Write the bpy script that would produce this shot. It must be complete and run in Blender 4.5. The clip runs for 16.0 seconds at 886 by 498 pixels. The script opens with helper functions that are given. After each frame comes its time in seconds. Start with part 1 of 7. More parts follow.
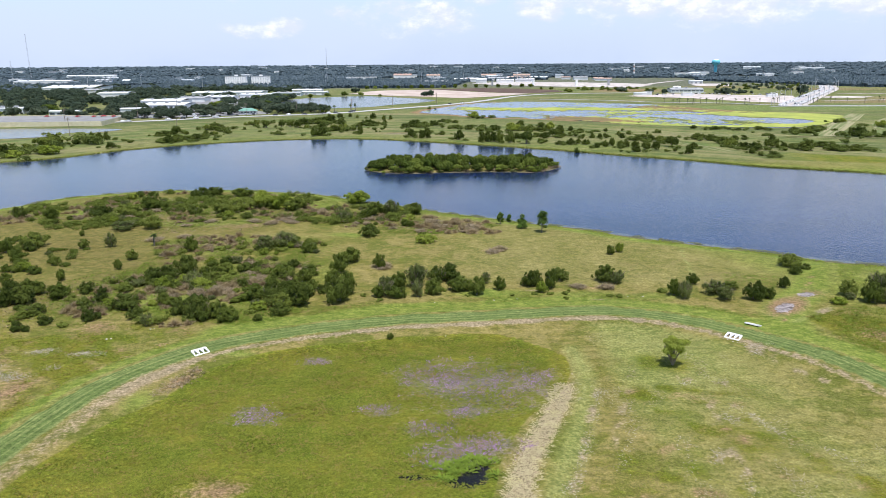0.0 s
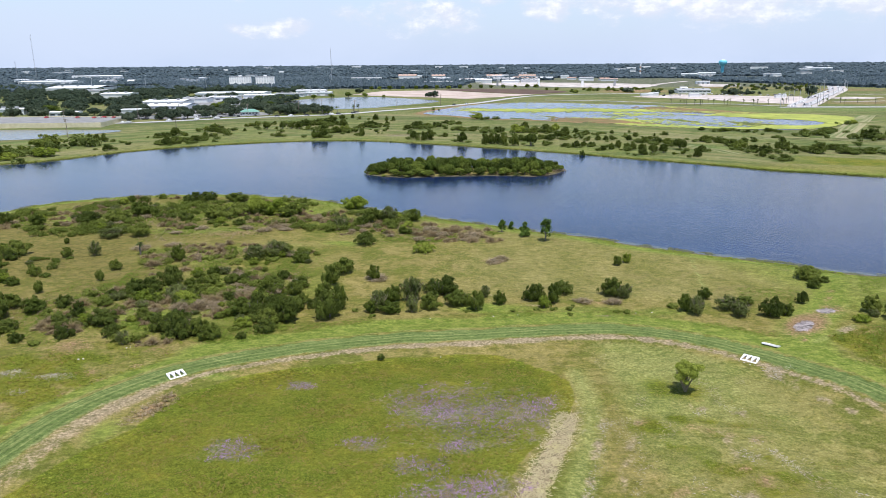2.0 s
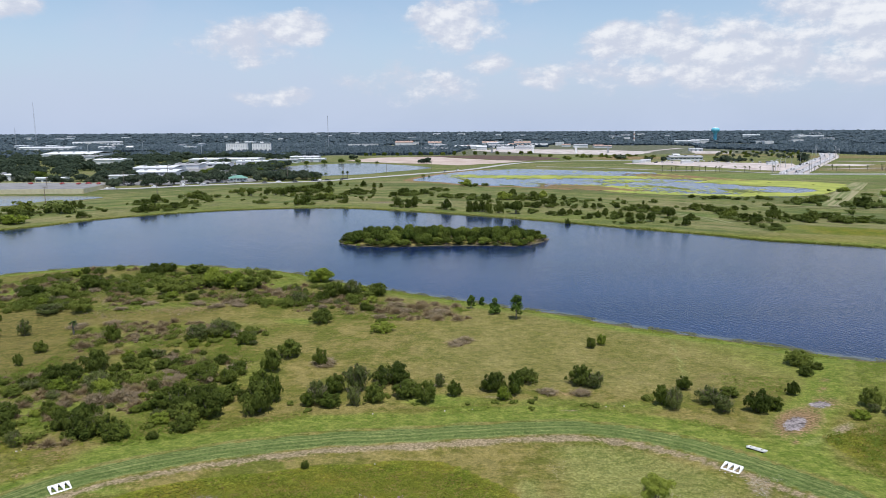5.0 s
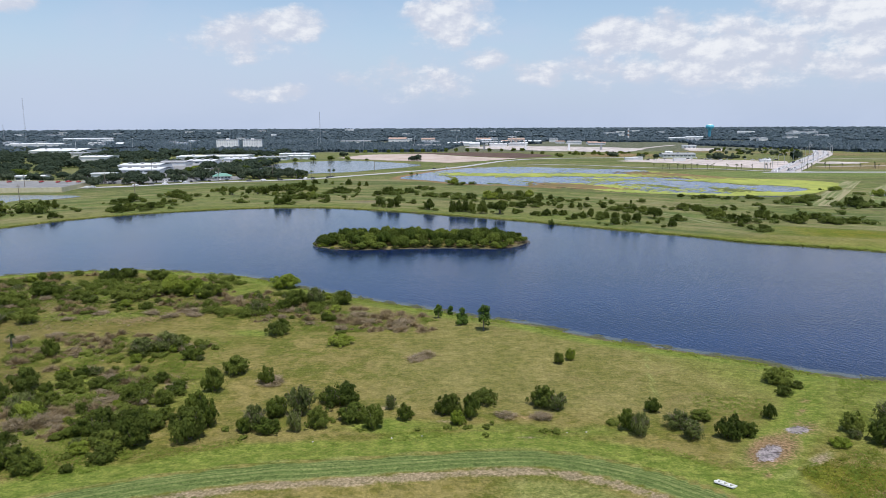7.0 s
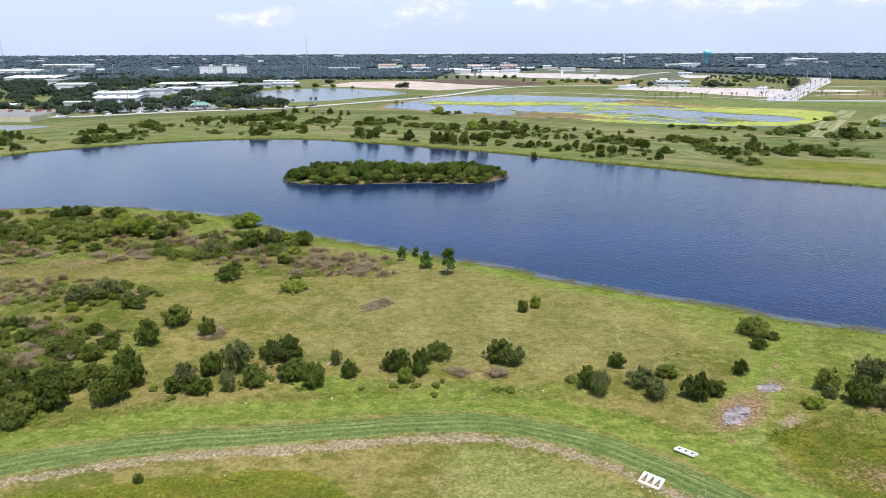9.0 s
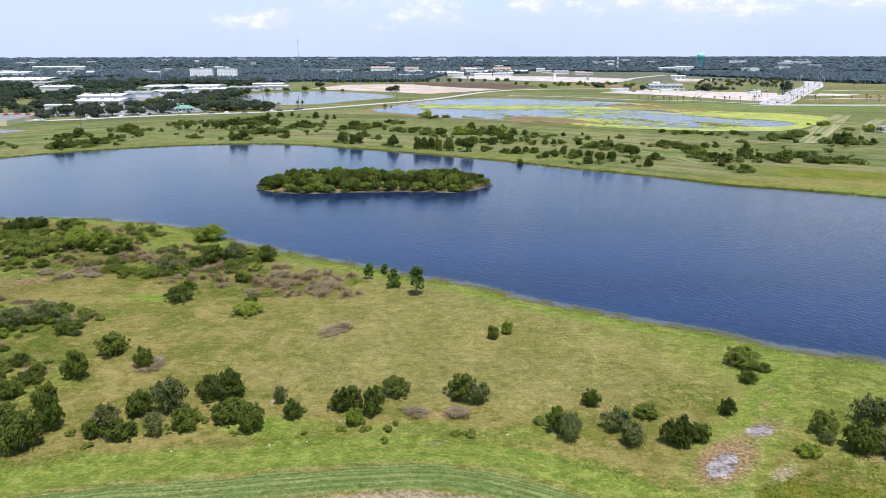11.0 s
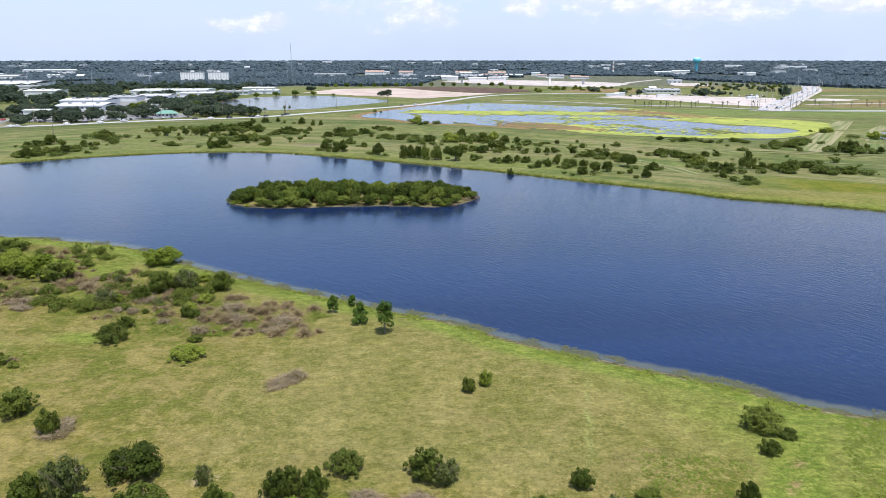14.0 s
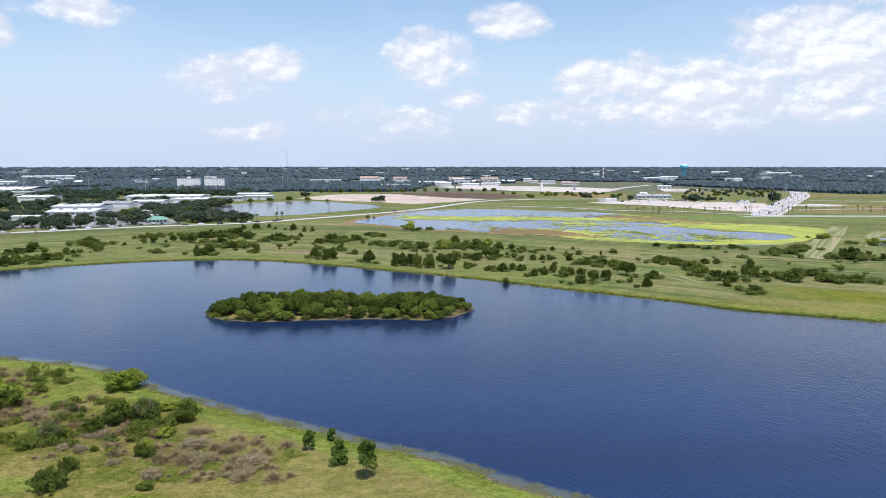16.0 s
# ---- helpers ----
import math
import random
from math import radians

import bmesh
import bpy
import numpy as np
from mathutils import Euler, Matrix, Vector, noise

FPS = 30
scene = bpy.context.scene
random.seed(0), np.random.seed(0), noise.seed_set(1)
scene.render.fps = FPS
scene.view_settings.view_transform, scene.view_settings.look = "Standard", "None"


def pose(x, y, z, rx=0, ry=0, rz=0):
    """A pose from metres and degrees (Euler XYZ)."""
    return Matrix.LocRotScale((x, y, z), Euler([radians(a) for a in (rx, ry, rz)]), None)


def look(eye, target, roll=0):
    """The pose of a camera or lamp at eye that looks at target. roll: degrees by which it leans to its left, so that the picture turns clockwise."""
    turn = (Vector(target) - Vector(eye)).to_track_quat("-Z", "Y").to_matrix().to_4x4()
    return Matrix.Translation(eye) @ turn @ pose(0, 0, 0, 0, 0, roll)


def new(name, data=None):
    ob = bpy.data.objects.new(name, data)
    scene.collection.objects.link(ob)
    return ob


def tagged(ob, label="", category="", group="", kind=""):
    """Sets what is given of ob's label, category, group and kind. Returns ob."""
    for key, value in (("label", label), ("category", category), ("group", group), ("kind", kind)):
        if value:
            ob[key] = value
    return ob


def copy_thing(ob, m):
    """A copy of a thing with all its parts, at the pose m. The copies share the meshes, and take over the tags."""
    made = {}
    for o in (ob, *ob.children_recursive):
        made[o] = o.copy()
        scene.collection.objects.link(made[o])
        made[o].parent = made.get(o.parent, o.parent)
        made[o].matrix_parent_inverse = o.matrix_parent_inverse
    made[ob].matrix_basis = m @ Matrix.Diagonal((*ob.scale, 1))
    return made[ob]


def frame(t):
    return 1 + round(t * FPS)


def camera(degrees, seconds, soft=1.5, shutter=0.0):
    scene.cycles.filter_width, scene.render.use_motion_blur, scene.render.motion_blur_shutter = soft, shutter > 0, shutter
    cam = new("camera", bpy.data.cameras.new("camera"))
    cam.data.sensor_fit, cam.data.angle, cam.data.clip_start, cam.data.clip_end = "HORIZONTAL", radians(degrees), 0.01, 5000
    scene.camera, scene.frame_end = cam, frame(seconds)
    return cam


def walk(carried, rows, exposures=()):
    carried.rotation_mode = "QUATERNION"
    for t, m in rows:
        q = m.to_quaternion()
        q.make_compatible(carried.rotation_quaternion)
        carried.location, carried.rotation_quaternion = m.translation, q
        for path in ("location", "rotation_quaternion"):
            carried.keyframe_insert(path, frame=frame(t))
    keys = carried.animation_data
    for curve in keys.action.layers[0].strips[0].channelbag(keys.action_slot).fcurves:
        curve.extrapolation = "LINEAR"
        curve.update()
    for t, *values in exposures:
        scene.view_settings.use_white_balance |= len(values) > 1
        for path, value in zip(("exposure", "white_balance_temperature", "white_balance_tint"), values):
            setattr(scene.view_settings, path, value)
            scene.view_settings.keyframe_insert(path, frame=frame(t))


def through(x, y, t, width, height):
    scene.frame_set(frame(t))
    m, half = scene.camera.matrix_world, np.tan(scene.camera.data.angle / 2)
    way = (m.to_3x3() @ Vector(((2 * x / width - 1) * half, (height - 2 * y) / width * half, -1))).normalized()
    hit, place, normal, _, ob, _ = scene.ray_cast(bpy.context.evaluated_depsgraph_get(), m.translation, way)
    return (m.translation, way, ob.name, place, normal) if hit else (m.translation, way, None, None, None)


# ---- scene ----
cam = camera(63.9, 16.0, 0.75)
PATH = [
    (0, (-15.45, -28.323, 44.732), (-15.448, -26.389, 44.224), -0.4),
    (0.5, (-15.481, -26.381, 44.713), (-15.483, -24.446, 44.205), -0.4),
    (1, (-15.236, -24.3, 44.728), (-15.242, -22.366, 44.219), -0.4),
    (1.5, (-14.665, -22.201, 44.768), (-14.675, -20.267, 44.258), -0.4),
    (2, (-13.79, -19.978, 44.887), (-13.803, -18.044, 44.38), -0.4),
    (2.5, (-12.732, -17.643, 44.83), (-12.748, -15.675, 44.475), -0.4),
    (3, (-11.512, -15.525, 44.574), (-11.529, -13.552, 44.245), -0.33),
    (3.5, (-10.063, -13.319, 44.602), (-10.079, -11.347, 44.271), -0.33),
    (4, (-8.423, -11.051, 44.58), (-8.438, -9.078, 44.25), -0.33),
    (6.5, (0.235, 0.401, 45.705), (0.235, 2.374, 45.373), -0.26),
    (7, (2.194, 2.815, 45.852), (2.196, 4.786, 45.511), -0.26),
    (7.5, (3.968, 5.167, 45.765), (3.975, 7.11, 45.291), -0.26),
    (8, (5.778, 7.863, 45.932), (5.789, 9.791, 45.397), -0.26),
    (8.5, (7.437, 10.545, 46.057), (7.451, 12.472, 45.522), -0.2),
    (9, (9.029, 13.266, 46.095), (9.048, 15.193, 45.56), -0.2),
    (11.5, (15.619, 26.993, 46.541), (15.654, 28.922, 46.014), -0.03),
    (12, (16.572, 29.885, 46.743), (16.608, 31.814, 46.217), 0.0),
    (12.5, (17.339, 32.989, 46.747), (17.375, 34.919, 46.223), 0.0),
    (13, (18.021, 36.291, 46.556), (18.059, 38.221, 46.034), 0.0),
    (13.5, (18.605, 39.296, 46.495), (18.644, 41.227, 45.976), 0.0),
    (14, (19.042, 42.293, 46.548), (19.086, 44.224, 46.029), 0.0),
    (14.5, (19.449, 45.328, 46.731), (19.494, 47.259, 46.212), 0.0),
    (15, (19.532, 48.37, 46.551), (19.581, 50.302, 46.034), 0.0),
    (15.5, (19.81, 51.814, 47.357), (19.865, 53.758, 46.891), 0.0),
    (16, (19.759, 55.726, 47.03), (19.822, 57.711, 46.794), 0.0),
]
walk(cam, [(t, look(eye, target, roll)) for t, eye, target, roll in PATH], [(0, 0.38), (1.7, 0.37), (2.0, 0.32), (2.5, 0.23), (3.0, 0.03), (6.9, -0.02), (7.5, 0.06), (8.0, 0.24), (8.6, 0.36), (15.1, 0.38), (16, 0.24)])



# ---- sky and sun ----
SUN_DIR = Vector((0.12, -0.27, 0.955)).normalized()
SUN_AZIMUTH = math.atan2(SUN_DIR.x, SUN_DIR.y)


class Graph:
    """Short hand for node trees."""

    def __init__(self, tree):
        self.t = tree
        tree.nodes.clear()

    def node(self, kind, sockets=None, **attrs):
        n = self.t.nodes.new(kind)
        if "sky_type" in attrs:
            n.sky_type = attrs["sky_type"]
        if "sun_disc" in attrs:
            n.sun_disc = attrs["sun_disc"]
        if "sun_elevation" in attrs:
            n.sun_elevation = attrs["sun_elevation"]
        if "sun_rotation" in attrs:
            n.sun_rotation = attrs["sun_rotation"]
        if "altitude" in attrs:
            n.altitude = attrs["altitude"]
        if "air_density" in attrs:
            n.air_density = attrs["air_density"]
        if "dust_density" in attrs:
            n.dust_density = attrs["dust_density"]
        if "ozone_density" in attrs:
            n.ozone_density = attrs["ozone_density"]
        if "operation" in attrs:
            n.operation = attrs["operation"]
        if "use_clamp" in attrs:
            n.use_clamp = attrs["use_clamp"]
        if "data_type" in attrs:
            n.data_type = attrs["data_type"]
        if "blend_type" in attrs:
            n.blend_type = attrs["blend_type"]
        if "interpolation_type" in attrs:
            n.interpolation_type = attrs["interpolation_type"]
        if "attribute_name" in attrs:
            n.attribute_name = attrs["attribute_name"]
        if "vector_type" in attrs:
            n.vector_type = attrs["vector_type"]
        for k, v in (sockets or {}).items():
            if isinstance(v, bpy.types.NodeSocket):
                self.t.links.new(v, n.inputs[k])
            else:
                n.inputs[k].default_value = v
        return n

    def math(self, op, a, b=0.0, c=0.0, clamp=False):
        n = self.node("ShaderNodeMath", {0: a, 1: b, 2: c}, operation=op, use_clamp=clamp)
        return n.outputs[0]

    def mix(self, fac, a, b, blend="MIX"):
        n = self.node("ShaderNodeMix", data_type="RGBA", blend_type=blend)
        for k, v in ((0, fac), (6, a), (7, b)):
            if isinstance(v, bpy.types.NodeSocket):
                self.t.links.new(v, n.inputs[k])
            else:
                n.inputs[k].default_value = v if k == 0 else (*v, 1.0)[:4]
        return n.outputs[2]

    def step(self, value, lo, hi, out_lo=0.0, out_hi=1.0):
        n = self.node("ShaderNodeMapRange", {0: value, 1: lo, 2: hi, 3: out_lo, 4: out_hi}, interpolation_type="SMOOTHSTEP")
        return n.outputs[0]

    def noise(self, scale, detail=3.0, rough=0.55, vec=None, distort=0.0):
        d = {"Scale": scale, "Detail": detail, "Roughness": rough, "Distortion": distort}
        if vec is not None:
            d["Vector"] = vec
        return self.node("ShaderNodeTexNoise", d).outputs["Fac"]

    def link(self, a, b):
        self.t.links.new(a, b)


def build_sky():
    world = bpy.data.worlds.new("sky")
    scene.world = world
    world.use_nodes = True
    g = Graph(world.node_tree)
    sky = g.node("ShaderNodeTexSky", sky_type="NISHITA", sun_disc=False, sun_elevation=math.asin(SUN_DIR.z),
                 sun_rotation=SUN_AZIMUTH % (2 * math.pi), altitude=50, air_density=1.0, dust_density=0.7, ozone_density=1.6)
    co = g.node("ShaderNodeTexCoord").outputs["Generated"]
    xyz = g.node("ShaderNodeSeparateXYZ", {0: co})
    az = g.math("ARCTAN2", xyz.outputs[0], xyz.outputs[1])
    el = g.math("ARCSINE", xyz.outputs[2])
    flat = g.node("ShaderNodeCombineXYZ", {0: az, 1: g.math("MULTIPLY", el, 1.6), 2: 0.0}).outputs[0]
    fine = g.noise(16.0, 8.0, 0.60, flat)
    lifted = g.node("ShaderNodeVectorMath", {0: flat, 1: (-0.006, 0.013, 0.0)}, operation="ADD").outputs[0]
    relief = g.math("SUBTRACT", fine, g.noise(16.0, 8.0, 0.60, lifted))
    broad = g.noise(5.0, 5.0, 0.55, flat, 0.4)
    # cumulus: middle azimuth and elevation, half width and half height, in degrees, and thickness
    heaps = [(-11.6, 7.6, 3.2, 1.7, 1.0), (-15.5, 6.4, 5.5, 1.9, 0.5), (0.6, 8.2, 4.0, 2.6, 0.95), (6.8, 10.9, 3.6, 1.5, 0.9),
             (14.0, 6.5, 4.2, 1.8, 1.1), (20.0, 5.6, 7.0, 2.0, 0.9), (31.0, 7.6, 7.5, 4.2, 1.1), (22.0, 4.2, 13.0, 2.0, 0.75),
             (19.0, 6.4, 8.0, 2.4, 0.75), (28.0, 8.4, 6.0, 3.2, 1.0), (9.5, 4.2, 5.0, 1.2, 0.55), (-1.5, 3.6, 6.0, 1.7, 0.5), (-13.2, 2.6, 3.4, 0.8, 0.5), (-31.0, 8.6, 3.0, 1.4, 0.9), (-25.0, 10.8, 4.0, 1.3, 0.8),
             (3.2, 5.0, 2.2, 1.1, 0.6), (44.0, 8.0, 9.0, 4.0, 1.0), (-48.0, 9.0, 8.0, 3.0, 0.9)]
    field = None
    for a, e, w, h, thick in heaps:
        da = g.math("DIVIDE", g.math("SUBTRACT", az, radians(a)), radians(w))
        de = g.math("DIVIDE", g.math("SUBTRACT", el, radians(e)), radians(h))
        r = g.math("ADD", g.math("MULTIPLY", da, da), g.math("MULTIPLY", de, de))
        f = g.math("MULTIPLY", g.math("SUBTRACT", 1.0, r), thick)
        field = f if field is None else g.math("MAXIMUM", field, f)
    field = g.math("MAXIMUM", field, -1.2)
    lumps = g.math("MULTIPLY", g.math("SUBTRACT", fine, 0.5), 3.4)
    cover = g.step(g.math("ADD", g.math("MULTIPLY", field, 1.25), lumps), -0.05, 0.85)
    shade = g.step(g.math("ADD", g.math("MULTIPLY", relief, 3.2), g.math("MULTIPLY", field, 0.45)), 0.02, 0.85)
    cloud = g.mix(shade, (4.45, 4.75, 5.6), (6.4, 6.5, 6.8))
    # thin high veil and the milky air near the horizon
    veil = g.step(g.math("ADD", broad, g.math("MULTIPLY", el, -0.9)), 0.25, 0.72, 0.1, 0.75)
    low = g.step(el, -0.02, 0.20, 0.92, 0.0)
    up = g.step(el, 0.25, 0.9, 1.0, 0.35)
    base = g.mix(low, sky.outputs[0], (3.25, 4.0, 5.6))
    thin = g.mix(g.step(el, 0.13, 0.30), (3.9, 4.5, 5.8), (2.5, 3.9, 6.4))
    base = g.mix(g.math("MULTIPLY", veil, up), base, thin)
    base = g.mix(g.math("MULTIPLY", cover, 0.9), base, cloud)
    bg = g.node("ShaderNodeBackground", {"Color": base, "Strength": 0.14})
    out = g.node("ShaderNodeOutputWorld")
    g.link(bg.outputs[0], out.inputs[0])


build_sky()
sun = new("sun", bpy.data.lights.new("sun", "SUN"))
sun.data.energy, sun.data.angle, sun.data.color = 4.2, radians(0.6), (1.0, 0.968, 0.935)
sun.matrix_world = look((0, 0, 200) , Vector((0, 0, 200)) - SUN_DIR)

# ---- materials ----
def material(name):
    m = bpy.data.materials.new(name)
    m.use_nodes = True
    g = Graph(m.node_tree)
    out = g.node("ShaderNodeOutputMaterial")
    return m, g, out


def where(g):
    return g.node("ShaderNodeNewGeometry").outputs["Position"]


def finish(g, out, colour, rough=0.9, bump=None, strength=0.4, dist=0.1, spec=0.25, metal=0.0):
    d = {"Base Color": colour if isinstance(colour, bpy.types.NodeSocket) else (*colour, 1.0), "Roughness": rough,
         "Specular IOR Level": spec, "Metallic": metal}
    p = g.node("ShaderNodeBsdfPrincipled", d)
    if bump is not None:
        b = g.node("ShaderNodeBump", {"Strength": strength, "Distance": dist, "Height": bump})
        g.link(b.outputs[0], p.inputs["Normal"])
    g.link(p.outputs[0], out.inputs[0])
    return p


def foliage(name, deep, light, dead=None, dead_share=0.0, through=0.28):
    """Leaves: every clump a little different, each plant a little different."""
    m, g, out = material(name)
    isl = g.node("ShaderNodeNewGeometry").outputs["Random Per Island"]
    obj = g.node("ShaderNodeObjectInfo").outputs["Random"]
    f = g.math("ADD", g.math("MULTIPLY", isl, 0.28), g.math("MULTIPLY", obj, 0.6))
    col = g.mix(g.step(f, 0.1, 1.05), deep, light)
    patch = g.noise(0.55, 2.0, 0.5, where(g))
    col = g.mix(g.step(patch, 0.45, 0.75, 0.0, 0.45), col, tuple(0.5 * (a + b) * k for a, b, k in zip(deep, light, (1.12, 1.18, 0.8))))
    if dead:
        pick = g.math("ADD", g.math("MULTIPLY", patch, 1.2), g.math("MULTIPLY", isl, 0.5))
        col = g.mix(g.step(pick, 1.0 - dead_share, 1.12 - dead_share), col, dead)
    p = g.node("ShaderNodeBsdfPrincipled", {"Base Color": col, "Roughness": 0.75, "Specular IOR Level": 0.1})
    tr = g.node("ShaderNodeBsdfTranslucent", {"Color": g.mix(0.5, col, light)})
    mx = g.node("ShaderNodeMixShader", {0: through, 1: p.outputs[0], 2: tr.outputs[0]})
    g.link(mx.outputs[0], out.inputs[0])
    return m


def plain(name, a, b, scale=1.0, rough=0.8, spec=0.3, metal=0.0, bump=0.2):
    """A surface with grain and broad stains between two tones."""
    m, g, out = material(name)
    pos = where(g)
    n1, n2 = g.noise(scale, 5.0, 0.6, pos), g.noise(scale * 9, 3.0, 0.6, pos)
    f = g.math("ADD", g.math("MULTIPLY", n1, 0.7), g.math("MULTIPLY", n2, 0.3))
    finish(g, out, g.mix(g.step(f, 0.32, 0.68), a, b), rough, n2, bump, 0.02, spec, metal)
    return m


def ground_material():
    m, g, out = material("ground_cover")
    pos = where(g)
    a1 = g.node("ShaderNodeAttribute", attribute_name="zone_a")
    a2 = g.node("ShaderNodeAttribute", attribute_name="zone_b")
    a3 = g.node("ShaderNodeAttribute", attribute_name="zone_c")
    s1, s2, s3 = (g.node("ShaderNodeSeparateColor", {0: a.outputs["Color"]}).outputs for a in (a1, a2, a3))
    lush, dirt, mown, marsh = s1[0], s1[1], s1[2], a1.outputs["Alpha"]
    purple, mud, rust, pale = s2[0], s2[1], s2[2], a2.outputs["Alpha"]
    shore, farm, town, wet = s3[0], s3[1], s3[2], a3.outputs["Alpha"]
    n40 = g.noise(0.022, 4.0, 0.6, pos)
    n8 = g.noise(0.11, 5.0, 0.62, pos, 0.3)
    n2 = g.noise(0.55, 5.0, 0.65, pos)
    n05 = g.noise(2.2, 4.0, 0.7, pos)
    n01 = g.noise(7.0, 3.0, 0.7, pos)

    bank = g.node("ShaderNodeAttribute", attribute_name="bank").outputs["Fac"]
    wavy = g.node("ShaderNodeCombineXYZ", {0: g.math("ADD", bank, g.math("MULTIPLY", n8, 0.8)), 1: g.math("MULTIPLY", n40, 2.0), 2: 0.0}).outputs[0]
    streak = g.step(g.math("ADD", g.math("MULTIPLY", g.noise(1.7, 3.0, 0.6, wavy), 0.75), g.math("MULTIPLY", n05, 0.25)), 0.42, 0.58)

    def soft(mask, lo=0.32, hi=0.68, k=0.55):
        """A mask with a ragged edge."""
        r = g.math("ADD", g.math("MULTIPLY", g.math("SUBTRACT", n2, 0.5), k), g.math("MULTIPLY", g.math("SUBTRACT", n05, 0.5), k * 0.8))
        return g.step(g.math("ADD", mask, r), lo, hi)

    green, straw, olive = (0.122, 0.134, 0.025), (0.238, 0.200, 0.072), (0.170, 0.150, 0.037)
    f = g.math("ADD", g.math("MULTIPLY", n8, 0.55), g.math("MULTIPLY", n40, 0.45))
    col = g.mix(g.step(f, 0.40, 0.58), green, olive)
    col = g.mix(g.step(g.math("ADD", g.math("MULTIPLY", n8, 0.5), g.math("MULTIPLY", n2, 0.5)), 0.44, 0.57, 0.0, 0.9), col, straw)
    tone = g.node("ShaderNodeAttribute", attribute_name="meadow_tone").outputs["Fac"]
    col = g.mix(soft(g.math("MULTIPLY", tone, 1.0, clamp=True), 0.2, 1.0, 0.8), col, g.mix(g.step(g.math("ADD", g.math("MULTIPLY", n2, 0.5), g.math("MULTIPLY", n8, 0.5)), 0.34, 0.66), (0.148, 0.146, 0.038), (0.250, 0.220, 0.082)))
    col = g.mix(soft(g.math("MULTIPLY", tone, -1.0, clamp=True), 0.2, 1.0, 0.8), col, g.mix(g.step(n2, 0.38, 0.62), (0.100, 0.090, 0.023), (0.172, 0.142, 0.046)))
    fcol = g.mix(g.step(n8, 0.36, 0.66), (0.074, 0.112, 0.027), (0.168, 0.186, 0.062))
    fcol = g.mix(g.step(n40, 0.46, 0.64, 0.0, 0.6), fcol, (0.215, 0.188, 0.098))
    fcol = g.mix(g.math("MULTIPLY", streak, 0.45), fcol, (0.200, 0.206, 0.082))
    fcol = g.mix(g.step(g.noise(0.03, 3.0, 0.6, wavy, 0.5), 0.52, 0.68, 0.0, 0.55), fcol, (0.062, 0.094, 0.032))
    fcol = g.mix(g.step(g.noise(0.055, 5.0, 0.7, pos, 0.6), 0.52, 0.62, 0.0, 0.65), fcol, (0.088, 0.100, 0.038))
    px = g.node("ShaderNodeSeparateXYZ", {0: pos}).outputs[0]
    strip = g.noise(0.34, 4.0, 0.6, g.node("ShaderNodeCombineXYZ", {0: bank, 1: g.math("MULTIPLY", px, 0.035), 2: 0.0}).outputs[0], 0.4)
    fcol = g.mix(g.step(strip, 0.53, 0.66, 0.0, 0.75), fcol, (0.255, 0.225, 0.122))
    fcol = g.mix(g.step(strip, 0.47, 0.36, 0.0, 0.7), fcol, (0.058, 0.096, 0.028))
    col = g.mix(g.math("MULTIPLY", soft(farm, 0.2, 0.9), 0.94), col, fcol)
    col = g.mix(soft(lush, 0.25, 0.85), col, g.mix(g.step(n2, 0.35, 0.65), (0.118, 0.166, 0.025), (0.205, 0.236, 0.050)))
    col = g.mix(soft(pale, 0.25, 1.0, 0.4), col, g.mix(g.step(n05, 0.35, 0.65), (0.180, 0.214, 0.060), (0.258, 0.270, 0.094)))
    col = g.mix(soft(mown, 0.3, 0.75, 0.35), col, g.mix(g.math("MULTIPLY", streak, g.step(n8, 0.3, 0.7, 0.45, 1.0)), (0.098, 0.142, 0.038), (0.212, 0.244, 0.088)))
    col = g.mix(soft(dirt, 0.35, 0.95, 0.85), col, g.mix(g.step(n05, 0.3, 0.7), (0.205, 0.162, 0.098), (0.350, 0.282, 0.185)))
    mcol = g.mix(g.step(n8, 0.36, 0.64), (0.096, 0.124, 0.012), (0.162, 0.150, 0.020))
    mcol = g.mix(g.step(n05, 0.45, 0.75, 0.0, 0.7), mcol, (0.209, 0.242, 0.033))
    col = g.mix(soft(marsh, 0.38, 0.62, 0.3), col, mcol)
    col = g.mix(g.math("MULTIPLY", soft(purple, 0.45, 0.9, 0.9), 0.75), col, g.mix(g.step(n01, 0.3, 0.7), (0.140, 0.100, 0.130), (0.270, 0.205, 0.275)))
    col = g.mix(soft(rust, 0.4, 0.9, 0.7), col, g.mix(g.step(n05, 0.35, 0.65), (0.165, 0.105, 0.055), (0.303, 0.209, 0.116)))
    col = g.mix(soft(mud, 0.46, 0.58, 0.55), col, g.mix(g.step(n2, 0.38, 0.60), (0.120, 0.102, 0.112), (0.330, 0.295, 0.305)))
    col = g.mix(soft(town, 0.3, 0.8), col, g.mix(g.step(n8, 0.35, 0.65), (0.066, 0.083, 0.033), (0.176, 0.176, 0.143)))
    col = g.mix(soft(shore, 0.3, 0.8), col, g.mix(g.step(n05, 0.4, 0.7), (0.094, 0.083, 0.044), (0.209, 0.187, 0.121)))
    col = g.mix(soft(wet, 0.45, 0.55, 0.5), col, (0.011, 0.012, 0.015))
    # lodged grass: long soft streaks of bent stems, and brown patches
    lodge = g.noise(0.8, 5.0, 0.68, g.node("ShaderNodeMapping", {"Vector": pos, "Rotation": (0, 0, radians(14)), "Scale": (0.55, 1.0, 1.0)}).outputs[0], 1.2)
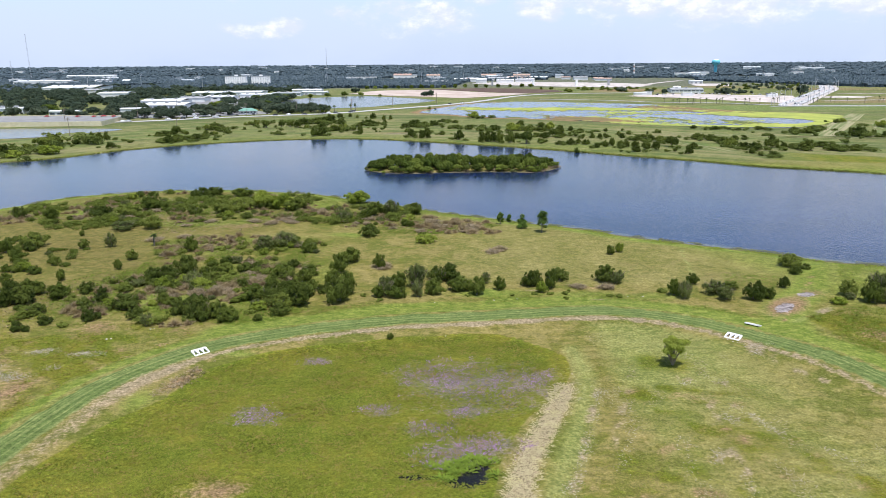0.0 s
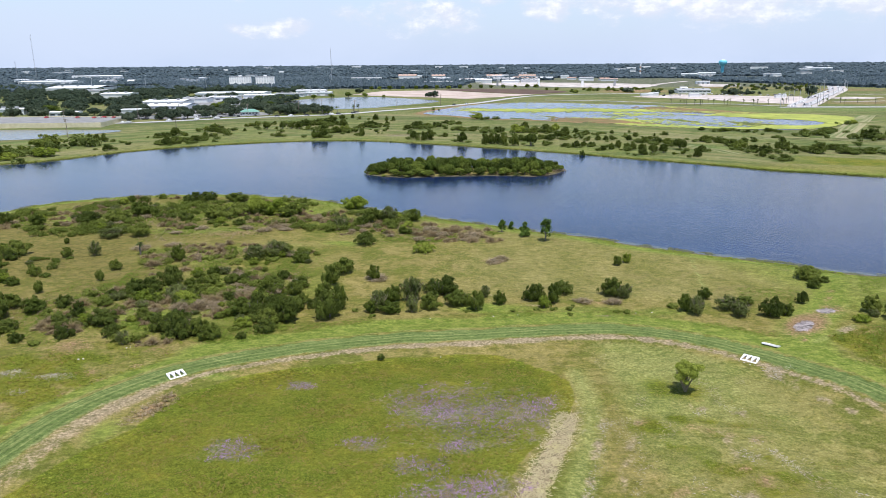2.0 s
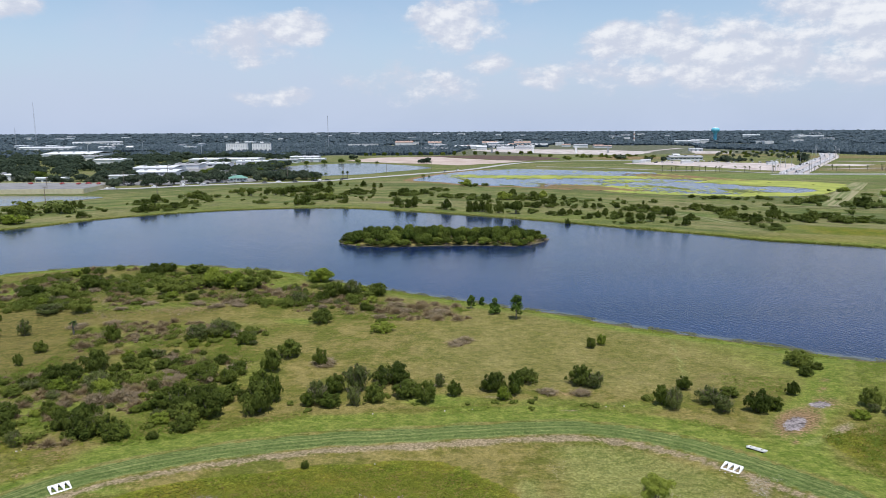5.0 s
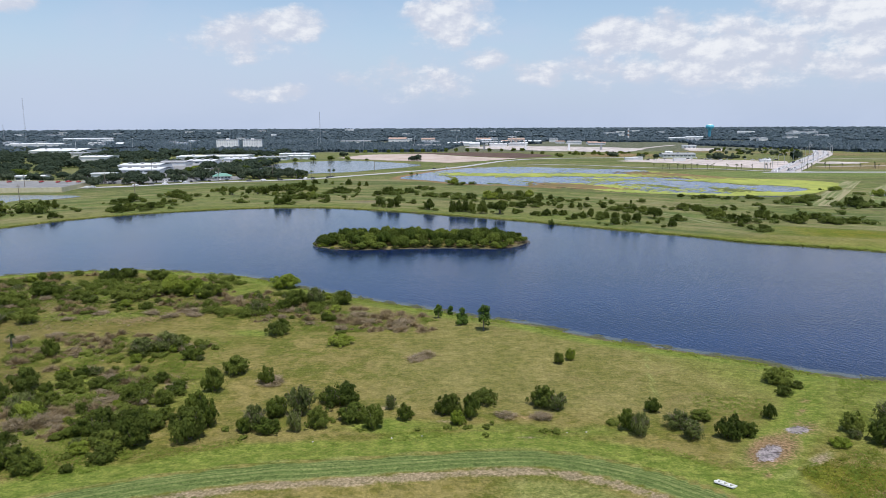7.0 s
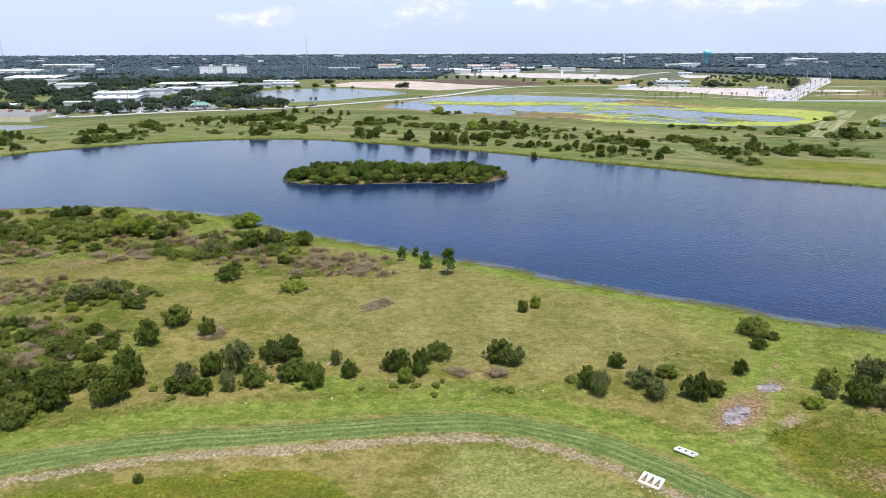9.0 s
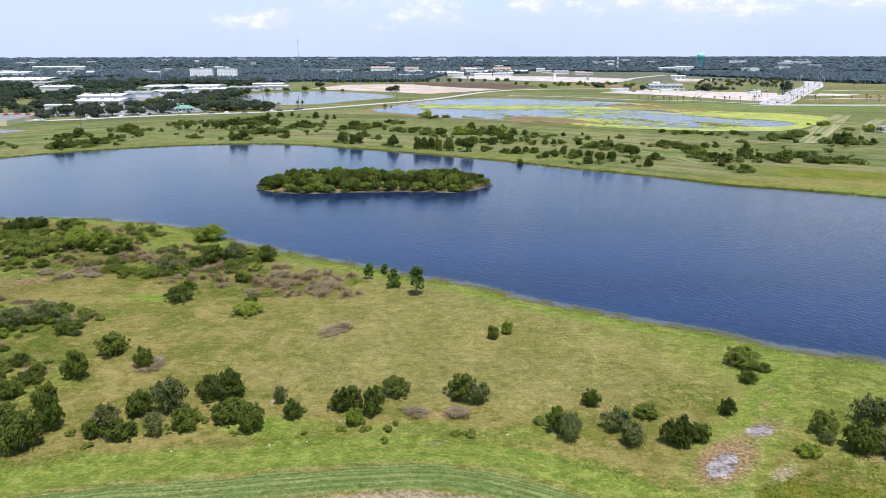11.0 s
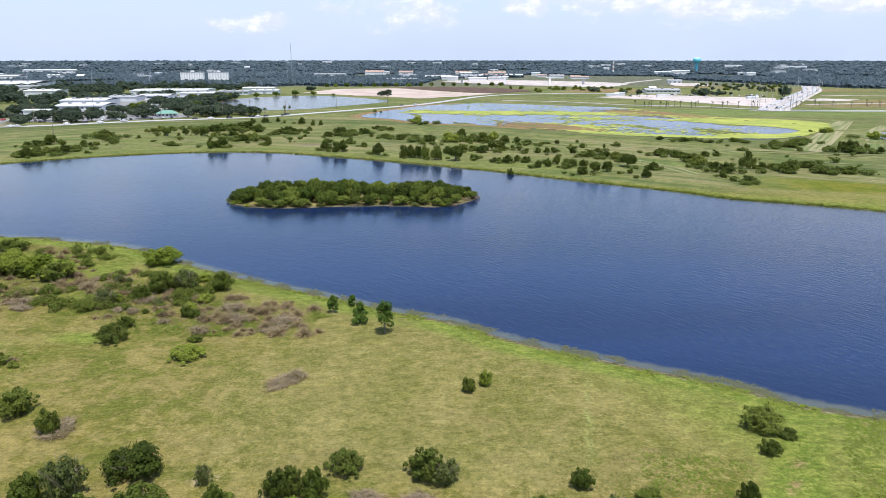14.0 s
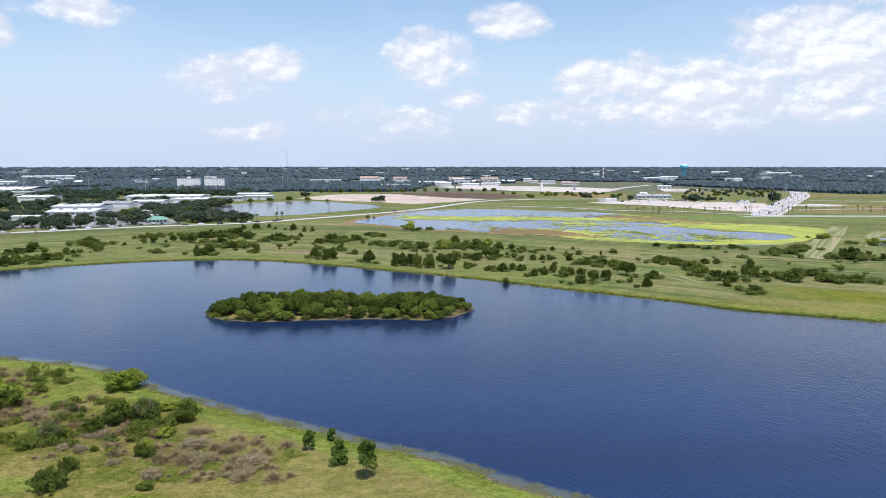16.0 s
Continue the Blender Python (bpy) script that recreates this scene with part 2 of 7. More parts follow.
    col = g.mix(1.0, col, g.mix(g.step(lodge, 0.34, 0.66), (0.80, 0.82, 0.78), (1.20, 1.17, 1.18)), "MULTIPLY")
    bare = g.step(g.math("ADD", g.math("MULTIPLY", g.noise(0.07, 5.0, 0.7, pos, 0.8), 0.7), g.math("MULTIPLY", n05, 0.3)), 0.53, 0.64, 0.0, 0.55)
    col = g.mix(g.math("MULTIPLY", bare, g.math("ABSOLUTE", tone)), col, (0.205, 0.152, 0.072))
    # blades: light tips and dark gaps
    grain = g.math("ADD", g.math("MULTIPLY", n01, 0.6), g.math("MULTIPLY", n05, 0.4))
    col = g.mix(1.0, col, g.mix(g.step(grain, 0.34, 0.68), (0.62, 0.64, 0.60), (1.28, 1.25, 1.22)), "MULTIPLY")
    rough = g.math("SUBTRACT", 0.95, g.math("MULTIPLY", soft(wet, 0.45, 0.55, 0.5), 0.85))
    finish(g, out, col, rough, g.math("ADD", n05, g.math("MULTIPLY", n01, 0.5)), 0.8, 0.25, 0.12)
    return m


def water_material(name, deep, wave=1.0, rough=0.07):
    m, g, out = material(name)
    pos = where(g)
    stretch = g.node("ShaderNodeMapping", {"Vector": pos, "Rotation": (0, 0, radians(-60)), "Scale": (3.2, 1.0, 1.0)}, vector_type="TEXTURE").outputs[0]
    w1 = g.noise(1.25, 3.0, 0.55, stretch)
    w2 = g.noise(4.2, 3.0, 0.6, stretch)
    big = g.noise(0.018, 3.0, 0.5, g.node("ShaderNodeMapping", {"Vector": pos, "Rotation": (0, 0, radians(-8)), "Scale": (0.3, 1.6, 1.0)}).outputs[0])
    sh = g.node("ShaderNodeAttribute", attribute_name="shallow").outputs["Fac"]
    ragged = g.math("ADD", sh, g.math("MULTIPLY", g.math("SUBTRACT", g.noise(0.5, 4.0, 0.6, pos), 0.5), 0.5))
    col = g.mix(g.step(big, 0.35, 0.65), deep, tuple(c * 1.35 for c in deep))
    col = g.mix(g.step(ragged, 0.35, 0.78), col, (0.080, 0.090, 0.078))
    h = g.math("ADD", g.math("MULTIPLY", w1, 0.7), g.math("MULTIPLY", w2, 0.3))
    p = finish(g, out, col, rough, h, min(1.0, 0.7 * wave), 0.4 * wave, 0.5)
    p.inputs["IOR"].default_value = 1.36
    return m


M_GROUND = ground_material()
M_LAKE = water_material("lake_water", (0.0072, 0.0175, 0.057), 0.55, 0.10)
M_POND = water_material("pond_water", (0.036, 0.074, 0.150), 0.6, 0.12)
M_POND_GREY = water_material("grey_pond_water", (0.085, 0.095, 0.105), 0.6, 0.14)
M_BARK = plain("bark", (0.10, 0.085, 0.065), (0.24, 0.21, 0.18), 3.0)
M_TWIG = plain("bare_twigs", (0.17, 0.135, 0.09), (0.31, 0.26, 0.19), 2.0)
M_LEAF_DARK = foliage("leaves_dark", (0.045, 0.065, 0.011), (0.125, 0.153, 0.030))
M_LEAF_BANK = foliage("leaves_bank", (0.050, 0.074, 0.014), (0.145, 0.176, 0.042))
M_LEAF_MID = foliage("leaves_olive", (0.062, 0.088, 0.014), (0.185, 0.215, 0.042))
M_LEAF_GREY = foliage("leaves_grey", (0.078, 0.098, 0.028), (0.178, 0.202, 0.062), (0.21, 0.185, 0.115), -0.12)
M_LEAF_LIGHT = foliage("leaves_light", (0.120, 0.165, 0.018), (0.310, 0.350, 0.062))
M_LEAF_BROWN = foliage("leaves_brown", (0.165, 0.135, 0.062), (0.290, 0.235, 0.125), (0.33, 0.26, 0.17), 0.3)
M_LEAF_PINE = foliage("pine_needles", (0.045, 0.085, 0.014), (0.150, 0.215, 0.040))
M_LEAF_OAK = foliage("oak_leaves", (0.040, 0.060, 0.040), (0.122, 0.148, 0.092))
M_LEAF_ISLAND = foliage("island_leaves", (0.044, 0.070, 0.012), (0.192, 0.232, 0.042))
M_PALM = foliage("palm_fronds", (0.030, 0.055, 0.015), (0.115, 0.150, 0.050))

# ---- plan of the land ----
def smooth_line(points, steps=8, closed=False):
    """A soft curve through a few corners."""
    p = np.array(points, float)
    n = len(p)
    idx = lambda i: p[i % n] if closed else p[min(max(i, 0), n - 1)]
    out = []
    for i in range(n if closed else n - 1):
        a, b, c, d = idx(i - 1), idx(i), idx(i + 1), idx(i + 2)
        for s in range(steps):
            t = s / steps
            out.append(0.5 * (2 * b + (c - a) * t + (2 * a - 5 * b + 4 * c - d) * t * t + (3 * b - a - 3 * c + d) * t ** 3))
    if not closed:
        out.append(p[-1])
    return np.array(out)


def line_distance(x, y, line, closed=False):
    """Distance to a polyline, and on which side of it a point lies (+ to its left)."""
    x, y = np.asarray(x, float), np.asarray(y, float)
    best, side = np.full(x.shape, 1e12), np.zeros(x.shape)
    ring = np.vstack([line, line[:1]]) if closed else line
    for (ax, ay), (bx, by) in zip(ring[:-1], ring[1:]):
        dx, dy = bx - ax, by - ay
        l2 = dx * dx + dy * dy + 1e-9
        t = np.clip(((x - ax) * dx + (y - ay) * dy) / l2, 0, 1)
        d2 = (x - ax - t * dx) ** 2 + (y - ay - t * dy) ** 2
        near = d2 < best
        best = np.where(near, d2, best)
        side = np.where(near, np.sign(dx * (y - ay) - dy * (x - ax)), side)
    return np.sqrt(best), side


def inside(x, y, ring):
    x, y = np.asarray(x, float), np.asarray(y, float)
    odd = np.zeros(x.shape, bool)
    for (ax, ay), (bx, by) in zip(ring, np.roll(ring, -1, 0)):
        if ay == by:
            continue
        odd ^= ((ay > y) != (by > y)) & (x < (bx - ax) * (y - ay) / (by - ay) + ax)
    return odd


def depth_in(x, y, ring):
    """Metres inside a ring (negative outside)."""
    d, _ = line_distance(x, y, ring, True)
    return np.where(inside(x, y, ring), d, -d)


def sstep(v, lo, hi):
    t = np.clip((np.asarray(v, float) - lo) / (hi - lo), 0, 1)
    return t * t * (3 - 2 * t)


def ripple(x, y, k, seed):
    """Cheap smooth unevenness, about -1 to 1."""
    r = np.random.RandomState(seed)
    out = 0
    for _ in range(6):
        a, f, p = r.uniform(0, 6.28), r.uniform(0.6, 1.8) * k, r.uniform(0, 6.28)
        out = out + np.sin(f * (np.cos(a) * x + np.sin(a) * y) + p)
    return out / 3.2


NEAR_SHORE = [(-420.0, 60.0), (-300.0, 110.0), (-215.0, 150.0), (-159.7, 199.6), (-150.4, 215.5), (-135.0, 226.1), (-115.6, 231.6), (-92.7, 232.0), (-76.5, 227.7), (-59.3, 221.4),
              (-47.2, 211.7), (-30.6, 199.1), (-15.1, 188.4), (-1.0, 179.7), (11.2, 171.6), (22.4, 165.6), (32.4, 157.0), (41.3, 151.0), (50.7, 145.4), (63.6, 137.9),
              (72.0, 131.2), (83.3, 126.3), (108.9, 115.3), (157.7, 95.3), (292.3, 20.9)]
FAR_SHORE = [(403.3, 107.8), (224.1, 220.7), (165.4, 259.8), (142.1, 273.9), (125.6, 282.1), (111.0, 296.1), (93.4, 310.3), (73.8, 325.0), (52.6, 342.8), (28.4, 360.1),
             (1.6, 377.7), (-27.3, 394.9), (-58.3, 410.3), (-88.5, 414.3), (-116.9, 408.5), (-141.4, 398.3), (-167.0, 383.1), (-190.1, 360.2), (-207.8, 330.7), (-229.8, 313.3), (-308.0, 281.5), (-481.9, 243.7)]
LAKE = smooth_line(NEAR_SHORE + FAR_SHORE, 7, True)
ISLAND = smooth_line([(-48.7, 285.0), (-45.2, 277.0), (-34.2, 271.3), (-20.1, 271.3), (-5.2, 273.4), (7.8, 273.9), (19.7, 271.3), (27.6, 274.0), (35.3, 285.1), (33.0, 293.1),
                      (19.6, 296.9), (-0.2, 299.8), (-20.2, 301.3), (-36.2, 297.7), (-46.2, 291.9)], 6, True)
BERM = smooth_line([(-74, -40), (-72, 0), (-70, 30), (-68, 46), (-66, 57), (-63, 66), (-57, 74.5), (-50, 80.5), (-42, 84.5), (-33, 87.8), (-23.5, 90), (-14, 91.3),
                    (-3.7, 92.7), (6.7, 93.8), (17, 93.6), (26, 90.3), (33, 85), (38, 79.5), (43, 73.5), (46, 67), (48, 60), (50, 45), (52, 10), (53, -40)], 6)
MARSH = smooth_line([(-60, 0), (-64, 30), (-63.7, 39.4), (-61.8, 47.5), (-58.4, 55), (-53.8, 62.3), (-52.3, 69), (-45.5, 76), (-36.6, 80.7), (-23.5, 83), (-14, 84.6),
                     (-6.2, 85.2), (-0.9, 81.6), (3.6, 76.5), (3.8, 70.4), (1.4, 63.7), (-4, 55.5), (-7.8, 47.2), (-10, 37.9), (-14, 20), (-18, 0)], 5, True)
POND = smooth_line([(-33.9, 634.9), (-30.4, 664.7), (-12.7, 713.5), (18.6, 775.5), (73.0, 813.1), (155.7, 770.8), (207.0, 739.7), (231.0, 681.5), (266.2, 618.8), (298.1, 598.2), (314.1, 564.1),
                    (280.3, 510.1), (237.4, 467.2), (200.5, 461.9), (155.5, 477.3), (123.6, 495.8), (109.0, 514.0), (74.9, 546.7), (18.4, 578.4), (-8.6, 611.0)], 6, True)
STRAW = [(1.9, 64.5), (-0.8, 57), (-4.6, 48), (-7.6, 37.6), (-11, 20), (-16, -10), (-20, -60)]
FIELD = smooth_line([(8.5, 71.0), (18.9, 76.0), (24.3, 72.8), (28.1, 61.3), (31.5, 51.1), (34.1, 40.6), (32.0, 20.0), (-12.0, 12.0), (-2.5, 37.8), (3.0, 52.0)], 4, True)
LANE = [(5.5, 78), (5.2, 66), (1.5, 52), (-3.4, 38), (-7, 20), (-12, -10), (-16, -60)]
CUTTING = [(44, 84), (46, 92), (50, 99), (56.5, 106), (61, 112), (65, 120), (71, 130)]


def spot(x, y, cx, cy, rx, ry, turn=0.0):
    """1 in the middle of an oval, 0.5 at its edge, 0 outside."""
    c, s = math.cos(radians(turn)), math.sin(radians(turn))
    u, v = ((x - cx) * c + (y - cy) * s) / rx, (-(x - cx) * s + (y - cy) * c) / ry
    return np.clip(1.0 - 0.5 * np.sqrt(u * u + v * v), 0, 1)


def land(x, y):
    """Height of the ground."""
    x, y = np.asarray(x, float), np.asarray(y, float)
    z = 0.16 * ripple(x, y, 0.12, 3) + 0.05 * ripple(x, y, 0.6, 4)
    z = z * sstep(np.hypot(x, y), 900, 500)
    db, side = line_distance(x, y, BERM)
    z = z + 0.5 * (1 - sstep(db, 2.6, 8.5))
    basin = depth_in(x, y, MARSH)
    z = z - 0.45 * sstep(basin, -1, 4)
    lake = np.maximum(depth_in(x, y, LAKE), -60)
    isle = depth_in(x, y, ISLAND)
    lake = np.minimum(lake, -isle)
    z = np.where(lake > -9, z * sstep(-lake, -1, 9) - 0.62 * sstep(lake, -9, 0.5) - 1.6 * sstep(lake, -0.5, 9), z)
    r = np.hypot(x, y)
    return z + 26.0 * sstep(r, 1900, 4700)


# ---- ground: one sheet to the horizon ----
def graded(inner_lo, inner_hi, step, outer_lo, outer_hi, grow):
    mid = list(np.arange(inner_lo, inner_hi, step))
    up, s = [mid[-1]], step
    while up[-1] < outer_hi:
        s *= grow
        up.append(up[-1] + s)
    down, s = [mid[0]], step
    while down[-1] > outer_lo:
        s *= grow
        down.append(down[-1] - s)
    return np.array(down[:0:-1] + mid + up[1:])


SURVEY = {}


def level(x, y):
    """Height of the built ground at a place."""
    xs, ys, z = SURVEY["xs"], SURVEY["ys"], SURVEY["z"]
    i = int(np.clip(np.searchsorted(xs, x) - 1, 0, len(xs) - 2))
    j = int(np.clip(np.searchsorted(ys, y) - 1, 0, len(ys) - 2))
    u, v = (x - xs[i]) / (xs[i + 1] - xs[i]), (y - ys[j]) / (ys[j + 1] - ys[j])
    return float((z[j, i] * (1 - u) + z[j, i + 1] * u) * (1 - v) + (z[j + 1, i] * (1 - u) + z[j + 1, i + 1] * u) * v)


def build_ground():
    xs = graded(-100, 84, 1.2, -4800, 4800, 1.036)
    ys = graded(34, 190, 1.2, -1500, 4750, 1.026)
    gx, gy = np.meshgrid(xs, ys)
    x, y = gx.ravel(), gy.ravel()
    z = land(x, y)
    SURVEY.update(xs=xs, ys=ys, z=z.reshape(len(ys), len(xs)))
    nx, ny = len(xs), len(ys)
    i = np.arange(nx * ny).reshape(ny, nx)
    quads = np.stack([i[:-1, :-1], i[:-1, 1:], i[1:, 1:], i[1:, :-1]], -1).reshape(-1, 4)
    me = bpy.data.meshes.new("ground")
    me.vertices.add(len(x))
    me.vertices.foreach_set("co", np.stack([x, y, z], 1).ravel())
    me.loops.add(quads.size)
    me.loops.foreach_set("vertex_index", quads.ravel())
    me.polygons.add(len(quads))
    me.polygons.foreach_set("loop_start", np.arange(0, quads.size, 4))
    me.polygons.foreach_set("use_smooth", np.ones(len(quads), bool))
    me.update()

    lake = np.minimum(depth_in(x, y, LAKE), -depth_in(x, y, ISLAND))
    db, side = line_distance(x, y, BERM)
    d = db * side                       # + towards the lake
    wob = 0.5 * ripple(x, y, 0.35, 9)
    marsh = depth_in(x, y, MARSH)
    near = sstep(y, 330, 250) * sstep(np.abs(x), 320, 200)
    lush = (0.42 + 0.43 * near) * sstep(lake, -11, -3) * sstep(lake, 2, -1) + 1.0 * sstep(d, 3.2, 4.2) * sstep(d + 2 * wob, 12.5, 8.5) * near
    lush = np.maximum(lush, 0.62 * sstep(x + 0.35 * (y - 100) - 6 * ripple(x, y, 0.08, 12), 46, 66) * near)
    for cx, cy, rx, ry in [(-62, 128, 12, 6), (-52, 113, 12, 6), (-56, 182, 12, 6), (-80, 172, 14, 5), (13, 105.6, 7, 2.2), (25, 104.6, 7, 2.2), (-40, 158, 6, 3),
                           (-6, 107, 10, 2.5), (-56.3, 72.6, 3.2, 1.5), (-57.2, 60.3, 2.2, 3.4), (-47.5, 76.2, 3.4, 1.0), (-76, 84, 9, 4), (-66, 104, 18, 12), (-60, 118, 20, 14), (-66, 148, 20, 8), (-110, 196, 40, 18), (-70, 204, 26, 12)]:
        lush = np.maximum(lush, spot(x, y, cx, cy, rx, ry) * (0.85 + 0.3 * ripple(x, y, 0.3, 52)))
    mown = sstep(d, -2.4, -1.4) * sstep(d, 3.2, 2.4) * near
    pale = 0.75 * np.exp(-((d - 3.5) / 0.6) ** 2) * near
    pale = np.maximum(pale, 0.55 * np.exp(-((d + 1.5) / 0.45) ** 2) * near)
    lane, _ = line_distance(x, y, smooth_line(LANE))
    straw, _ = line_distance(x, y, smooth_line(STRAW))
    pale = np.maximum(pale, 0.75 * np.exp(-(lane / 2.6) ** 2))
    pale = np.maximum(pale, (0.58 + 0.2 * ripple(x, y, 0.15, 53)) * sstep(-d, 3, 6) * sstep(x, 4, 12) * near)
    worn = 0.62 + 0.42 * ripple(x, y, 0.055, 5) + 0.5 * spot(x, y, 12, 92, 22, 8) + 0.55 * sstep(x, -48, -58) + 0.5 * sstep(x, 28, 36)
    dirt = worn * np.exp(-((d + 3.2 + 0.5 * sstep(x, -50, -62)) / (1.0 + 1.2 * sstep(x, -50, -62))) ** 2) * near
    dirt = np.maximum(dirt, sstep(straw, 1.9, 1.0) * sstep(marsh, 1.2, 0.2))
    dirt = np.maximum(dirt, 0.9 * spot(x, y, 15, 102.4, 1.6, 0.7))
    dirt = np.maximum(dirt, 1.1 * spot(x, y, 54.6, 95.0, 3.2, 0.9, 42))
    pale = np.maximum(pale, 0.7 * np.exp(-(line_distance(x, y, np.array([(46.5, 89.5), (51, 92.3), (57, 97)]))[0] / 1.2) ** 2))
    pale = np.maximum(pale, 0.75 * np.exp(-((line_distance(x, y, np.array([(44.6, 149.3), (43.2, 140.7), (41.1, 131.1), (38.2, 116.4)]))[0] + 0.2 * ripple(x, y, 0.8, 78)) / 0.7) ** 2))
    for cx, cy, rx, ry in [(-80, 69, 3.4, 1.3), (-76.6, 67.6, 2.2, 0.8), (-82, 71.4, 2.4, 0.9), (-79, 78, 2.6, 0.9), (-72.5, 79.5, 3.0, 0.8), (-75, 81, 1.8, 0.7), (2.5, 108.5, 2, 0.9), (-7, 114.5, 2.0, 1.2), (52, 88, 1.5, 0.8)]:
        dirt = np.maximum(dirt, 0.85 * spot(x, y, cx, cy, rx, ry))
    mz = sstep(marsh + 0.8 * wob, -0.6, 0.9)
    mz = np.maximum(mz, 0.66 * spot(x, y, 17.5, 71.5, 7, 5) + 0.12 * ripple(x, y, 0.7, 70))
    field = depth_in(x, y, FIELD)
    weedy = sstep(field + 3 * ripple(x, y, 0.16, 72), -2.0, 3.0)
    mz = np.maximum(mz, (0.32 + 0.24 * ripple(x, y, 0.42, 73) + 0.26 * ripple(x, y, 1.2, 74)) * weedy)
    mz = np.maximum(mz, (0.40 + 0.25 * ripple(x, y, 0.25, 75)) * spot(x, y, -88, 76, 20, 13))
    for stalk in [[(23.6, 59.0), (25.3, 54.1), (26.2, 50.1)], [(20.8, 56.6), (22.4, 54.2)], [(18.2, 67.4), (21.2, 65.6), (25.0, 65.0)], [(6.6, 64.1), (1.8, 49.6), (-1.4, 38.7)], [(17.0, 47.8), (16.8, 43.9)], [(33.9, 76.3), (35.8, 70.9), (40.0, 64.7)], [(11.6, 64.1), (7.6, 55.8), (4.8, 48.0)], [(20.4, 60.6), (19.9, 51.9), (17.7, 38.4)]]:
        gap = line_distance(x, y, np.array(stalk))[0] + 0.5 * ripple(x, y, 0.9, 76)
        dirt = np.maximum(dirt, (0.85 + 0.35 * ripple(x, y, 1.6, 77)) * np.exp(-(gap / 0.7) ** 2))
    mz = np.maximum(mz, (0.62 + 0.18 * ripple(x, y, 0.2, 71)) * sstep(y - 95.7 - 0.45 * (x - 55.7), 0.5, -2.0) * sstep(d, 8.5, 10.5) * sstep(x, 46, 52) * near)
    mz = np.maximum(mz, (0.52 + 0.1 * ripple(x, y, 0.1, 79)) * sstep(depth_in(x, y, np.array([(134, 297), (177, 285), (260, 250), (270, 290), (196, 313), (157, 330), (143, 318)], float)), -3, 4))
    purple = np.zeros_like(x)
    for cx, cy, rx, ry in [(-15, 69.5, 8, 6), (-2.5, 68.6, 4.5, 4), (-11.2, 48.9, 6, 3.0), (-17.2, 53.5, 4.2, 2), (-12.6, 57.9, 4.5, 2.0), (-10.5, 63.5, 5, 2.4), (-24, 58.7, 3, 2),
                           (-35.2, 75.2, 2.6, 1.8), (-40, 57, 4, 3), (-16, 45.2, 3.5, 1.5), (-9.5, 66, 12, 9), (-13, 47.5, 6, 3.4)]:
        purple = np.maximum(purple, spot(x, y, cx, cy, rx, ry))
    mud = np.maximum(spot(x, y, 48.4, 96.9, 3.6, 1.4, 50), spot(x, y, 56.3, 104.8, 2.1, 1.3, 30))
    cut, _ = line_distance(x, y, smooth_line(CUTTING))
    rust = 1.35 * spot(x, y, 49.1, 97.8, 6.4, 2.8, 46)
    for cx, cy, rx, ry in [(62.8, 116, 2.0, 1.2), (60.2, 111.6, 2.2, 0.9), (57.8, 105.6, 4.2, 3.0), (45.3, 90.2, 1.3, 0.8), (54, 103, 4, 2.0)]:
        rust = np.maximum(rust, 0.85 * spot(x, y, cx, cy, rx, ry, 40))
    lush = np.maximum(lush, 1.0 * np.exp(-(cut / 5.2) ** 2))
    edge = sstep(d, -6.5, -4.5) * sstep(d, -3.6, -4.4) * sstep(marsh, 1.0, -0.5) * near * sstep(x, 8, 0)
    rust = np.maximum(rust, 0.55 * edge)
    rust = np.maximum(rust, (0.28 + 0.22 * ripple(x, y, 0.5, 80) + 0.26 * ripple(x, y, 1.5, 81)) * weedy)
    rust = np.maximum(rust, 0.95 * spot(x, y, -53.6, 67.0, 4.6, 1.6, 66))
    rough_west = sstep(d, 4.5, 8.0) * sstep(x, -52, -60) * sstep(y, 100, 88) * near
    mz = np.maximum(mz, (0.48 + 0.26 * ripple(x, y, 0.3, 86) + 0.2 * ripple(x, y, 1.0, 87)) * rough_west)
    rust = np.maximum(rust, (0.34 + 0.30 * ripple(x, y, 0.28, 88) + 0.24 * ripple(x, y, 0.9, 89)) * rough_west)
    lush = lush * (1 - 0.6 * rough_west)
    rough_east = sstep(y - 95.7 - 0.45 * (x - 55.7), 0.5, -2.0) * sstep(d, 8.5, 10.5) * sstep(x, 46, 52) * near
    rust = np.maximum(rust, (0.40 + 0.28 * ripple(x, y, 0.35, 82) + 0.2 * ripple(x, y, 1.2, 83)) * rough_east)
    rust = np.maximum(rust, 0.3 * sstep(marsh, 7, 2) * sstep(marsh, -1, 1) * sstep(y, 62, 74) * sstep(x, 2, -8))
    rust = np.maximum(rust, 0.95 * spot(x, y, -40.4, 40.2, 4.2, 2.2))
    for cx, cy, rx, ry in [(-70, 148, 16, 7), (-72, 170, 16, 5), (-54, 150, 9, 5), (-22, 168, 9, 4), (-40, 176, 9, 5), (-9, 165, 9, 4), (-3, 141, 5, 3), (-56, 120, 10, 5),
                           (-66, 112, 12, 6), (16, 110.5, 5, 1.5), (-100, 182, 25, 8)]:
        rust = np.maximum(rust, 0.74 * spot(x, y, cx, cy, rx, ry) + 0.1 * ripple(x, y, 0.6, 90))
    shore = sstep(lake, -1.3, 0.0)
    shore = np.maximum(shore, sstep(depth_in(x, y, ISLAND), 4.5, 0.5) * (depth_in(x, y, ISLAND) > -3) * 0.7)
    farm = sstep(lake, 0, -6) * (1 - near)
    back = sstep(y, 300, 380)
    far_d = -depth_in(x, y, LAKE)
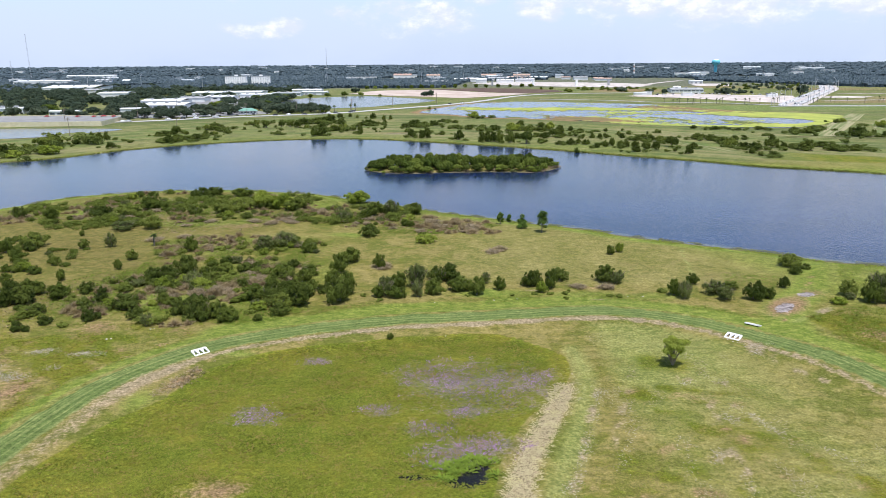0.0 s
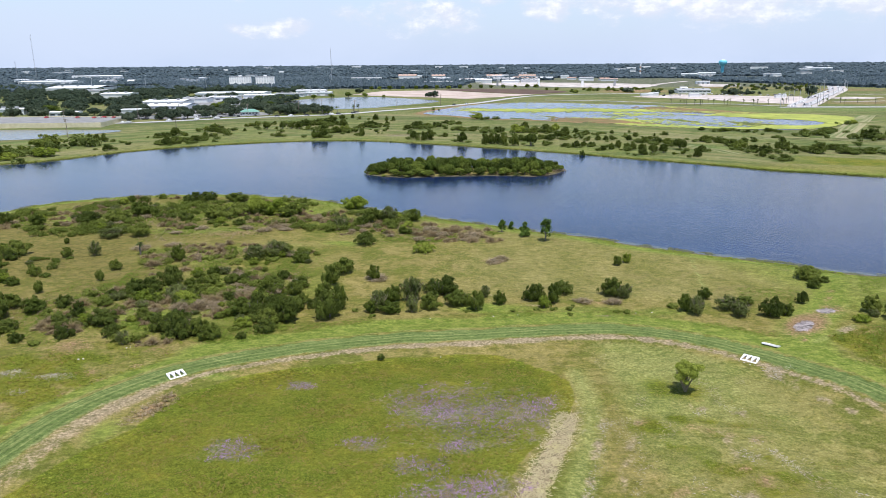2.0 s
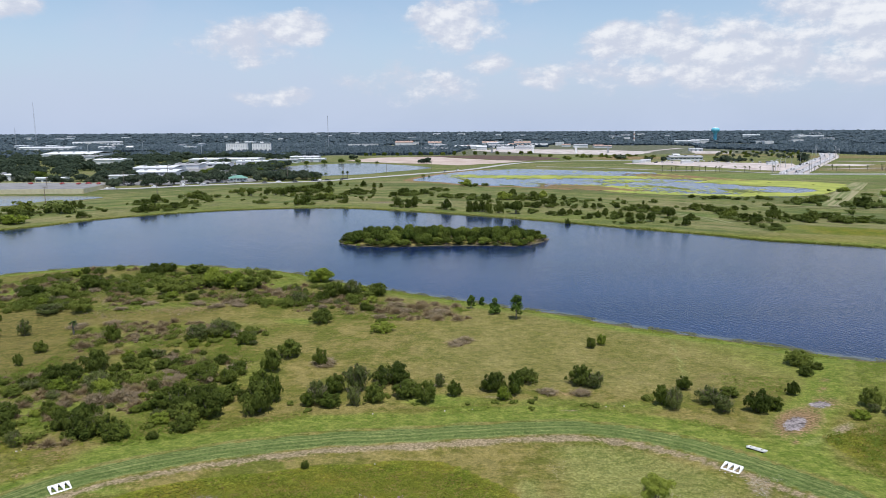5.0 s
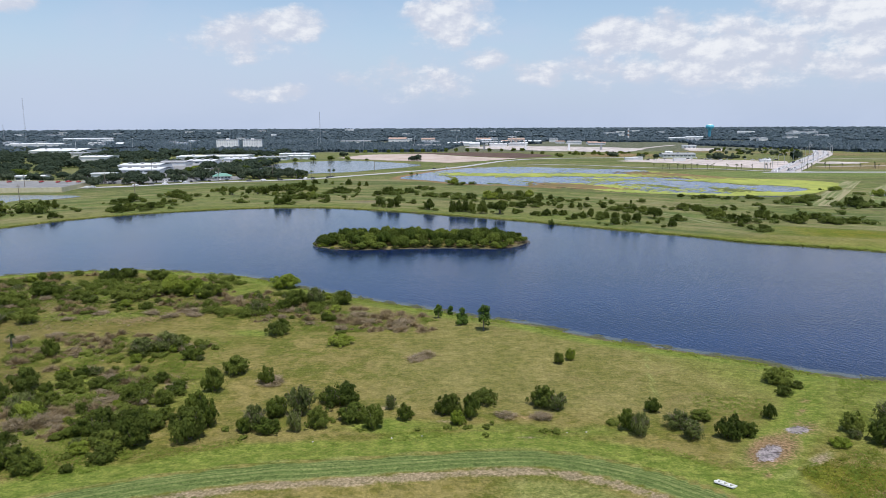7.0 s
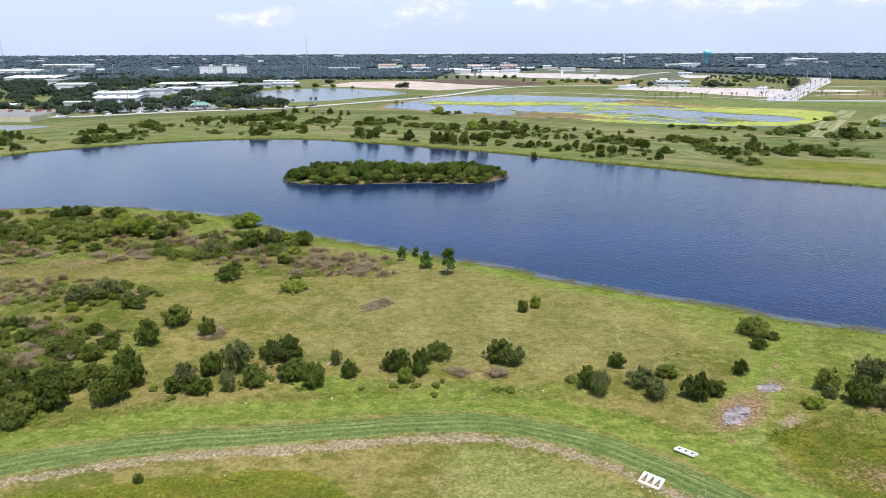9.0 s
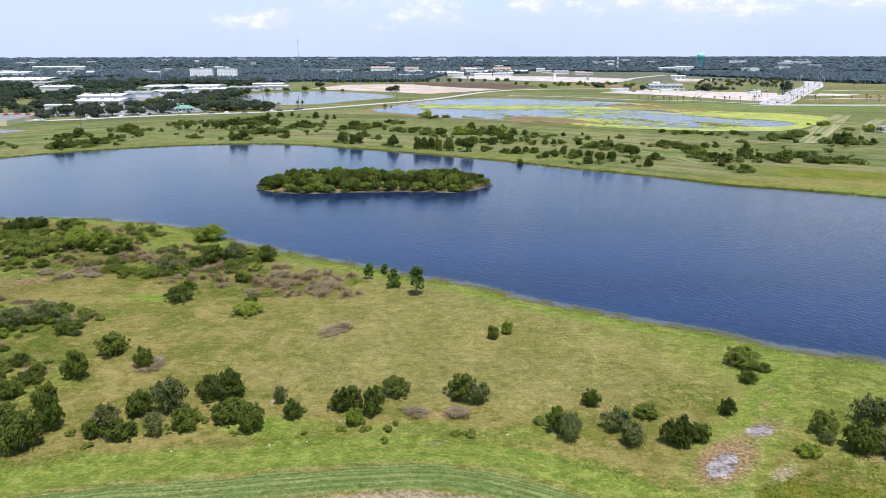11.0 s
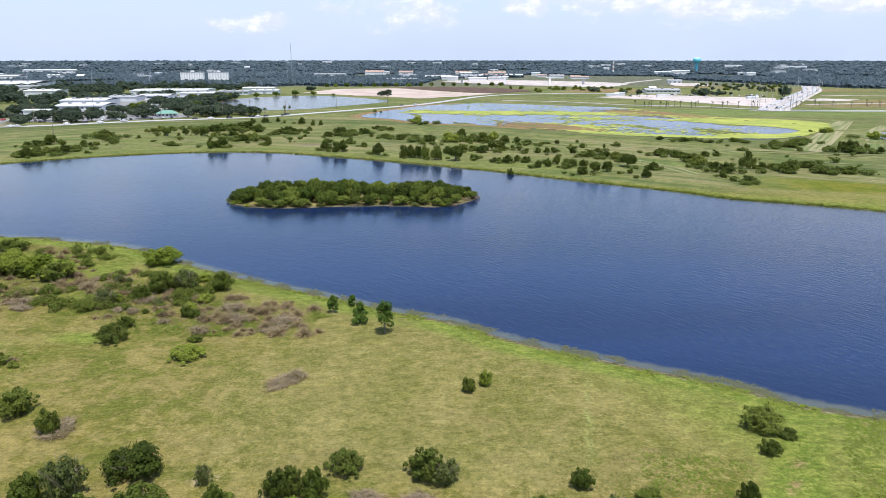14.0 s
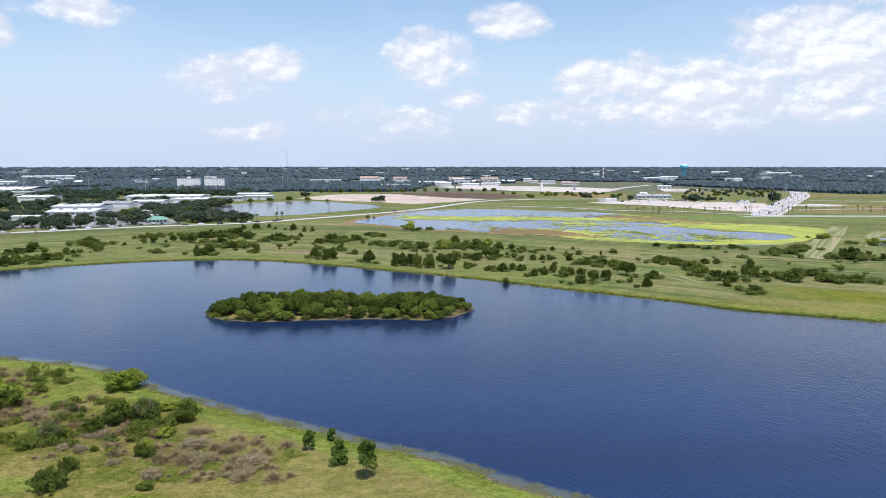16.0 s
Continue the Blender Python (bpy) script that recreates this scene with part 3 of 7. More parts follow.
    levee = np.exp(-((far_d - 62 - 5 * ripple(x, y, 0.012, 41)) / 9) ** 2) * sstep(x, 60, 140)
    mown = np.maximum(mown, 0.8 * back * levee)
    mown = np.maximum(mown, 0.7 * back * sstep(x, -70, -140) * np.maximum(np.exp(-((far_d - 96) / 7) ** 2), np.exp(-((far_d - 60) / 5) ** 2)))
    mown = np.maximum(mown, 0.75 * sstep(y, 600, 660) * sstep(y, 740, 690) * sstep(x, 120, 220))
    pale = np.maximum(pale, 0.5 * back * np.exp(-((far_d - 84) / 10) ** 2) * sstep(x, 40, 120))
    lush = np.maximum(lush, back * sstep(far_d, 46, 16) * (0.40 + 0.25 * sstep(x, 20, 80)))
    lush = np.maximum(lush, 0.45 * back * sstep(ripple(x, y, 0.02, 43), 0.2, 0.8) * sstep(y, 640, 560))
    rust = np.maximum(rust, 0.55 * back * sstep(ripple(x, y, 0.035, 44) + 0.4 * ripple(x, y, 0.1, 45), 0.75, 1.1) * sstep(y, 620, 500))
    dirt = np.maximum(dirt, 0.7 * spot(x, y, -60, 512, 18, 5))
    purple = np.maximum(purple, 0.9 * np.maximum(spot(x, y, -44, 440, 14, 6), spot(x, y, -4, 446, 9, 5)))
    rim = depth_in(x, y, POND)
    rust = np.maximum(rust, 0.95 * sstep(rim, -16, -5) * sstep(rim, 6, 1) * np.where(x < 90, 1.0, 0.55))
    dirt = np.maximum(dirt, 0.8 * sstep(rim, -7, -2) * sstep(rim, 6, 1) * sstep(x, 120, 60))
    olive = sstep(x, 150, 260) * sstep(y, 690, 760) * sstep(y, 1500, 1300)
    rust = np.maximum(rust, 0.66 * olive * (0.6 + 0.5 * ripple(x, y, 0.02, 47)))
    pale = np.maximum(pale, 0.5 * olive * sstep(ripple(x, y, 0.03, 48), 0.3, 0.9))
    isle = sstep(depth_in(x, y, ISLAND), -3, 0)
    lush = lush * (1 - 0.8 * mown) * (1 - isle)
    rust = np.maximum(rust, 0.5 * isle)
    town = sstep(y, 1150, 1400) * (y > 0)
    wet = np.maximum(spot(x, y, -11.6, 44.2, 1.5, 2.2), np.maximum(spot(x, y, -18.3, 42.4, 3.2, 0.55, -6), spot(x, y, -13, 41.2, 2.3, 1.3)))
    wet = np.maximum(wet, spot(x, y, -14.2, 44.6, 1.8, 0.5))
    # paler dry grass on the open meadow, browner growth in the west
    tone = sstep(x + 0.25 * (y - 140), -36, 6) * sstep(y, 104, 118) * near - 0.75 * sstep(x, -52, -72) * sstep(y, 92, 106) * near
    to = me.attributes.new("meadow_tone", "FLOAT", "POINT")
    to.data.foreach_set("value", np.clip(0.85 * tone + 0.15 * ripple(x, y, 0.1, 85), -1, 1).astype(np.float32))
    ba = me.attributes.new("bank", "FLOAT", "POINT")
    ba.data.foreach_set("value", np.where(far_d > 0, np.where(y > 235, 0.3 * far_d, d), d).astype(np.float32))
    for nm, cols in (("zone_a", (lush, dirt, mown, mz)), ("zone_b", (purple, mud, rust, pale)), ("zone_c", (shore, farm, town, wet))):
        at = me.color_attributes.new(nm, "FLOAT_COLOR", "POINT")
        at.data.foreach_set("color", np.stack([np.clip(c, 0, 1) for c in cols], 1).astype(np.float32).ravel())
    me.materials.append(M_GROUND)
    ob = new("ground", me)
    return tagged(ob, "grassy flat land with meadow, marsh and mown embankment", "ground", kind="structure")


build_ground()


# ---- water ----
def flat_sheet(name, ring, z, mat, label, category, kind="structure", cuts=0):
    bm = bmesh.new()
    vs = [bm.verts.new((px, py, z)) for px, py in ring]
    f = bm.faces.new(vs)
    if f.normal.z < 0:
        f.normal_flip()
    bmesh.ops.triangulate(bm, faces=bm.faces)
    me = bpy.data.meshes.new(name)
    bm.to_mesh(me)
    bm.free()
    me.materials.append(mat)
    return tagged(new(name, me), label, category, kind=kind)


def build_lake():
    xs, ys = graded(-60, 90, 2.2, -480, 440, 1.03), graded(120, 235, 2.2, -20, 440, 1.03)
    gx, gy = np.meshgrid(xs, ys)
    x, y = gx.ravel(), gy.ravel()
    dep = np.minimum(depth_in(x, y, LAKE), -depth_in(x, y, ISLAND))
    n, k = len(xs), len(ys)
    i = np.arange(n * k).reshape(k, n)
    quads = np.stack([i[:-1, :-1], i[:-1, 1:], i[1:, 1:], i[1:, :-1]], -1).reshape(-1, 4)
    keep = (depth_in(x, y, LAKE)[quads].max(1) > -4)
    me = bpy.data.meshes.new("lake_water")
    me.from_pydata(np.stack([x, y, np.full_like(x, -0.70)], 1).tolist(), [], quads[keep].tolist())
    at = me.attributes.new("shallow", "FLOAT", "POINT")
    at.data.foreach_set("value", (1 - sstep(np.minimum(depth_in(x, y, LAKE), -3.0 * depth_in(x, y, ISLAND)), 0.5, 6.0)).astype(np.float32))
    me.materials.append(M_LAKE)
    tagged(new("lake_water", me), "deep blue lake water with fine wind ripples", "water", kind="structure")


build_lake()

# ---- plants ----
def mesh_object(name, verts, faces, mat, smooth=False):
    me = bpy.data.meshes.new(name)
    verts = np.asarray(verts, float)
    me.from_pydata(verts.tolist(), [], np.asarray(faces).tolist() if not isinstance(faces, list) else faces)
    if smooth:
        me.polygons.foreach_set("use_smooth", np.ones(len(me.polygons), bool))
    for mm in (mat if isinstance(mat, (list, tuple)) else [mat]):
        me.materials.append(mm)
    return new(name, me)


def part_of(ob, parent, label=""):
    ob.parent = parent
    if label:
        ob["label"] = label
    return ob


def leaf_cloud(rng, lobes, count, size, outward=1.0, stretch=1.35, droop=0.0):
    """Small leaf clumps over a set of rounded lobes (x, y, z, rx, ry, rz)."""
    lobes = np.array(lobes, float)
    area = (lobes[:, 3] * lobes[:, 4] + lobes[:, 3] * lobes[:, 5] + lobes[:, 4] * lobes[:, 5])
    pick = rng.choice(len(lobes), count, p=area / area.sum())
    d = rng.normal(size=(count, 3))
    d[:, 2] = np.where(d[:, 2] < -0.8, -d[:, 2], d[:, 2])
    d /= np.linalg.norm(d, axis=1)[:, None]
    rad = rng.uniform(0.62, 1.08, count) ** 0.5
    c = lobes[pick, :3] + d * lobes[pick, 3:] * rad[:, None]
    c = c + rng.normal(size=(count, 3)) * lobes[pick, 3:] * 0.16
    c[:, 2] = np.maximum(c[:, 2], 0.02)
    n = d * outward + rng.normal(size=(count, 3)) * 0.26
    n[:, 2] += 0.25
    n /= np.linalg.norm(n, axis=1)[:, None]
    t = np.cross(n, rng.normal(size=(count, 3)))
    t /= np.linalg.norm(t, axis=1)[:, None] + 1e-9
    b = np.cross(n, t)
    s = size * rng.uniform(0.6, 1.35, count)[:, None]
    p0, p1, p2 = c + t * s * 0.66 * stretch, c - t * s * 0.4 + b * s * 0.6, c - t * s * 0.4 - b * s * 0.6
    v = np.stack([p0, p1, p2], 1).reshape(-1, 3)
    return v, np.arange(3 * count).reshape(-1, 3)


def tube(path, radii, sides=5):
    """A tapered stem along a path."""
    path = np.asarray(path, float)
    vs, fs = [], []
    for k, (p, r) in enumerate(zip(path, radii)):
        d = path[min(k + 1, len(path) - 1)] - path[max(k - 1, 0)]
        d = d / (np.linalg.norm(d) + 1e-9)
        u = np.cross(d, (0.3, 0.9, 0.1))
        u /= np.linalg.norm(u) + 1e-9
        w = np.cross(d, u)
        for s in range(sides):
            a = 2 * math.pi * s / sides
            vs.append(p + r * (math.cos(a) * u + math.sin(a) * w))
    for k in range(len(path) - 1):
        for s in range(sides):
            a, b = k * sides + s, k * sides + (s + 1) % sides
            fs.append((a, b, b + sides, a + sides))
    fs.append(tuple(range((len(path) - 1) * sides, len(path) * sides)))
    return vs, fs


def joined(pieces):
    vs, fs = [], []
    for v, f in pieces:
        o = len(vs)
        vs.extend(v)
        fs.extend(tuple(o + i for i in face) for face in f)
    return vs, fs


def stems(rng, count, spread, height, radius, sides=4):
    out = []
    for _ in range(count):
        a, s = rng.uniform(0, 6.28), rng.uniform(0.3, 1.0) * spread
        h = height * rng.uniform(0.7, 1.0)
        bend = rng.normal(size=2) * 0.08
        pts = [(0.05 * math.cos(a), 0.05 * math.sin(a), -0.05)]
        for t in (0.33, 0.66, 1.0):
            pts.append((s * t * math.cos(a) + bend[0] * t * (1 - t) * 4, s * t * math.sin(a) + bend[1] * t * (1 - t) * 4, h * t ** 0.9))
        out.append(tube(pts, [radius, radius * 0.75, radius * 0.5, radius * 0.2], sides))
    return joined(out)


def shrub_lobes(rng, n, low=0.0, tall=1.0, tight=1.0):
    """Rounded masses of several sizes that fill a unit dome unevenly."""
    lobes = [(0, 0, 0.34, 0.50, 0.50, 0.33)]
    lean = rng.normal(size=2) * 0.12
    limbs = rng.uniform(0.68, 1.12, n)
    for k in range(n):
        a, r, s = 6.283 * (k + rng.uniform(-0.35, 0.35)) / n, rng.uniform(0.46, 0.72) * limbs[k] * tight, rng.uniform(0.20, 0.34)
        lobes.append((r * math.cos(a), r * math.sin(a), low + rng.uniform(0.20, 0.52), s, s, s * rng.uniform(0.75, 1.0)))
    for k in range(n // 2 + 2):
        a, r, s = rng.uniform(0, 6.283), rng.uniform(0.0, 0.42), rng.uniform(0.16, 0.28)
        lobes.append((r * math.cos(a) + lean[0], r * math.sin(a) + lean[1], tall - s - rng.uniform(-0.06, 0.26), s, s, s * rng.uniform(0.85, 1.25)))
    for k in range(2 * n):
        a, e, s = rng.uniform(0, 6.283), rng.uniform(0.05, 1.2), rng.uniform(0.07, 0.15)
        r = 0.92 * limbs[k % n] * tight
        lobes.append((r * math.cos(a) * math.cos(e), r * math.sin(a) * math.cos(e), low + 0.12 + 0.82 * math.sin(e), s, s, s))
    return lobes


PLANT_LOOK = {
    "d": (M_LEAF_DARK, "dense dark green rounded shrub on the grass"),
    "m": (M_LEAF_MID, "olive green bushy wax myrtle shrub on the grass"),
    "g": (M_LEAF_GREY, "thin shrub with grey bare twigs and dull leaves"),
    "l": (M_LEAF_LIGHT, "light yellow-green leafy shrub on the grass"),
    "b": (M_LEAF_BROWN, "low brown half-dead thicket in the grass"),
    "c": (M_LEAF_PINE, "young green rounded tree standing on the bank"),
    "i": (M_LEAF_ISLAND, "leafy green island tree with a rounded crown"),
    "t": (M_LEAF_DARK, "young dark rounded tree standing on the bank"),
    "o": (M_LEAF_OAK, "dark spreading live oak beside the town buildings"),
}
PROTOTYPES = {}


def plant_prototype(kind, variant, fine):
    """A plant of about unit radius and unit height, with stems and crown."""
    key = (kind, variant, fine)
    if key in PROTOTYPES:
        return PROTOTYPES[key]
    rng = np.random.RandomState(hash_of(kind) * 31 + variant * 7 + fine * 3)
    mat, label = PLANT_LOOK[kind]
    tree = kind in "ciot"
    top = new("tree" if tree else "thicket" if kind == "b" else "bush" if fine < 2 else "shrub")
    count = (150, 1700, 3400, 4600)[fine]
    size = (0.42, 0.108, 0.080, 0.068)[fine]
    if kind == "c":
        lobes = [(rng.normal() * 0.1, rng.normal() * 0.1, z, w, w, 0.16) for z, w in ((0.26, 0.50), (0.40, 0.80), (0.54, 0.92), (0.68, 0.90), (0.80, 0.74), (0.88, 0.46))]
        wood = tube([(0, 0, -0.05), (0.02, 0, 0.5), (0, 0, 0.95)], [0.07, 0.05, 0.015])
    elif kind in "iot":
        n = 11
        lobes = [(0, 0, 0.5, 0.5, 0.5, 0.26)]
        for k in range(n):
            a = 6.283 * (k + rng.uniform(-0.4, 0.4)) / n
            r, s = rng.uniform(0.42, 0.80), rng.uniform(0.17, 0.33)
            lobes.append((r * math.cos(a), r * math.sin(a), rng.uniform(0.30, 0.64), s, s, s * rng.uniform(0.6, 0.8)))
        for k in range(9):
            a, r, s = rng.uniform(0, 6.28), rng.uniform(0.1, 0.66), rng.uniform(0.20, 0.32)
            lobes.append((r * math.cos(a), r * math.sin(a), rng.uniform(0.60, 0.78), s, s, s * rng.uniform(0.5, 0.7)))
        wood = joined([tube([(0, 0, -0.05), (0.03, 0.02, 0.25), (0, 0, 0.5)], [0.09, 0.07, 0.04])] + [stems(rng, 5, 0.6, 0.6, 0.035)])
    elif kind == "b":
        lobes = [(rng.uniform(-0.7, 0.7), rng.uniform(-0.7, 0.7), rng.uniform(0.2, 0.5), rng.uniform(0.25, 0.4), rng.uniform(0.25, 0.4), rng.uniform(0.25, 0.45)) for _ in range(9)]
        wood = stems(rng, 40 if fine > 1 else 8, 1.0, 1.05, 0.016, 3)
        count = int(count * 0.22)
    elif kind == "g":
        lobes = shrub_lobes(rng, 6, 0.08)
        wood = stems(rng, 46 if fine > 1 else 9, 0.95, 1.05, 0.022, 3)
        count = int(count * 0.62)
    else:
        lobes = shrub_lobes(rng, 7 if kind != "l" else 8, 0.0 if kind == "d" else 0.04)
        wood = stems(rng, 12 if fine > 1 else 5, 0.75, 0.8, 0.03, 4)
    part_of(mesh_object("trunk", *wood, M_TWIG if kind in "gb" else M_BARK), top)
    leaves, faces = leaf_cloud(rng, lobes, count, size, 1.0, 1.1)
    if kind in "bgmdl" and fine > 1:
        # thin upright shoots
        k = {"b": 760, "g": 160}.get(kind, 34)
        a = rng.uniform(0, 6.283, k)
        q = np.sqrt(rng.uniform(0, 1, k)) * (0.8 + 0.28 * np.sin(2 * a + variant) + 0.2 * np.sin(5 * a))
        foot = np.stack([q * np.cos(a), q * np.sin(a), rng.uniform(0.0, 0.45 if kind == "b" else 0.7, k)], 1)
        wide = 0.36 if kind == "b" else 0.14
        up = np.stack([rng.normal(0, wide, k), rng.normal(0, wide, k), rng.uniform(0.2, 0.5, k) * (1.1 - 0.5 * q)], 1)
        b = rng.uniform(0, 6.283, k)
        half = np.stack([np.cos(b), np.sin(b), 0 * b], 1) * 0.02
        off = len(leaves)
        leaves = np.concatenate([leaves, np.stack([foot - half, foot + half, foot + up], 1).reshape(-1, 3)])
        faces = np.concatenate([faces, off + np.arange(3 * k).reshape(-1, 3)])
    part_of(mesh_object("crown", leaves, faces, mat), top)
    tagged(top, label, "tree" if tree else "shrub")
    PROTOTYPES[key] = top
    return top


def hash_of(word):
    return sum(ord(c) * (k + 3) for k, c in enumerate(word)) % 97


PLANT_RNG = np.random.RandomState(11)


def plant(kind, x, y, r, h, fine, group, label="", z=None):
    rng = PLANT_RNG
    proto = plant_prototype(kind, rng.randint(0, 4), fine)
    base = level(x, y) if z is None else z
    s = rng.uniform(0.92, 1.1)
    m = pose(x, y, base, 0, 0, rng.uniform(0, 360)) @ Matrix.Diagonal((r * s, r * rng.uniform(0.9, 1.08), h, 1))
    ob = copy_thing(proto, m)
    return tagged(ob, label, group=group)


BANK_A = [
    (-180.7, 479.9, 4, 3.6, 'm'), (-174.1, 475.8, 5.9, 5, 'd'), (-168.6, 475.3, 2.6, 3.7, 'm'), (-166.5, 461.6, 3.5, 3.1, 'd'),
    (-190.7, 445.2, 3.2, 6.3, 'c'), (-195.3, 439.7, 4, 3, 'm'), (-192.7, 443.9, 3.8, 2.7, 'd'), (-198.7, 436.3, 2.6, 2.9, 'm'),
    (-176.6, 393.9, 3.4, 4.7, 'g'), (-173.2, 396.3, 3.9, 4.5, 'm'), (-175.5, 410.2, 3.1, 3.1, 'm'), (-167.4, 404.2, 3.4, 3, 'm'),
    (-166, 412, 4, 3.6, 'm'), (-163, 416.9, 3.5, 3.2, 'm'), (-167, 433.5, 2.5, 3.6, 'm'), (-163.7, 434.4, 1.6, 2.3, 'm'),
    (-162.6, 439.2, 2.3, 2.2, 'm'), (-182.7, 442.4, 2, 2.6, 'm'), (-156.4, 450.4, 1.7, 1.9, 'm'), (-159.1, 450.3, 1.4, 2.6, 'm'),
    (-153.4, 474.8, 1.2, 2.1, 'd'), (-153, 406.8, 1.5, 1.6, 'd'),
]
BANK_B = [
    (-122.5, 441.2, 3.1, 2.5, 'm'), (-162.6, 512.5, 1.9, 2.2, 'm'), (-160.7, 516, 1.6, 2.7, 'm'), (-156.4, 520, 3.7, 3.7, 'm'),
    (-152.8, 530, 3, 2.6, 'm'), (-141.6, 489.3, 2, 5.9, 'c'), (-131.5, 493.2, 1.6, 4.5, 'c'), (-125.4, 493.4, 2.1, 4.8, 'c'),
    (-146.8, 531.9, 2.3, 2.4, 'm'), (-134.9, 490.6, 1.1, 1.8, 'd'), (-118.4, 488.8, 2.4, 5.5, 'c'), (-111.9, 485.4, 2.6, 2.6, 'm'),
    (-96.2, 426.5, 3, 5.6, 'm'), (-92.4, 431.4, 4.2, 5.5, 'm'), (-119.1, 518.1, 6.2, 4.3, 'd'), (-110.1, 523.2, 6.5, 4.6, 'd'),
    (-100.6, 489.7, 2.8, 3.3, 'd'), (-88.5, 461.4, 3.9, 4.4, 'm'), (-126.6, 555.1, 1.6, 2.6, 'm'), (-111.6, 554.6, 1.6, 2.5, 'm'),
    (-180.6, 397.5, 3.4, 3, 'g'),
]
BANK_C = [
    (-68.1, 436.3, 2.5, 4.8, 'd'), (-33.4, 414.8, 3.1, 4.9, 'd'), (-27.4, 408, 2.6, 5.1, 'm'), (-24.1, 409.8, 2.1, 6, 'd'), (-5.2, 395.2, 3, 6, 'd'),
    (7.8, 386.8, 1.8, 6, 'd'), (10.9, 386.7, 1.8, 6, 'd'), (15, 386.8, 2, 6, 'm'), (18.4, 383.5, 2.3, 6.4, 'm'), (23.7, 378.6, 2.9, 6.9, 'd'),
    (29.5, 400.6, 2.2, 4, 'm'), (32.5, 375.9, 1.5, 7.7, 'c'), (-72.3, 571.3, 2.8, 4.6, 'd'), (39.7, 479.6, 3.2, 4.6, 'd'),
    (-58.4, 519.4, 2, 2.8, 'd'), (-100.6, 526.7, 6.2, 5.7, 'd'), (-105.6, 525.3, 4.2, 4.5, 'd'), (-90.4, 511.8, 4, 5, 'd'),
]
BANK_D = [
    (-71.6, 502.2, 5.2, 4.4, 'd'), (-64.9, 500.5, 3.2, 3.7, 'd'), (-75.9, 492.6, 3.2, 2.9, 'm'), (-82, 461.9, 4.8, 4.9, 'm'),
    (-87.5, 461.2, 3.6, 3.8, 'm'), (-34.5, 490.3, 5, 5.4, 'd'), (-27.7, 496.8, 3.2, 3.5, 'm'), (-21.1, 500.7, 3.8, 3.7, 'm'),
    (-41, 483.7, 3.5, 3, 'd'), (-24.7, 447.4, 3.4, 2.7, 'd'), (-15, 430.2, 2.5, 2.6, 'd'), (-3.5, 471.1, 4.2, 2.9, 'b'), (3.9, 466.6, 4.1, 3.3, 'm'),
    (12.3, 456.7, 4.6, 3.7, 'g'), (20.4, 453.4, 4.6, 4, 'm'), (33.1, 454.4, 6.3, 5.3, 'l'), (-14.7, 480.4, 1.8, 1.8, 'm'),
    (-93.8, 591.4, 1.9, 3.3, 'm'),
]
BANK_E = [
    (-101.7, 578.2, 2, 4.2, 'm'), (-100.1, 582.7, 1.4, 3.5, 'm'), (-85.6, 573.9, 1.4, 2.9, 'm'), (-62, 557.5, 1.8, 4.2, 'm'),
    (-56.8, 560.2, 1.5, 3.5, 'm'), (-55.2, 481.2, 1.1, 1.6, 'm'), (-59.2, 453.3, 1.1, 1.2, 'm'), (-63.1, 513.1, 2, 2.1, 'd'),
    (-121, 633.6, 1.9, 3.8, 'd'), (-124.6, 633.7, 1.9, 3.8, 'd'), (-27.1, 688.2, 2.2, 2.9, 'm'), (11, 570.9, 5.9, 4.9, 'l'),
    (38.3, 420.5, 3.1, 2.8, 'm'), (-14.7, 528.3, 3.4, 2.4, 'm'), (-4.9, 521.2, 3.3, 2.3, 'm'), (-30.9, 503, 3.2, 2.5, 'm'),
    (-114.6, 559.7, 2.2, 2.1, 'm'), (-108.5, 575.4, 2.3, 3.7, 'd'),
]
BANK_F = [
    (40.4, 479, 2.4, 4.6, 'd'), (51, 449.5, 4.5, 5.8, 'd'), (57.3, 456.2, 3.5, 5.6, 'l'), (63.7, 450.7, 3, 4.2, 'd'), (70.7, 450.1, 2.5, 3.2, 'd'),
    (75.3, 439.3, 3.3, 2.6, 'g'), (41.9, 381.9, 2.9, 2.3, 'm'), (50.1, 370.9, 2.4, 2.2, 'm'), (55.9, 366.8, 2.8, 3.7, 'g'),
    (61.2, 372.1, 1.9, 3, 'm'), (64.9, 368.9, 2.7, 2.9, 'g'), (67.9, 353.2, 2.3, 2.5, 'm'), (72.6, 355.9, 2.3, 3.4, 'g'),
    (77.9, 362.5, 2.1, 4.4, 'm'), (80.7, 353.2, 2.7, 3.6, 'b'), (83.9, 355.4, 2.2, 3.4, 'g'), (88.1, 352.2, 1.8, 3.9, 'c'),
    (83.7, 334.3, 3.3, 3, 'm'), (89.7, 338.5, 1.4, 5.3, 'c'), (95.6, 340.9, 1.4, 4.9, 'c'), (54, 337.9, 1.6, 3.1, 'g'),
]
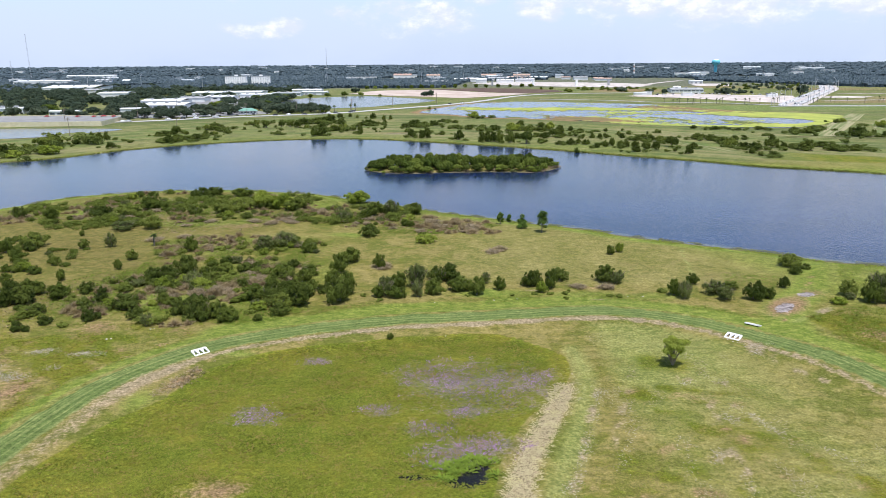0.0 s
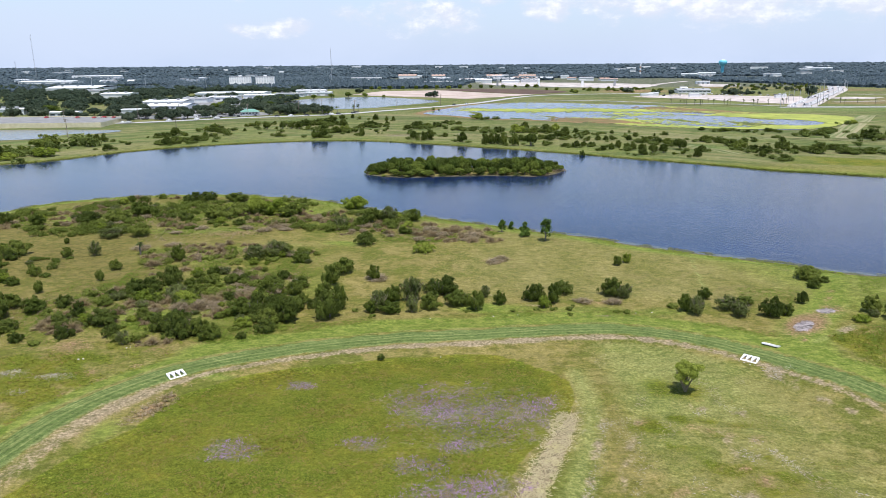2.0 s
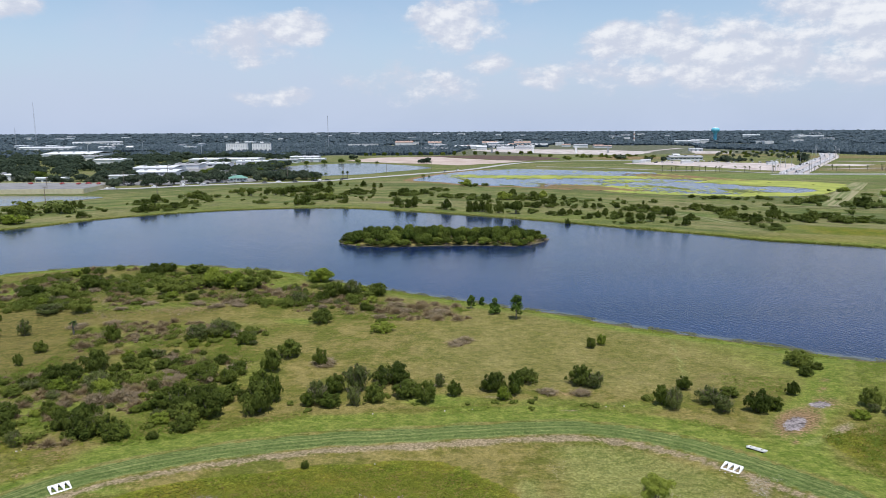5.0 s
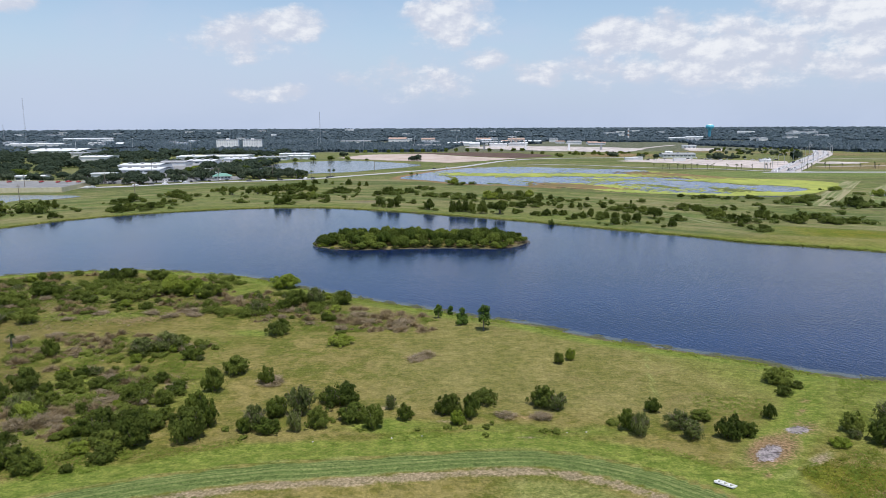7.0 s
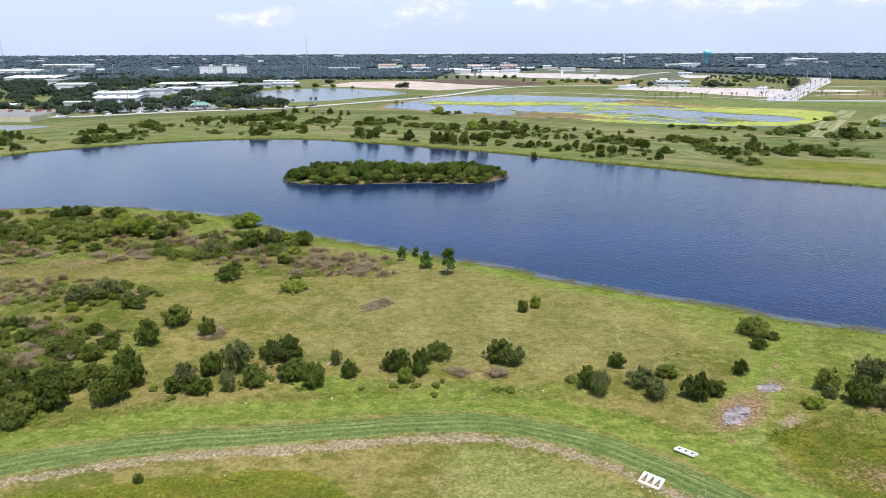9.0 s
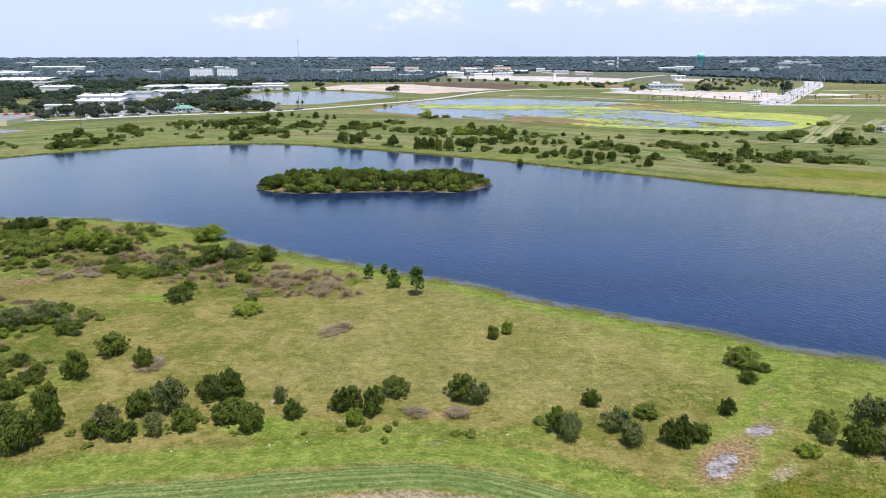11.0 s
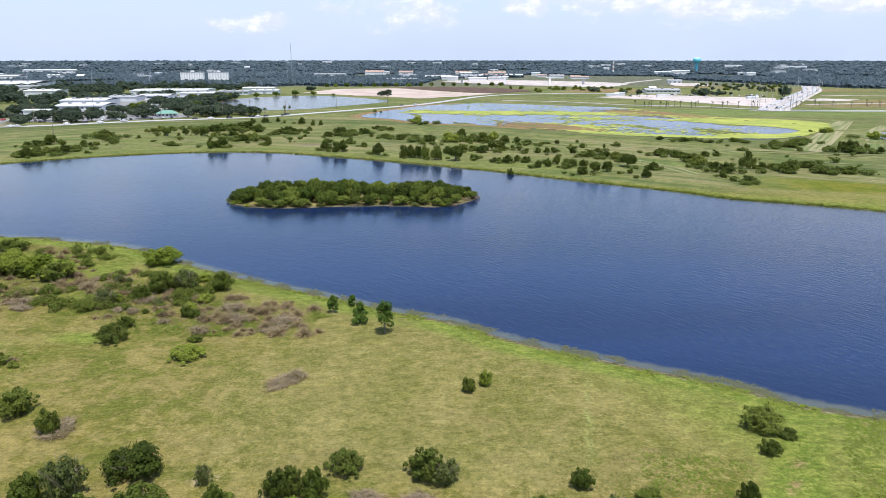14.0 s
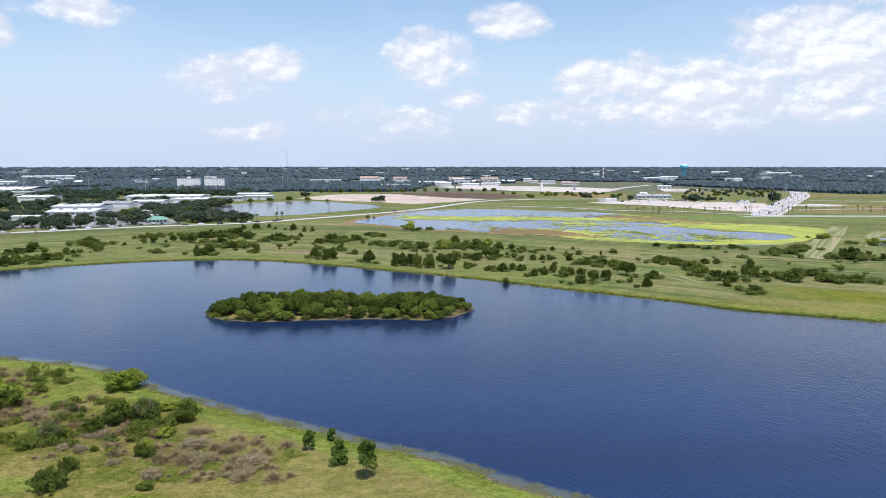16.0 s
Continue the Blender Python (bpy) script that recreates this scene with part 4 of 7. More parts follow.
BANK_G = [
    (68.8, 401.4, 2.1, 2.5, 'd'), (75.5, 403.6, 2.3, 2.7, 'd'), (80.1, 403.8, 1.8, 2.6, 'm'), (84.2, 404, 2.2, 2.6, 'd'), (93.1, 400.6, 2.2, 3, 'm'),
    (97.6, 386.9, 3.2, 3.7, 'm'), (105.4, 386, 4.1, 3.3, 'm'), (109.1, 379.9, 3.4, 3.6, 'm'), (108, 354.4, 1.9, 6.3, 'c'),
    (113.1, 362.7, 1.6, 3.7, 'g'), (104, 335.1, 1.5, 2.6, 'm'), (107.5, 324.9, 2.1, 3.8, 'm'), (116.5, 345.4, 2.7, 3.1, 'm'),
    (99, 334.5, 1.2, 1.4, 'm'), (102.6, 423.3, 2.2, 2.5, 'm'), (87, 441.1, 1.5, 1.3, 'm'), (92.3, 442.1, 1.8, 2.1, 'm'), (95.6, 419.8, 1.6, 2.7, 'm'),
    (122.7, 431.6, 1.5, 2.3, 'm'), (104.8, 447.8, 1.2, 1.6, 'm'), (156.1, 459.8, 2.2, 2.2, 'd'), (134.7, 392.7, 3.3, 3.9, 'm'),
]
BANK_H = [
    (37.7, 412.4, 3.1, 3.2, 'm'), (42.9, 412.2, 3.1, 2.7, 'b'), (47.5, 404.7, 3.5, 3.8, 'd'), (53.1, 411.1, 2.1, 5.4, 'c'),
    (57.9, 412.1, 3.6, 4.5, 'd'), (64.3, 418.1, 1.3, 2.5, 'c'), (141.3, 386.8, 3.3, 3.6, 'm'), (56.4, 402.8, 1.5, 1.3, 'm'),
    (53, 375.1, 1.4, 1.7, 'm'), (114.3, 422.8, 0.9, 2.1, 'm'), (42.6, 452.2, 4, 3.5, 'm'), (167.4, 452.4, 3.6, 2.5, 'm'),
    (106.8, 405.3, 2.1, 2.3, 'm'),
]
BANK_I = [
    (117.3, 346.8, 2.6, 2.8, 'm'), (135.1, 392.7, 4.3, 3.3, 'm'), (140.7, 385.3, 3.1, 3.3, 'm'), (141.5, 370.8, 3.9, 3.7, 'm'),
    (141.3, 357.3, 4.3, 4.4, 'm'), (143.8, 347.2, 3.6, 3.1, 'd'), (145.1, 336.3, 4.4, 4.2, 'm'), (138.7, 324.3, 2.2, 2.6, 'm'),
    (169.7, 371.9, 2.5, 4.5, 'g'), (159.7, 347.6, 2.8, 4.5, 'm'), (165.2, 347.3, 2.5, 3.1, 'g'), (171, 347.6, 3.3, 2.6, 'g'),
    (171.9, 336.8, 5.1, 5.7, 'd'), (186.5, 350.3, 4, 3.1, 'm'), (184.4, 335.2, 4.2, 3.2, 'g'), (190.8, 336, 2.8, 2.2, 'g'),
    (195.6, 333.5, 4.5, 3.2, 'g'), (143, 311.4, 3.4, 2.7, 'm'), (236, 401.8, 5.8, 6, 'd'), (279.4, 502.8, 4.6, 3.2, 'l'),
]
BANK_J = [
    (155.2, 387.4, 2.9, 2.5, 'm'), (161.1, 388, 2.1, 2.5, 'm'), (208.4, 425.3, 4.2, 3.8, 'g'), (215.3, 423.8, 4.8, 3.3, 'g'),
    (227, 439.6, 5, 3.5, 'm'), (195.8, 449.1, 3.2, 2.4, 'm'), (199.2, 444.6, 2.6, 1.8, 'm'), (171.9, 454, 2, 1.9, 'm'), (180, 444.3, 2.5, 1.8, 'm'),
    (156.4, 460.8, 2.2, 2.1, 'm'), (283.9, 461, 4.6, 4.8, 'l'), (249.8, 410.5, 1.9, 3.1, 'm'), (247.4, 395.4, 2.6, 3.5, 'm'),
    (159.1, 354, 2.4, 4, 'm'), (232.6, 405, 2.4, 5.1, 'd'), (176.6, 450.7, 1.8, 1.3, 'm'),
]
BANK_K = [
    (-235.6, 422.8, 2, 3.8, 'm'), (-226.7, 413.3, 2.3, 4.7, 'm'), (-220.5, 409.9, 2.3, 5, 'd'), (-239.9, 359, 5.6, 3.9, 'g'),
    (-248.5, 358.4, 4, 4, 'm'), (-243.9, 343.8, 3.9, 5.1, 'm'), (-218, 341.2, 6.7, 4.7, 'l'), (-229.2, 328.6, 5.2, 3.6, 'l'),
    (-242, 386.3, 10, 7, 'g'), (-228.8, 389.6, 2.5, 3.1, 'g'), (-197.7, 366.6, 3.1, 3.4, 'd'),
]
ROW_A = [
    (-15.1, 115.5, 4, 3.5, 'd'), (-24.5, 110.4, 2.3, 3.2, 'm'), (-20.8, 111.4, 2.6, 4.2, 'g'), (-17.3, 106.6, 2.2, 2.9, 'm'),
    (-26.7, 105.7, 1.9, 3.5, 'g'), (-24.5, 104.4, 2.4, 2.1, 'm'), (-28, 104.8, 1.8, 2.4, 'm'), (-20.4, 104.8, 1.3, 3, 'g'),
    (-11.9, 108.7, 2.6, 2.7, 'm'), (-8.6, 106, 1.9, 3.6, 'm'), (-6.4, 113.5, 1.1, 2.2, 'g'), (-3.9, 109.1, 1.4, 2.5, 'm'),
    (2.4, 111.1, 1.8, 3.1, 'd'), (3.8, 111.7, 1.5, 3.1, 'd'), (4.4, 107.4, 1.3, 2.2, 'l'), (6.6, 110.2, 1.7, 3.7, 'm'), (9.3, 115.9, 2.4, 2.4, 'd'),
    (18.8, 114.7, 2.6, 3.4, 'd'), (20.9, 113.5, 2.2, 2.6, 'g'),
]
ROW_B = [
    (30.5, 105.5, 1.7, 3.2, 'm'), (31.8, 103.2, 1.5, 3.3, 'g'), (36.2, 112.2, 1.5, 2.2, 'm'), (38.4, 105.9, 2.5, 2.5, 'g'),
    (39.2, 101.9, 2.1, 2.4, 'g'), (42.8, 108.8, 2.2, 1.5, 'm'), (44.7, 101.8, 2.2, 3.4, 'd'), (47.7, 102.6, 1.9, 2.2, 'm'),
    (53.7, 108.9, 1.2, 2.3, 'd'), (62.3, 124.6, 3.1, 2.5, 'm'), (60.6, 118.5, 1.4, 1.7, 'd'), (64.6, 122.2, 1.5, 1.1, 'd'), (64.2, 104, 1.9, 3, 'm'),
    (66.3, 99.8, 2.3, 3.6, 'm'), (71.1, 105.7, 2.8, 3.7, 'g'), (24.9, 136, 1.3, 2.3, 'm'), (27.5, 138, 0.9, 2.3, 'l'), (63.4, 101.8, 1.3, 1.2, 'g'),
    (59.8, 99.3, 1.7, 1.2, 'l'), (68.9, 99.1, 2.2, 2.7, 'g'),
]
ROW_C = [
    (-36.6, 130.6, 2.9, 3.2, 'm'), (-29.6, 125.2, 1.2, 3.1, 'm'), (-38, 121.6, 2.2, 4.1, 'm'), (-44.5, 115.6, 1.8, 2.7, 'm'),
    (-43.8, 120.6, 1.6, 1.2, 'm'), (-38.4, 113.6, 2.2, 3.1, 'm'), (-35.6, 102.4, 3.3, 5.2, 'd'), (-34.4, 106.9, 1.8, 4.1, 'm'),
    (-35, 157, 2.9, 2.7, 'd'), (-19.7, 148.8, 2.9, 2, 'l'), (-20.5, 156.1, 1.6, 1.1, 'm'), (-26, 168.5, 1.6, 2, 'm'), (-38.3, 178.6, 2.2, 2.9, 'm'),
    (-44.1, 175.2, 2.8, 3, 'g'), (-36.1, 183.6, 3.6, 4.1, 'm'), (-30.7, 183.2, 3.1, 4.4, 'g'), (-23.5, 183.4, 2.3, 3.5, 'm'),
    (-43.8, 205.2, 4.5, 5.2, 'l'), (-72.3, 196.9, 4.2, 6.8, 'l'), (-67, 195.5, 4, 5.9, 'l'), (-61.5, 192, 4, 3.8, 'm'),
]
WEST_A = [
    (-99.6, 102.3, 3.3, 4.6, 'd'), (-97.1, 103, 3, 4.4, 'd'), (-97.6, 108.8, 2.5, 2.6, 'm'), (-91.8, 106.4, 2.7, 2.8, 'm'),
    (-97.4, 117.9, 1.2, 2.5, 'm'), (-92.3, 94.7, 1.8, 1.4, 'm'), (-91.2, 96.5, 2.3, 1.9, 'd'), (-86.6, 91.4, 1.4, 1.5, 'd'),
    (-90, 88.2, 1.4, 1.6, 'd'), (-88, 87.8, 0.8, 1.1, 'd'), (-87.6, 109.3, 1.9, 2.2, 'd'), (-81.8, 103.1, 1.6, 2.8, 'd'),
    (-82.5, 98.9, 2.5, 2.1, 'd'), (-79.3, 93, 1.8, 1.9, 'd'), (-110.5, 124.3, 1.7, 1.8, 'm'), (-105, 130, 1.5, 1.9, 'm'),
    (-106.2, 145.9, 1.5, 2.4, 'm'), (-112.9, 158.9, 0.9, 1.6, 'm'), (-99.8, 146.9, 1.5, 3.4, 'g'), (-89.1, 134.6, 1.7, 2.3, 'm'),
]
WEST_B = [
    (-88.8, 126.2, 1.2, 2.3, 'm'), (-119.3, 147.2, 3.8, 3.4, 'm'), (-123.1, 141.1, 1.8, 2.9, 'm'), (-77.3, 141.8, 1.4, 3.6, 'm'),
    (-72.5, 123.7, 3, 3.7, 'd'), (-72.3, 112.8, 2, 2.4, 'd'), (-66.1, 110.3, 1.3, 1.8, 'd'), (-66, 117.3, 1.4, 1.8, 'm'), (-75.4, 99.5, 3, 2.6, 'd'),
    (-71.3, 93.5, 1.8, 2.2, 'd'), (-64.1, 96.4, 2.3, 2.7, 'd'), (-60.1, 93.9, 2.3, 3.8, 'd'), (-56.7, 94.4, 2.3, 3.1, 'm'),
    (-69.3, 101.8, 1.5, 2.1, 'm'), (-67.8, 89.9, 1.2, 2.3, 'g'), (-59.5, 124.4, 2.1, 2, 'd'), (-49.1, 126.5, 1.7, 1.7, 'd'),
    (-59.4, 142.6, 3, 3.1, 'g'), (-55, 145.2, 3.7, 3.5, 'g'), (-48.2, 139.3, 2.5, 2.6, 'm'),
]
WEST_C = [
    (-48.9, 103.4, 2.4, 4.2, 'd'), (-42.9, 100.7, 3.2, 4.3, 'd'), (-49.8, 117.5, 3.2, 3.1, 'm'), (-44.7, 116.4, 1.8, 2.2, 'm'),
    (-24.3, 82.9, 0.7, 1, 'm'), (-133.7, 182.1, 2.5, 3.1, 'm'), (-143.1, 182.2, 2.2, 3.6, 'd'), (-118.9, 183.2, 4.7, 3.3, 'd'),
    (-111.2, 185.4, 4.7, 3.5, 'm'), (-107.6, 193.8, 4.8, 4, 'm'), (-99.9, 217.1, 4.1, 2.9, 'd'), (-84.9, 216.5, 4.1, 2.8, 'm'),
    (-82.9, 189.3, 5.4, 3.8, 'm'), (-91.4, 185.9, 2.7, 2.6, 'd'), (-104.5, 165.8, 3.4, 2.4, 'g'), (-97, 166.9, 3.4, 3.3, 'm'),
    (-63.7, 194.9, 4.6, 4.1, 'l'), (-70.4, 196.3, 3.7, 3.4, 'd'), (-95.6, 219.1, 4.1, 2.9, 'd'), (-77.4, 195.4, 4.6, 3.2, 'm'),
]
PINES = [
    (1.1, 169.7, 1, 2.8), (4.2, 175.1, 0.8, 1.7), (6.7, 164.2, 1.4, 3.1), (11.5, 158.5, 2, 4.9),
]


for rows, fine, group in ((ROW_A, 2, "shrubs along the embankment"), (ROW_B, 2, "shrubs along the embankment"), (ROW_C, 2, "shrubs on the meadow"),
                          (WEST_A, 2, "shrubs on the meadow"), (WEST_B, 2, "shrubs on the meadow"), (WEST_C, 2, "shrubs on the meadow")):
    for x, y, r, h, kind in rows:
        low = 0.78 if kind == "l" and r > 3.5 else 1.04
        plant(kind, x, y, max(r * (1.12 if low < 1 else 1.0), 0.52 * h), h * low, 3 if r > 3.0 else fine, group)
NEIGHBOURS = []
for rows in (BANK_A, BANK_B, BANK_C, BANK_D, BANK_E, BANK_F, BANK_G, BANK_H, BANK_I, BANK_J, BANK_K):
    for x, y, r, h, kind in rows:
        kind = {"g": "m", "b": "m", "c": "t"}.get(kind, kind)
        if kind == "m" and int(abs(x) * 7) % 5 < 3:
            kind = "d"
        NEIGHBOURS.append((x, y, r, h))
        wide = max(r * 1.05, (0.56 if kind == "t" else 0.46) * h)
        plant(kind, x, y, wide, h * (1.0 if kind != "t" else 0.96), 1, "shrubs and trees on the far bank")


def scatter(rng, ring, count, gap):
    """Places inside a ring that keep a gap."""
    ring = np.array(ring, float)
    lo, hi = ring.min(0), ring.max(0)
    out = []
    for _ in range(count * 40):
        p = rng.uniform(lo, hi)
        if inside(p[0], p[1], ring) and all((p[0] - q[0]) ** 2 + (p[1] - q[1]) ** 2 > gap * gap for q in out):
            out.append(p)
            if len(out) == count:
                break
    return out


rng = np.random.RandomState(5)
# low brown thickets
for ring, count in (([(-92, 140), (-60, 142), (-45, 142), (-50, 153), (-78, 158), (-95, 152)], 14), ([(-90, 166), (-60, 170), (-58, 177), (-92, 175)], 12),
                    ([(-30, 160), (-6, 160), (-3, 169), (-20, 174), (-32, 170)], 12), ([(-46, 171), (-26, 170), (-22, 178), (-44, 180)], 9), ([(-7, 138), (0, 138), (0, 143), (-6, 143)], 4),
                    ([(12, 109), (21, 109), (20, 111.5), (12, 111.5)], 4), ([(-76, 104), (-48, 108), (-44, 126), (-60, 128), (-76, 118)], 15), ([(-150, 178), (-100, 178), (-100, 195), (-150, 195)], 16),
                    ([(-58, 184), (-50, 184), (-50, 192), (-57, 192)], 4), ([(-30, 124), (-24, 124), (-24, 127), (-30, 127)], 2)):
    for p in scatter(rng, ring, int(count * 0.7), 1.6):
        plant("b", p[0], p[1], rng.uniform(1.2, 2.6), rng.uniform(0.6, 1.3), 2, "brown thickets in the meadow")
# shrubs crowding the point of land
for ring, count, kinds in (([(-155, 176), (-100, 172), (-62, 184), (-62, 206), (-90, 222), (-125, 216)], 56, "mmdlgm"), ([(-78, 100), (-52, 96), (-42, 108), (-46, 132), (-66, 134), (-82, 118)], 62, "mgdmlbm"),
                           ([(-130, 118), (-100, 100), (-98, 122), (-120, 150), (-150, 160)], 26, "mmdlg"), ([(-62, 136), (-44, 136), (-46, 150), (-64, 152)], 14, "mgl"), ([(-48, 166), (-24, 160), (-14, 176), (-26, 190), (-50, 196)], 18, "mgml")):
    for p in scatter(rng, ring, count, 2.1):
        r = rng.uniform(0.8, 2.0)
        plant(kinds[rng.randint(len(kinds))], p[0], p[1], r, r * rng.uniform(0.8, 1.2), 2, "shrubs on the meadow")
# thick dark scrub on the corner by the bank
for ring, count, kinds in (([(-62, 91), (-50, 91), (-36, 100), (-38, 112), (-46, 110), (-58, 103), (-68, 98)], 16, "dmdmmg"), ([(-80, 96), (-66, 100), (-60, 118), (-70, 126), (-84, 112)], 8, "dmmlg")):
    for p in scatter(rng, ring, count, 2.4):
        r = rng.uniform(1.2, 2.7)
        plant(kinds[rng.randint(len(kinds))], p[0], p[1], r, r * rng.uniform(0.85, 1.2), 2, "shrubs on the meadow")
# small growth between the larger plants of the far bank
BRUSH = []
for ring, count in (([(-190, 420), (-130, 440), (-90, 480), (-100, 530), (-170, 500)], 14), ([(-110, 440), (-60, 440), (-20, 430), (40, 400), (60, 470), (-40, 510), (-110, 520)], 30),
                    ([(40, 370), (120, 330), (130, 400), (60, 460)], 22), ([(120, 340), (200, 330), (240, 400), (180, 460), (120, 440)], 20), ([(-240, 330), (-190, 380), (-200, 430), (-260, 420)], 14)):
    for p in scatter(rng, ring, count, 4.0):
        r = rng.uniform(0.9, 2.4)
        h = r * rng.uniform(0.8, 1.2)
        v, f = leaf_cloud(rng, [(rng.normal() * 0.4 * r, rng.normal() * 0.4 * r, h * rng.uniform(0.3, 0.62), r * 0.55, r * 0.55, h * 0.38) for _ in range(6)], 240, r * 0.24)
        BRUSH.append((v + np.array([p[0], p[1], level(p[0], p[1])]), f))
# skirts of smaller growth round the larger plants
for x, y, r, h in NEIGHBOURS:
    for k in range(3 if r > 2.4 else 1):
        a, q = rng.uniform(0, 6.283), r * rng.uniform(0.8, 1.9)
        px, py, s = x + 1.5 * q * math.cos(a), y + q * math.sin(a), r * rng.uniform(0.35, 0.7)
        t = s * rng.uniform(0.8, 1.1)
        v, f = leaf_cloud(rng, [(rng.normal() * 0.4 * s, rng.normal() * 0.4 * s, t * rng.uniform(0.3, 0.62), s * 0.55, s * 0.55, t * 0.38) for _ in range(6)], 220, s * 0.22)
        BRUSH.append((v + np.array([px, py, level(px, py)]), f))


def join_leaves(name, pieces, mat, label, category):
    off, vs, fs = 0, [], []
    for v, f in pieces:
        vs.append(v)
        fs.append(f + off)
        off += len(v)
    return tagged(mesh_object(name, np.concatenate(vs), np.concatenate(fs), mat), label, category, kind="stuff")


join_leaves("bank_brush", BRUSH, M_LEAF_BANK, "low olive brush scattered over the far bank", "brush")


# undergrowth: patches of mixed green and brown brush round the shrubs of the point
def undergrowth(name, ring, count, lo, hi, mat, label, seed):
    rng = np.random.RandomState(seed)
    ring = np.array(ring, float)
    pieces = []
    while len(pieces) < count:
        p = rng.uniform(ring.min(0), ring.max(0))
        if depth_in(p[0], p[1], ring) + 5 * ripple(p[0], p[1], 0.13, seed + 9) < 0 or ripple(p[0], p[1], 0.16, seed) + 0.5 * ripple(p[0], p[1], 0.5, seed + 1) < 0.05 or depth_in(p[0], p[1], LAKE) > -2.5:
            continue
        r = rng.uniform(lo, hi)
        h = r * rng.uniform(0.6, 1.15)
        v, f = leaf_cloud(rng, [(rng.normal() * 0.5 * r, rng.normal() * 0.5 * r, h * rng.uniform(0.15, 0.6), r * 0.5, r * 0.5, h * 0.4) for _ in range(5)], int(260 + 260 * r), 0.13 + 0.035 * r)
        pieces.append((v + np.array([p[0], p[1], level(p[0], p[1])]), f))
    return join_leaves(name, pieces, mat, label, "brush")


POINT = [(-160, 176), (-118, 168), (-62, 176), (-34, 172), (-14, 162), (-6, 168), (-24, 186), (-50, 202), (-80, 222), (-122, 224)]
WEST = [(-88, 92), (-62, 88), (-40, 98), (-40, 122), (-46, 150), (-74, 158), (-92, 150), (-80, 126), (-96, 112)]
undergrowth("green_brush", POINT, 240, 0.8, 2.1, M_LEAF_MID, "mixed olive brush crowding the point of land", 81)
undergrowth("west_green_brush", WEST, 84, 0.6, 1.5, M_LEAF_MID, "mixed olive brush between the shrubs", 83)
undergrowth("meadow_brush", [(-150, 96), (-96, 84), (-92, 120), (-120, 158), (-170, 168)], 90, 0.6, 1.5, M_LEAF_MID, "olive brush on the western meadow", 85)
undergrowth("row_brush", [(-34, 101.5), (12, 106.5), (40, 103), (46, 104), (44, 107), (40, 108), (18, 112), (-20, 112)], 22, 0.4, 0.9, M_LEAF_MID, "low olive brush between the embankment shrubs", 86)
# island wood
for p in scatter(rng, ISLAND, 125, 3.2):
    dep = float(depth_in(p[0], p[1], ISLAND))
    if dep < 0.5:
        continue
    h = rng.uniform(4.0, 6.2) * (0.46 + 0.5 * min(dep / 6.0, 1.0))
    plant("i" if rng.rand() < 0.8 else "t", p[0], p[1], rng.uniform(2.1, 3.7), h, 1, "trees on the island")
for p in scatter(rng, ISLAND * 1.025 - 0.025 * ISLAND.mean(0), 230, 1.4):
    dep = float(depth_in(p[0], p[1], ISLAND))
    if dep < 2.6:
        plant("bbgl"[rng.randint(4)], p[0], p[1], rng.uniform(1.0, 1.9), rng.uniform(0.7, 1.4), 1, "low growth round the island")


# young pines by the shore
def pine_tree(x, y, r, h, seed):
    rng = np.random.RandomState(seed)
    top = new("pine_tree")
    part_of(mesh_object("trunk", *tube([(0, 0, -0.1), (0.05, 0, h * 0.5), (0, 0.04, h * 0.95)], [0.16, 0.11, 0.03], 6), M_BARK), top)
    lobes = []
    for k in range(15):
        a, t = rng.uniform(0, 6.28), rng.uniform(0.16, 0.95)
        rr = r * (1.2 - t) * rng.uniform(0.45, 1.0)
        s = r * rng.uniform(0.3, 0.5)
        lobes.append((rr * math.cos(a), rr * math.sin(a), h * t, s, s, s * 0.7))
    lobes.append((0, 0, h * 0.92, r * 0.35, r * 0.35, r * 0.4))
    part_of(mesh_object("branches", *joined([tube([(0, 0, l[2] - 0.3), (l[0] * 0.6, l[1] * 0.6, l[2] - 0.05), (l[0], l[1], l[2])], [0.05, 0.035, 0.012], 4) for l in lobes]), M_BARK), top)
    part_of(mesh_object("crown", *leaf_cloud(rng, lobes, 1500, 0.24), M_LEAF_PINE), top)
    top.matrix_basis = pose(x, y, level(x, y), 0, 0, seed * 77)
    return tagged(top, "young slash pine with open green crown by the shore", "tree", "pines by the shore")


for k, (x, y, r, h) in enumerate(PINES):
    pine_tree(x, y, r * 1.1, h * 1.15, k)


# the lone tree in the basin: bare grey trunks under a yellow-green crown
def basin_tree(x, y):
    rng = np.random.RandomState(21)
    top = new("tree")
    part_of(mesh_object("trunk", *stems(rng, 16, 1.7, 3.4, 0.11, 5), M_TWIG), top)
    lobes = [(1.75 * math.cos(a) * q, 1.75 * math.sin(a) * q, 3.4 + rng.uniform(-1.1, 0.7), 0.62, 0.62, 0.5) for a, q in zip(np.linspace(0, 12.0, 17), rng.uniform(0.2, 1.0, 17))]
    lobes += [(1.3 * math.cos(a), 1.3 * math.sin(a), 1.9, 0.4, 0.4, 0.4) for a in (0.4, 2.4, 4.4)]
    part_of(mesh_object("crown", *leaf_cloud(rng, lobes, 6500, 0.13), M_LEAF_LIGHT), top)
    top.matrix_basis = pose(x, y, level(x, y))
    return tagged(top, "lone tree with grey forked trunk and sparse crown", "tree")


basin_tree(19.4, 71.4)


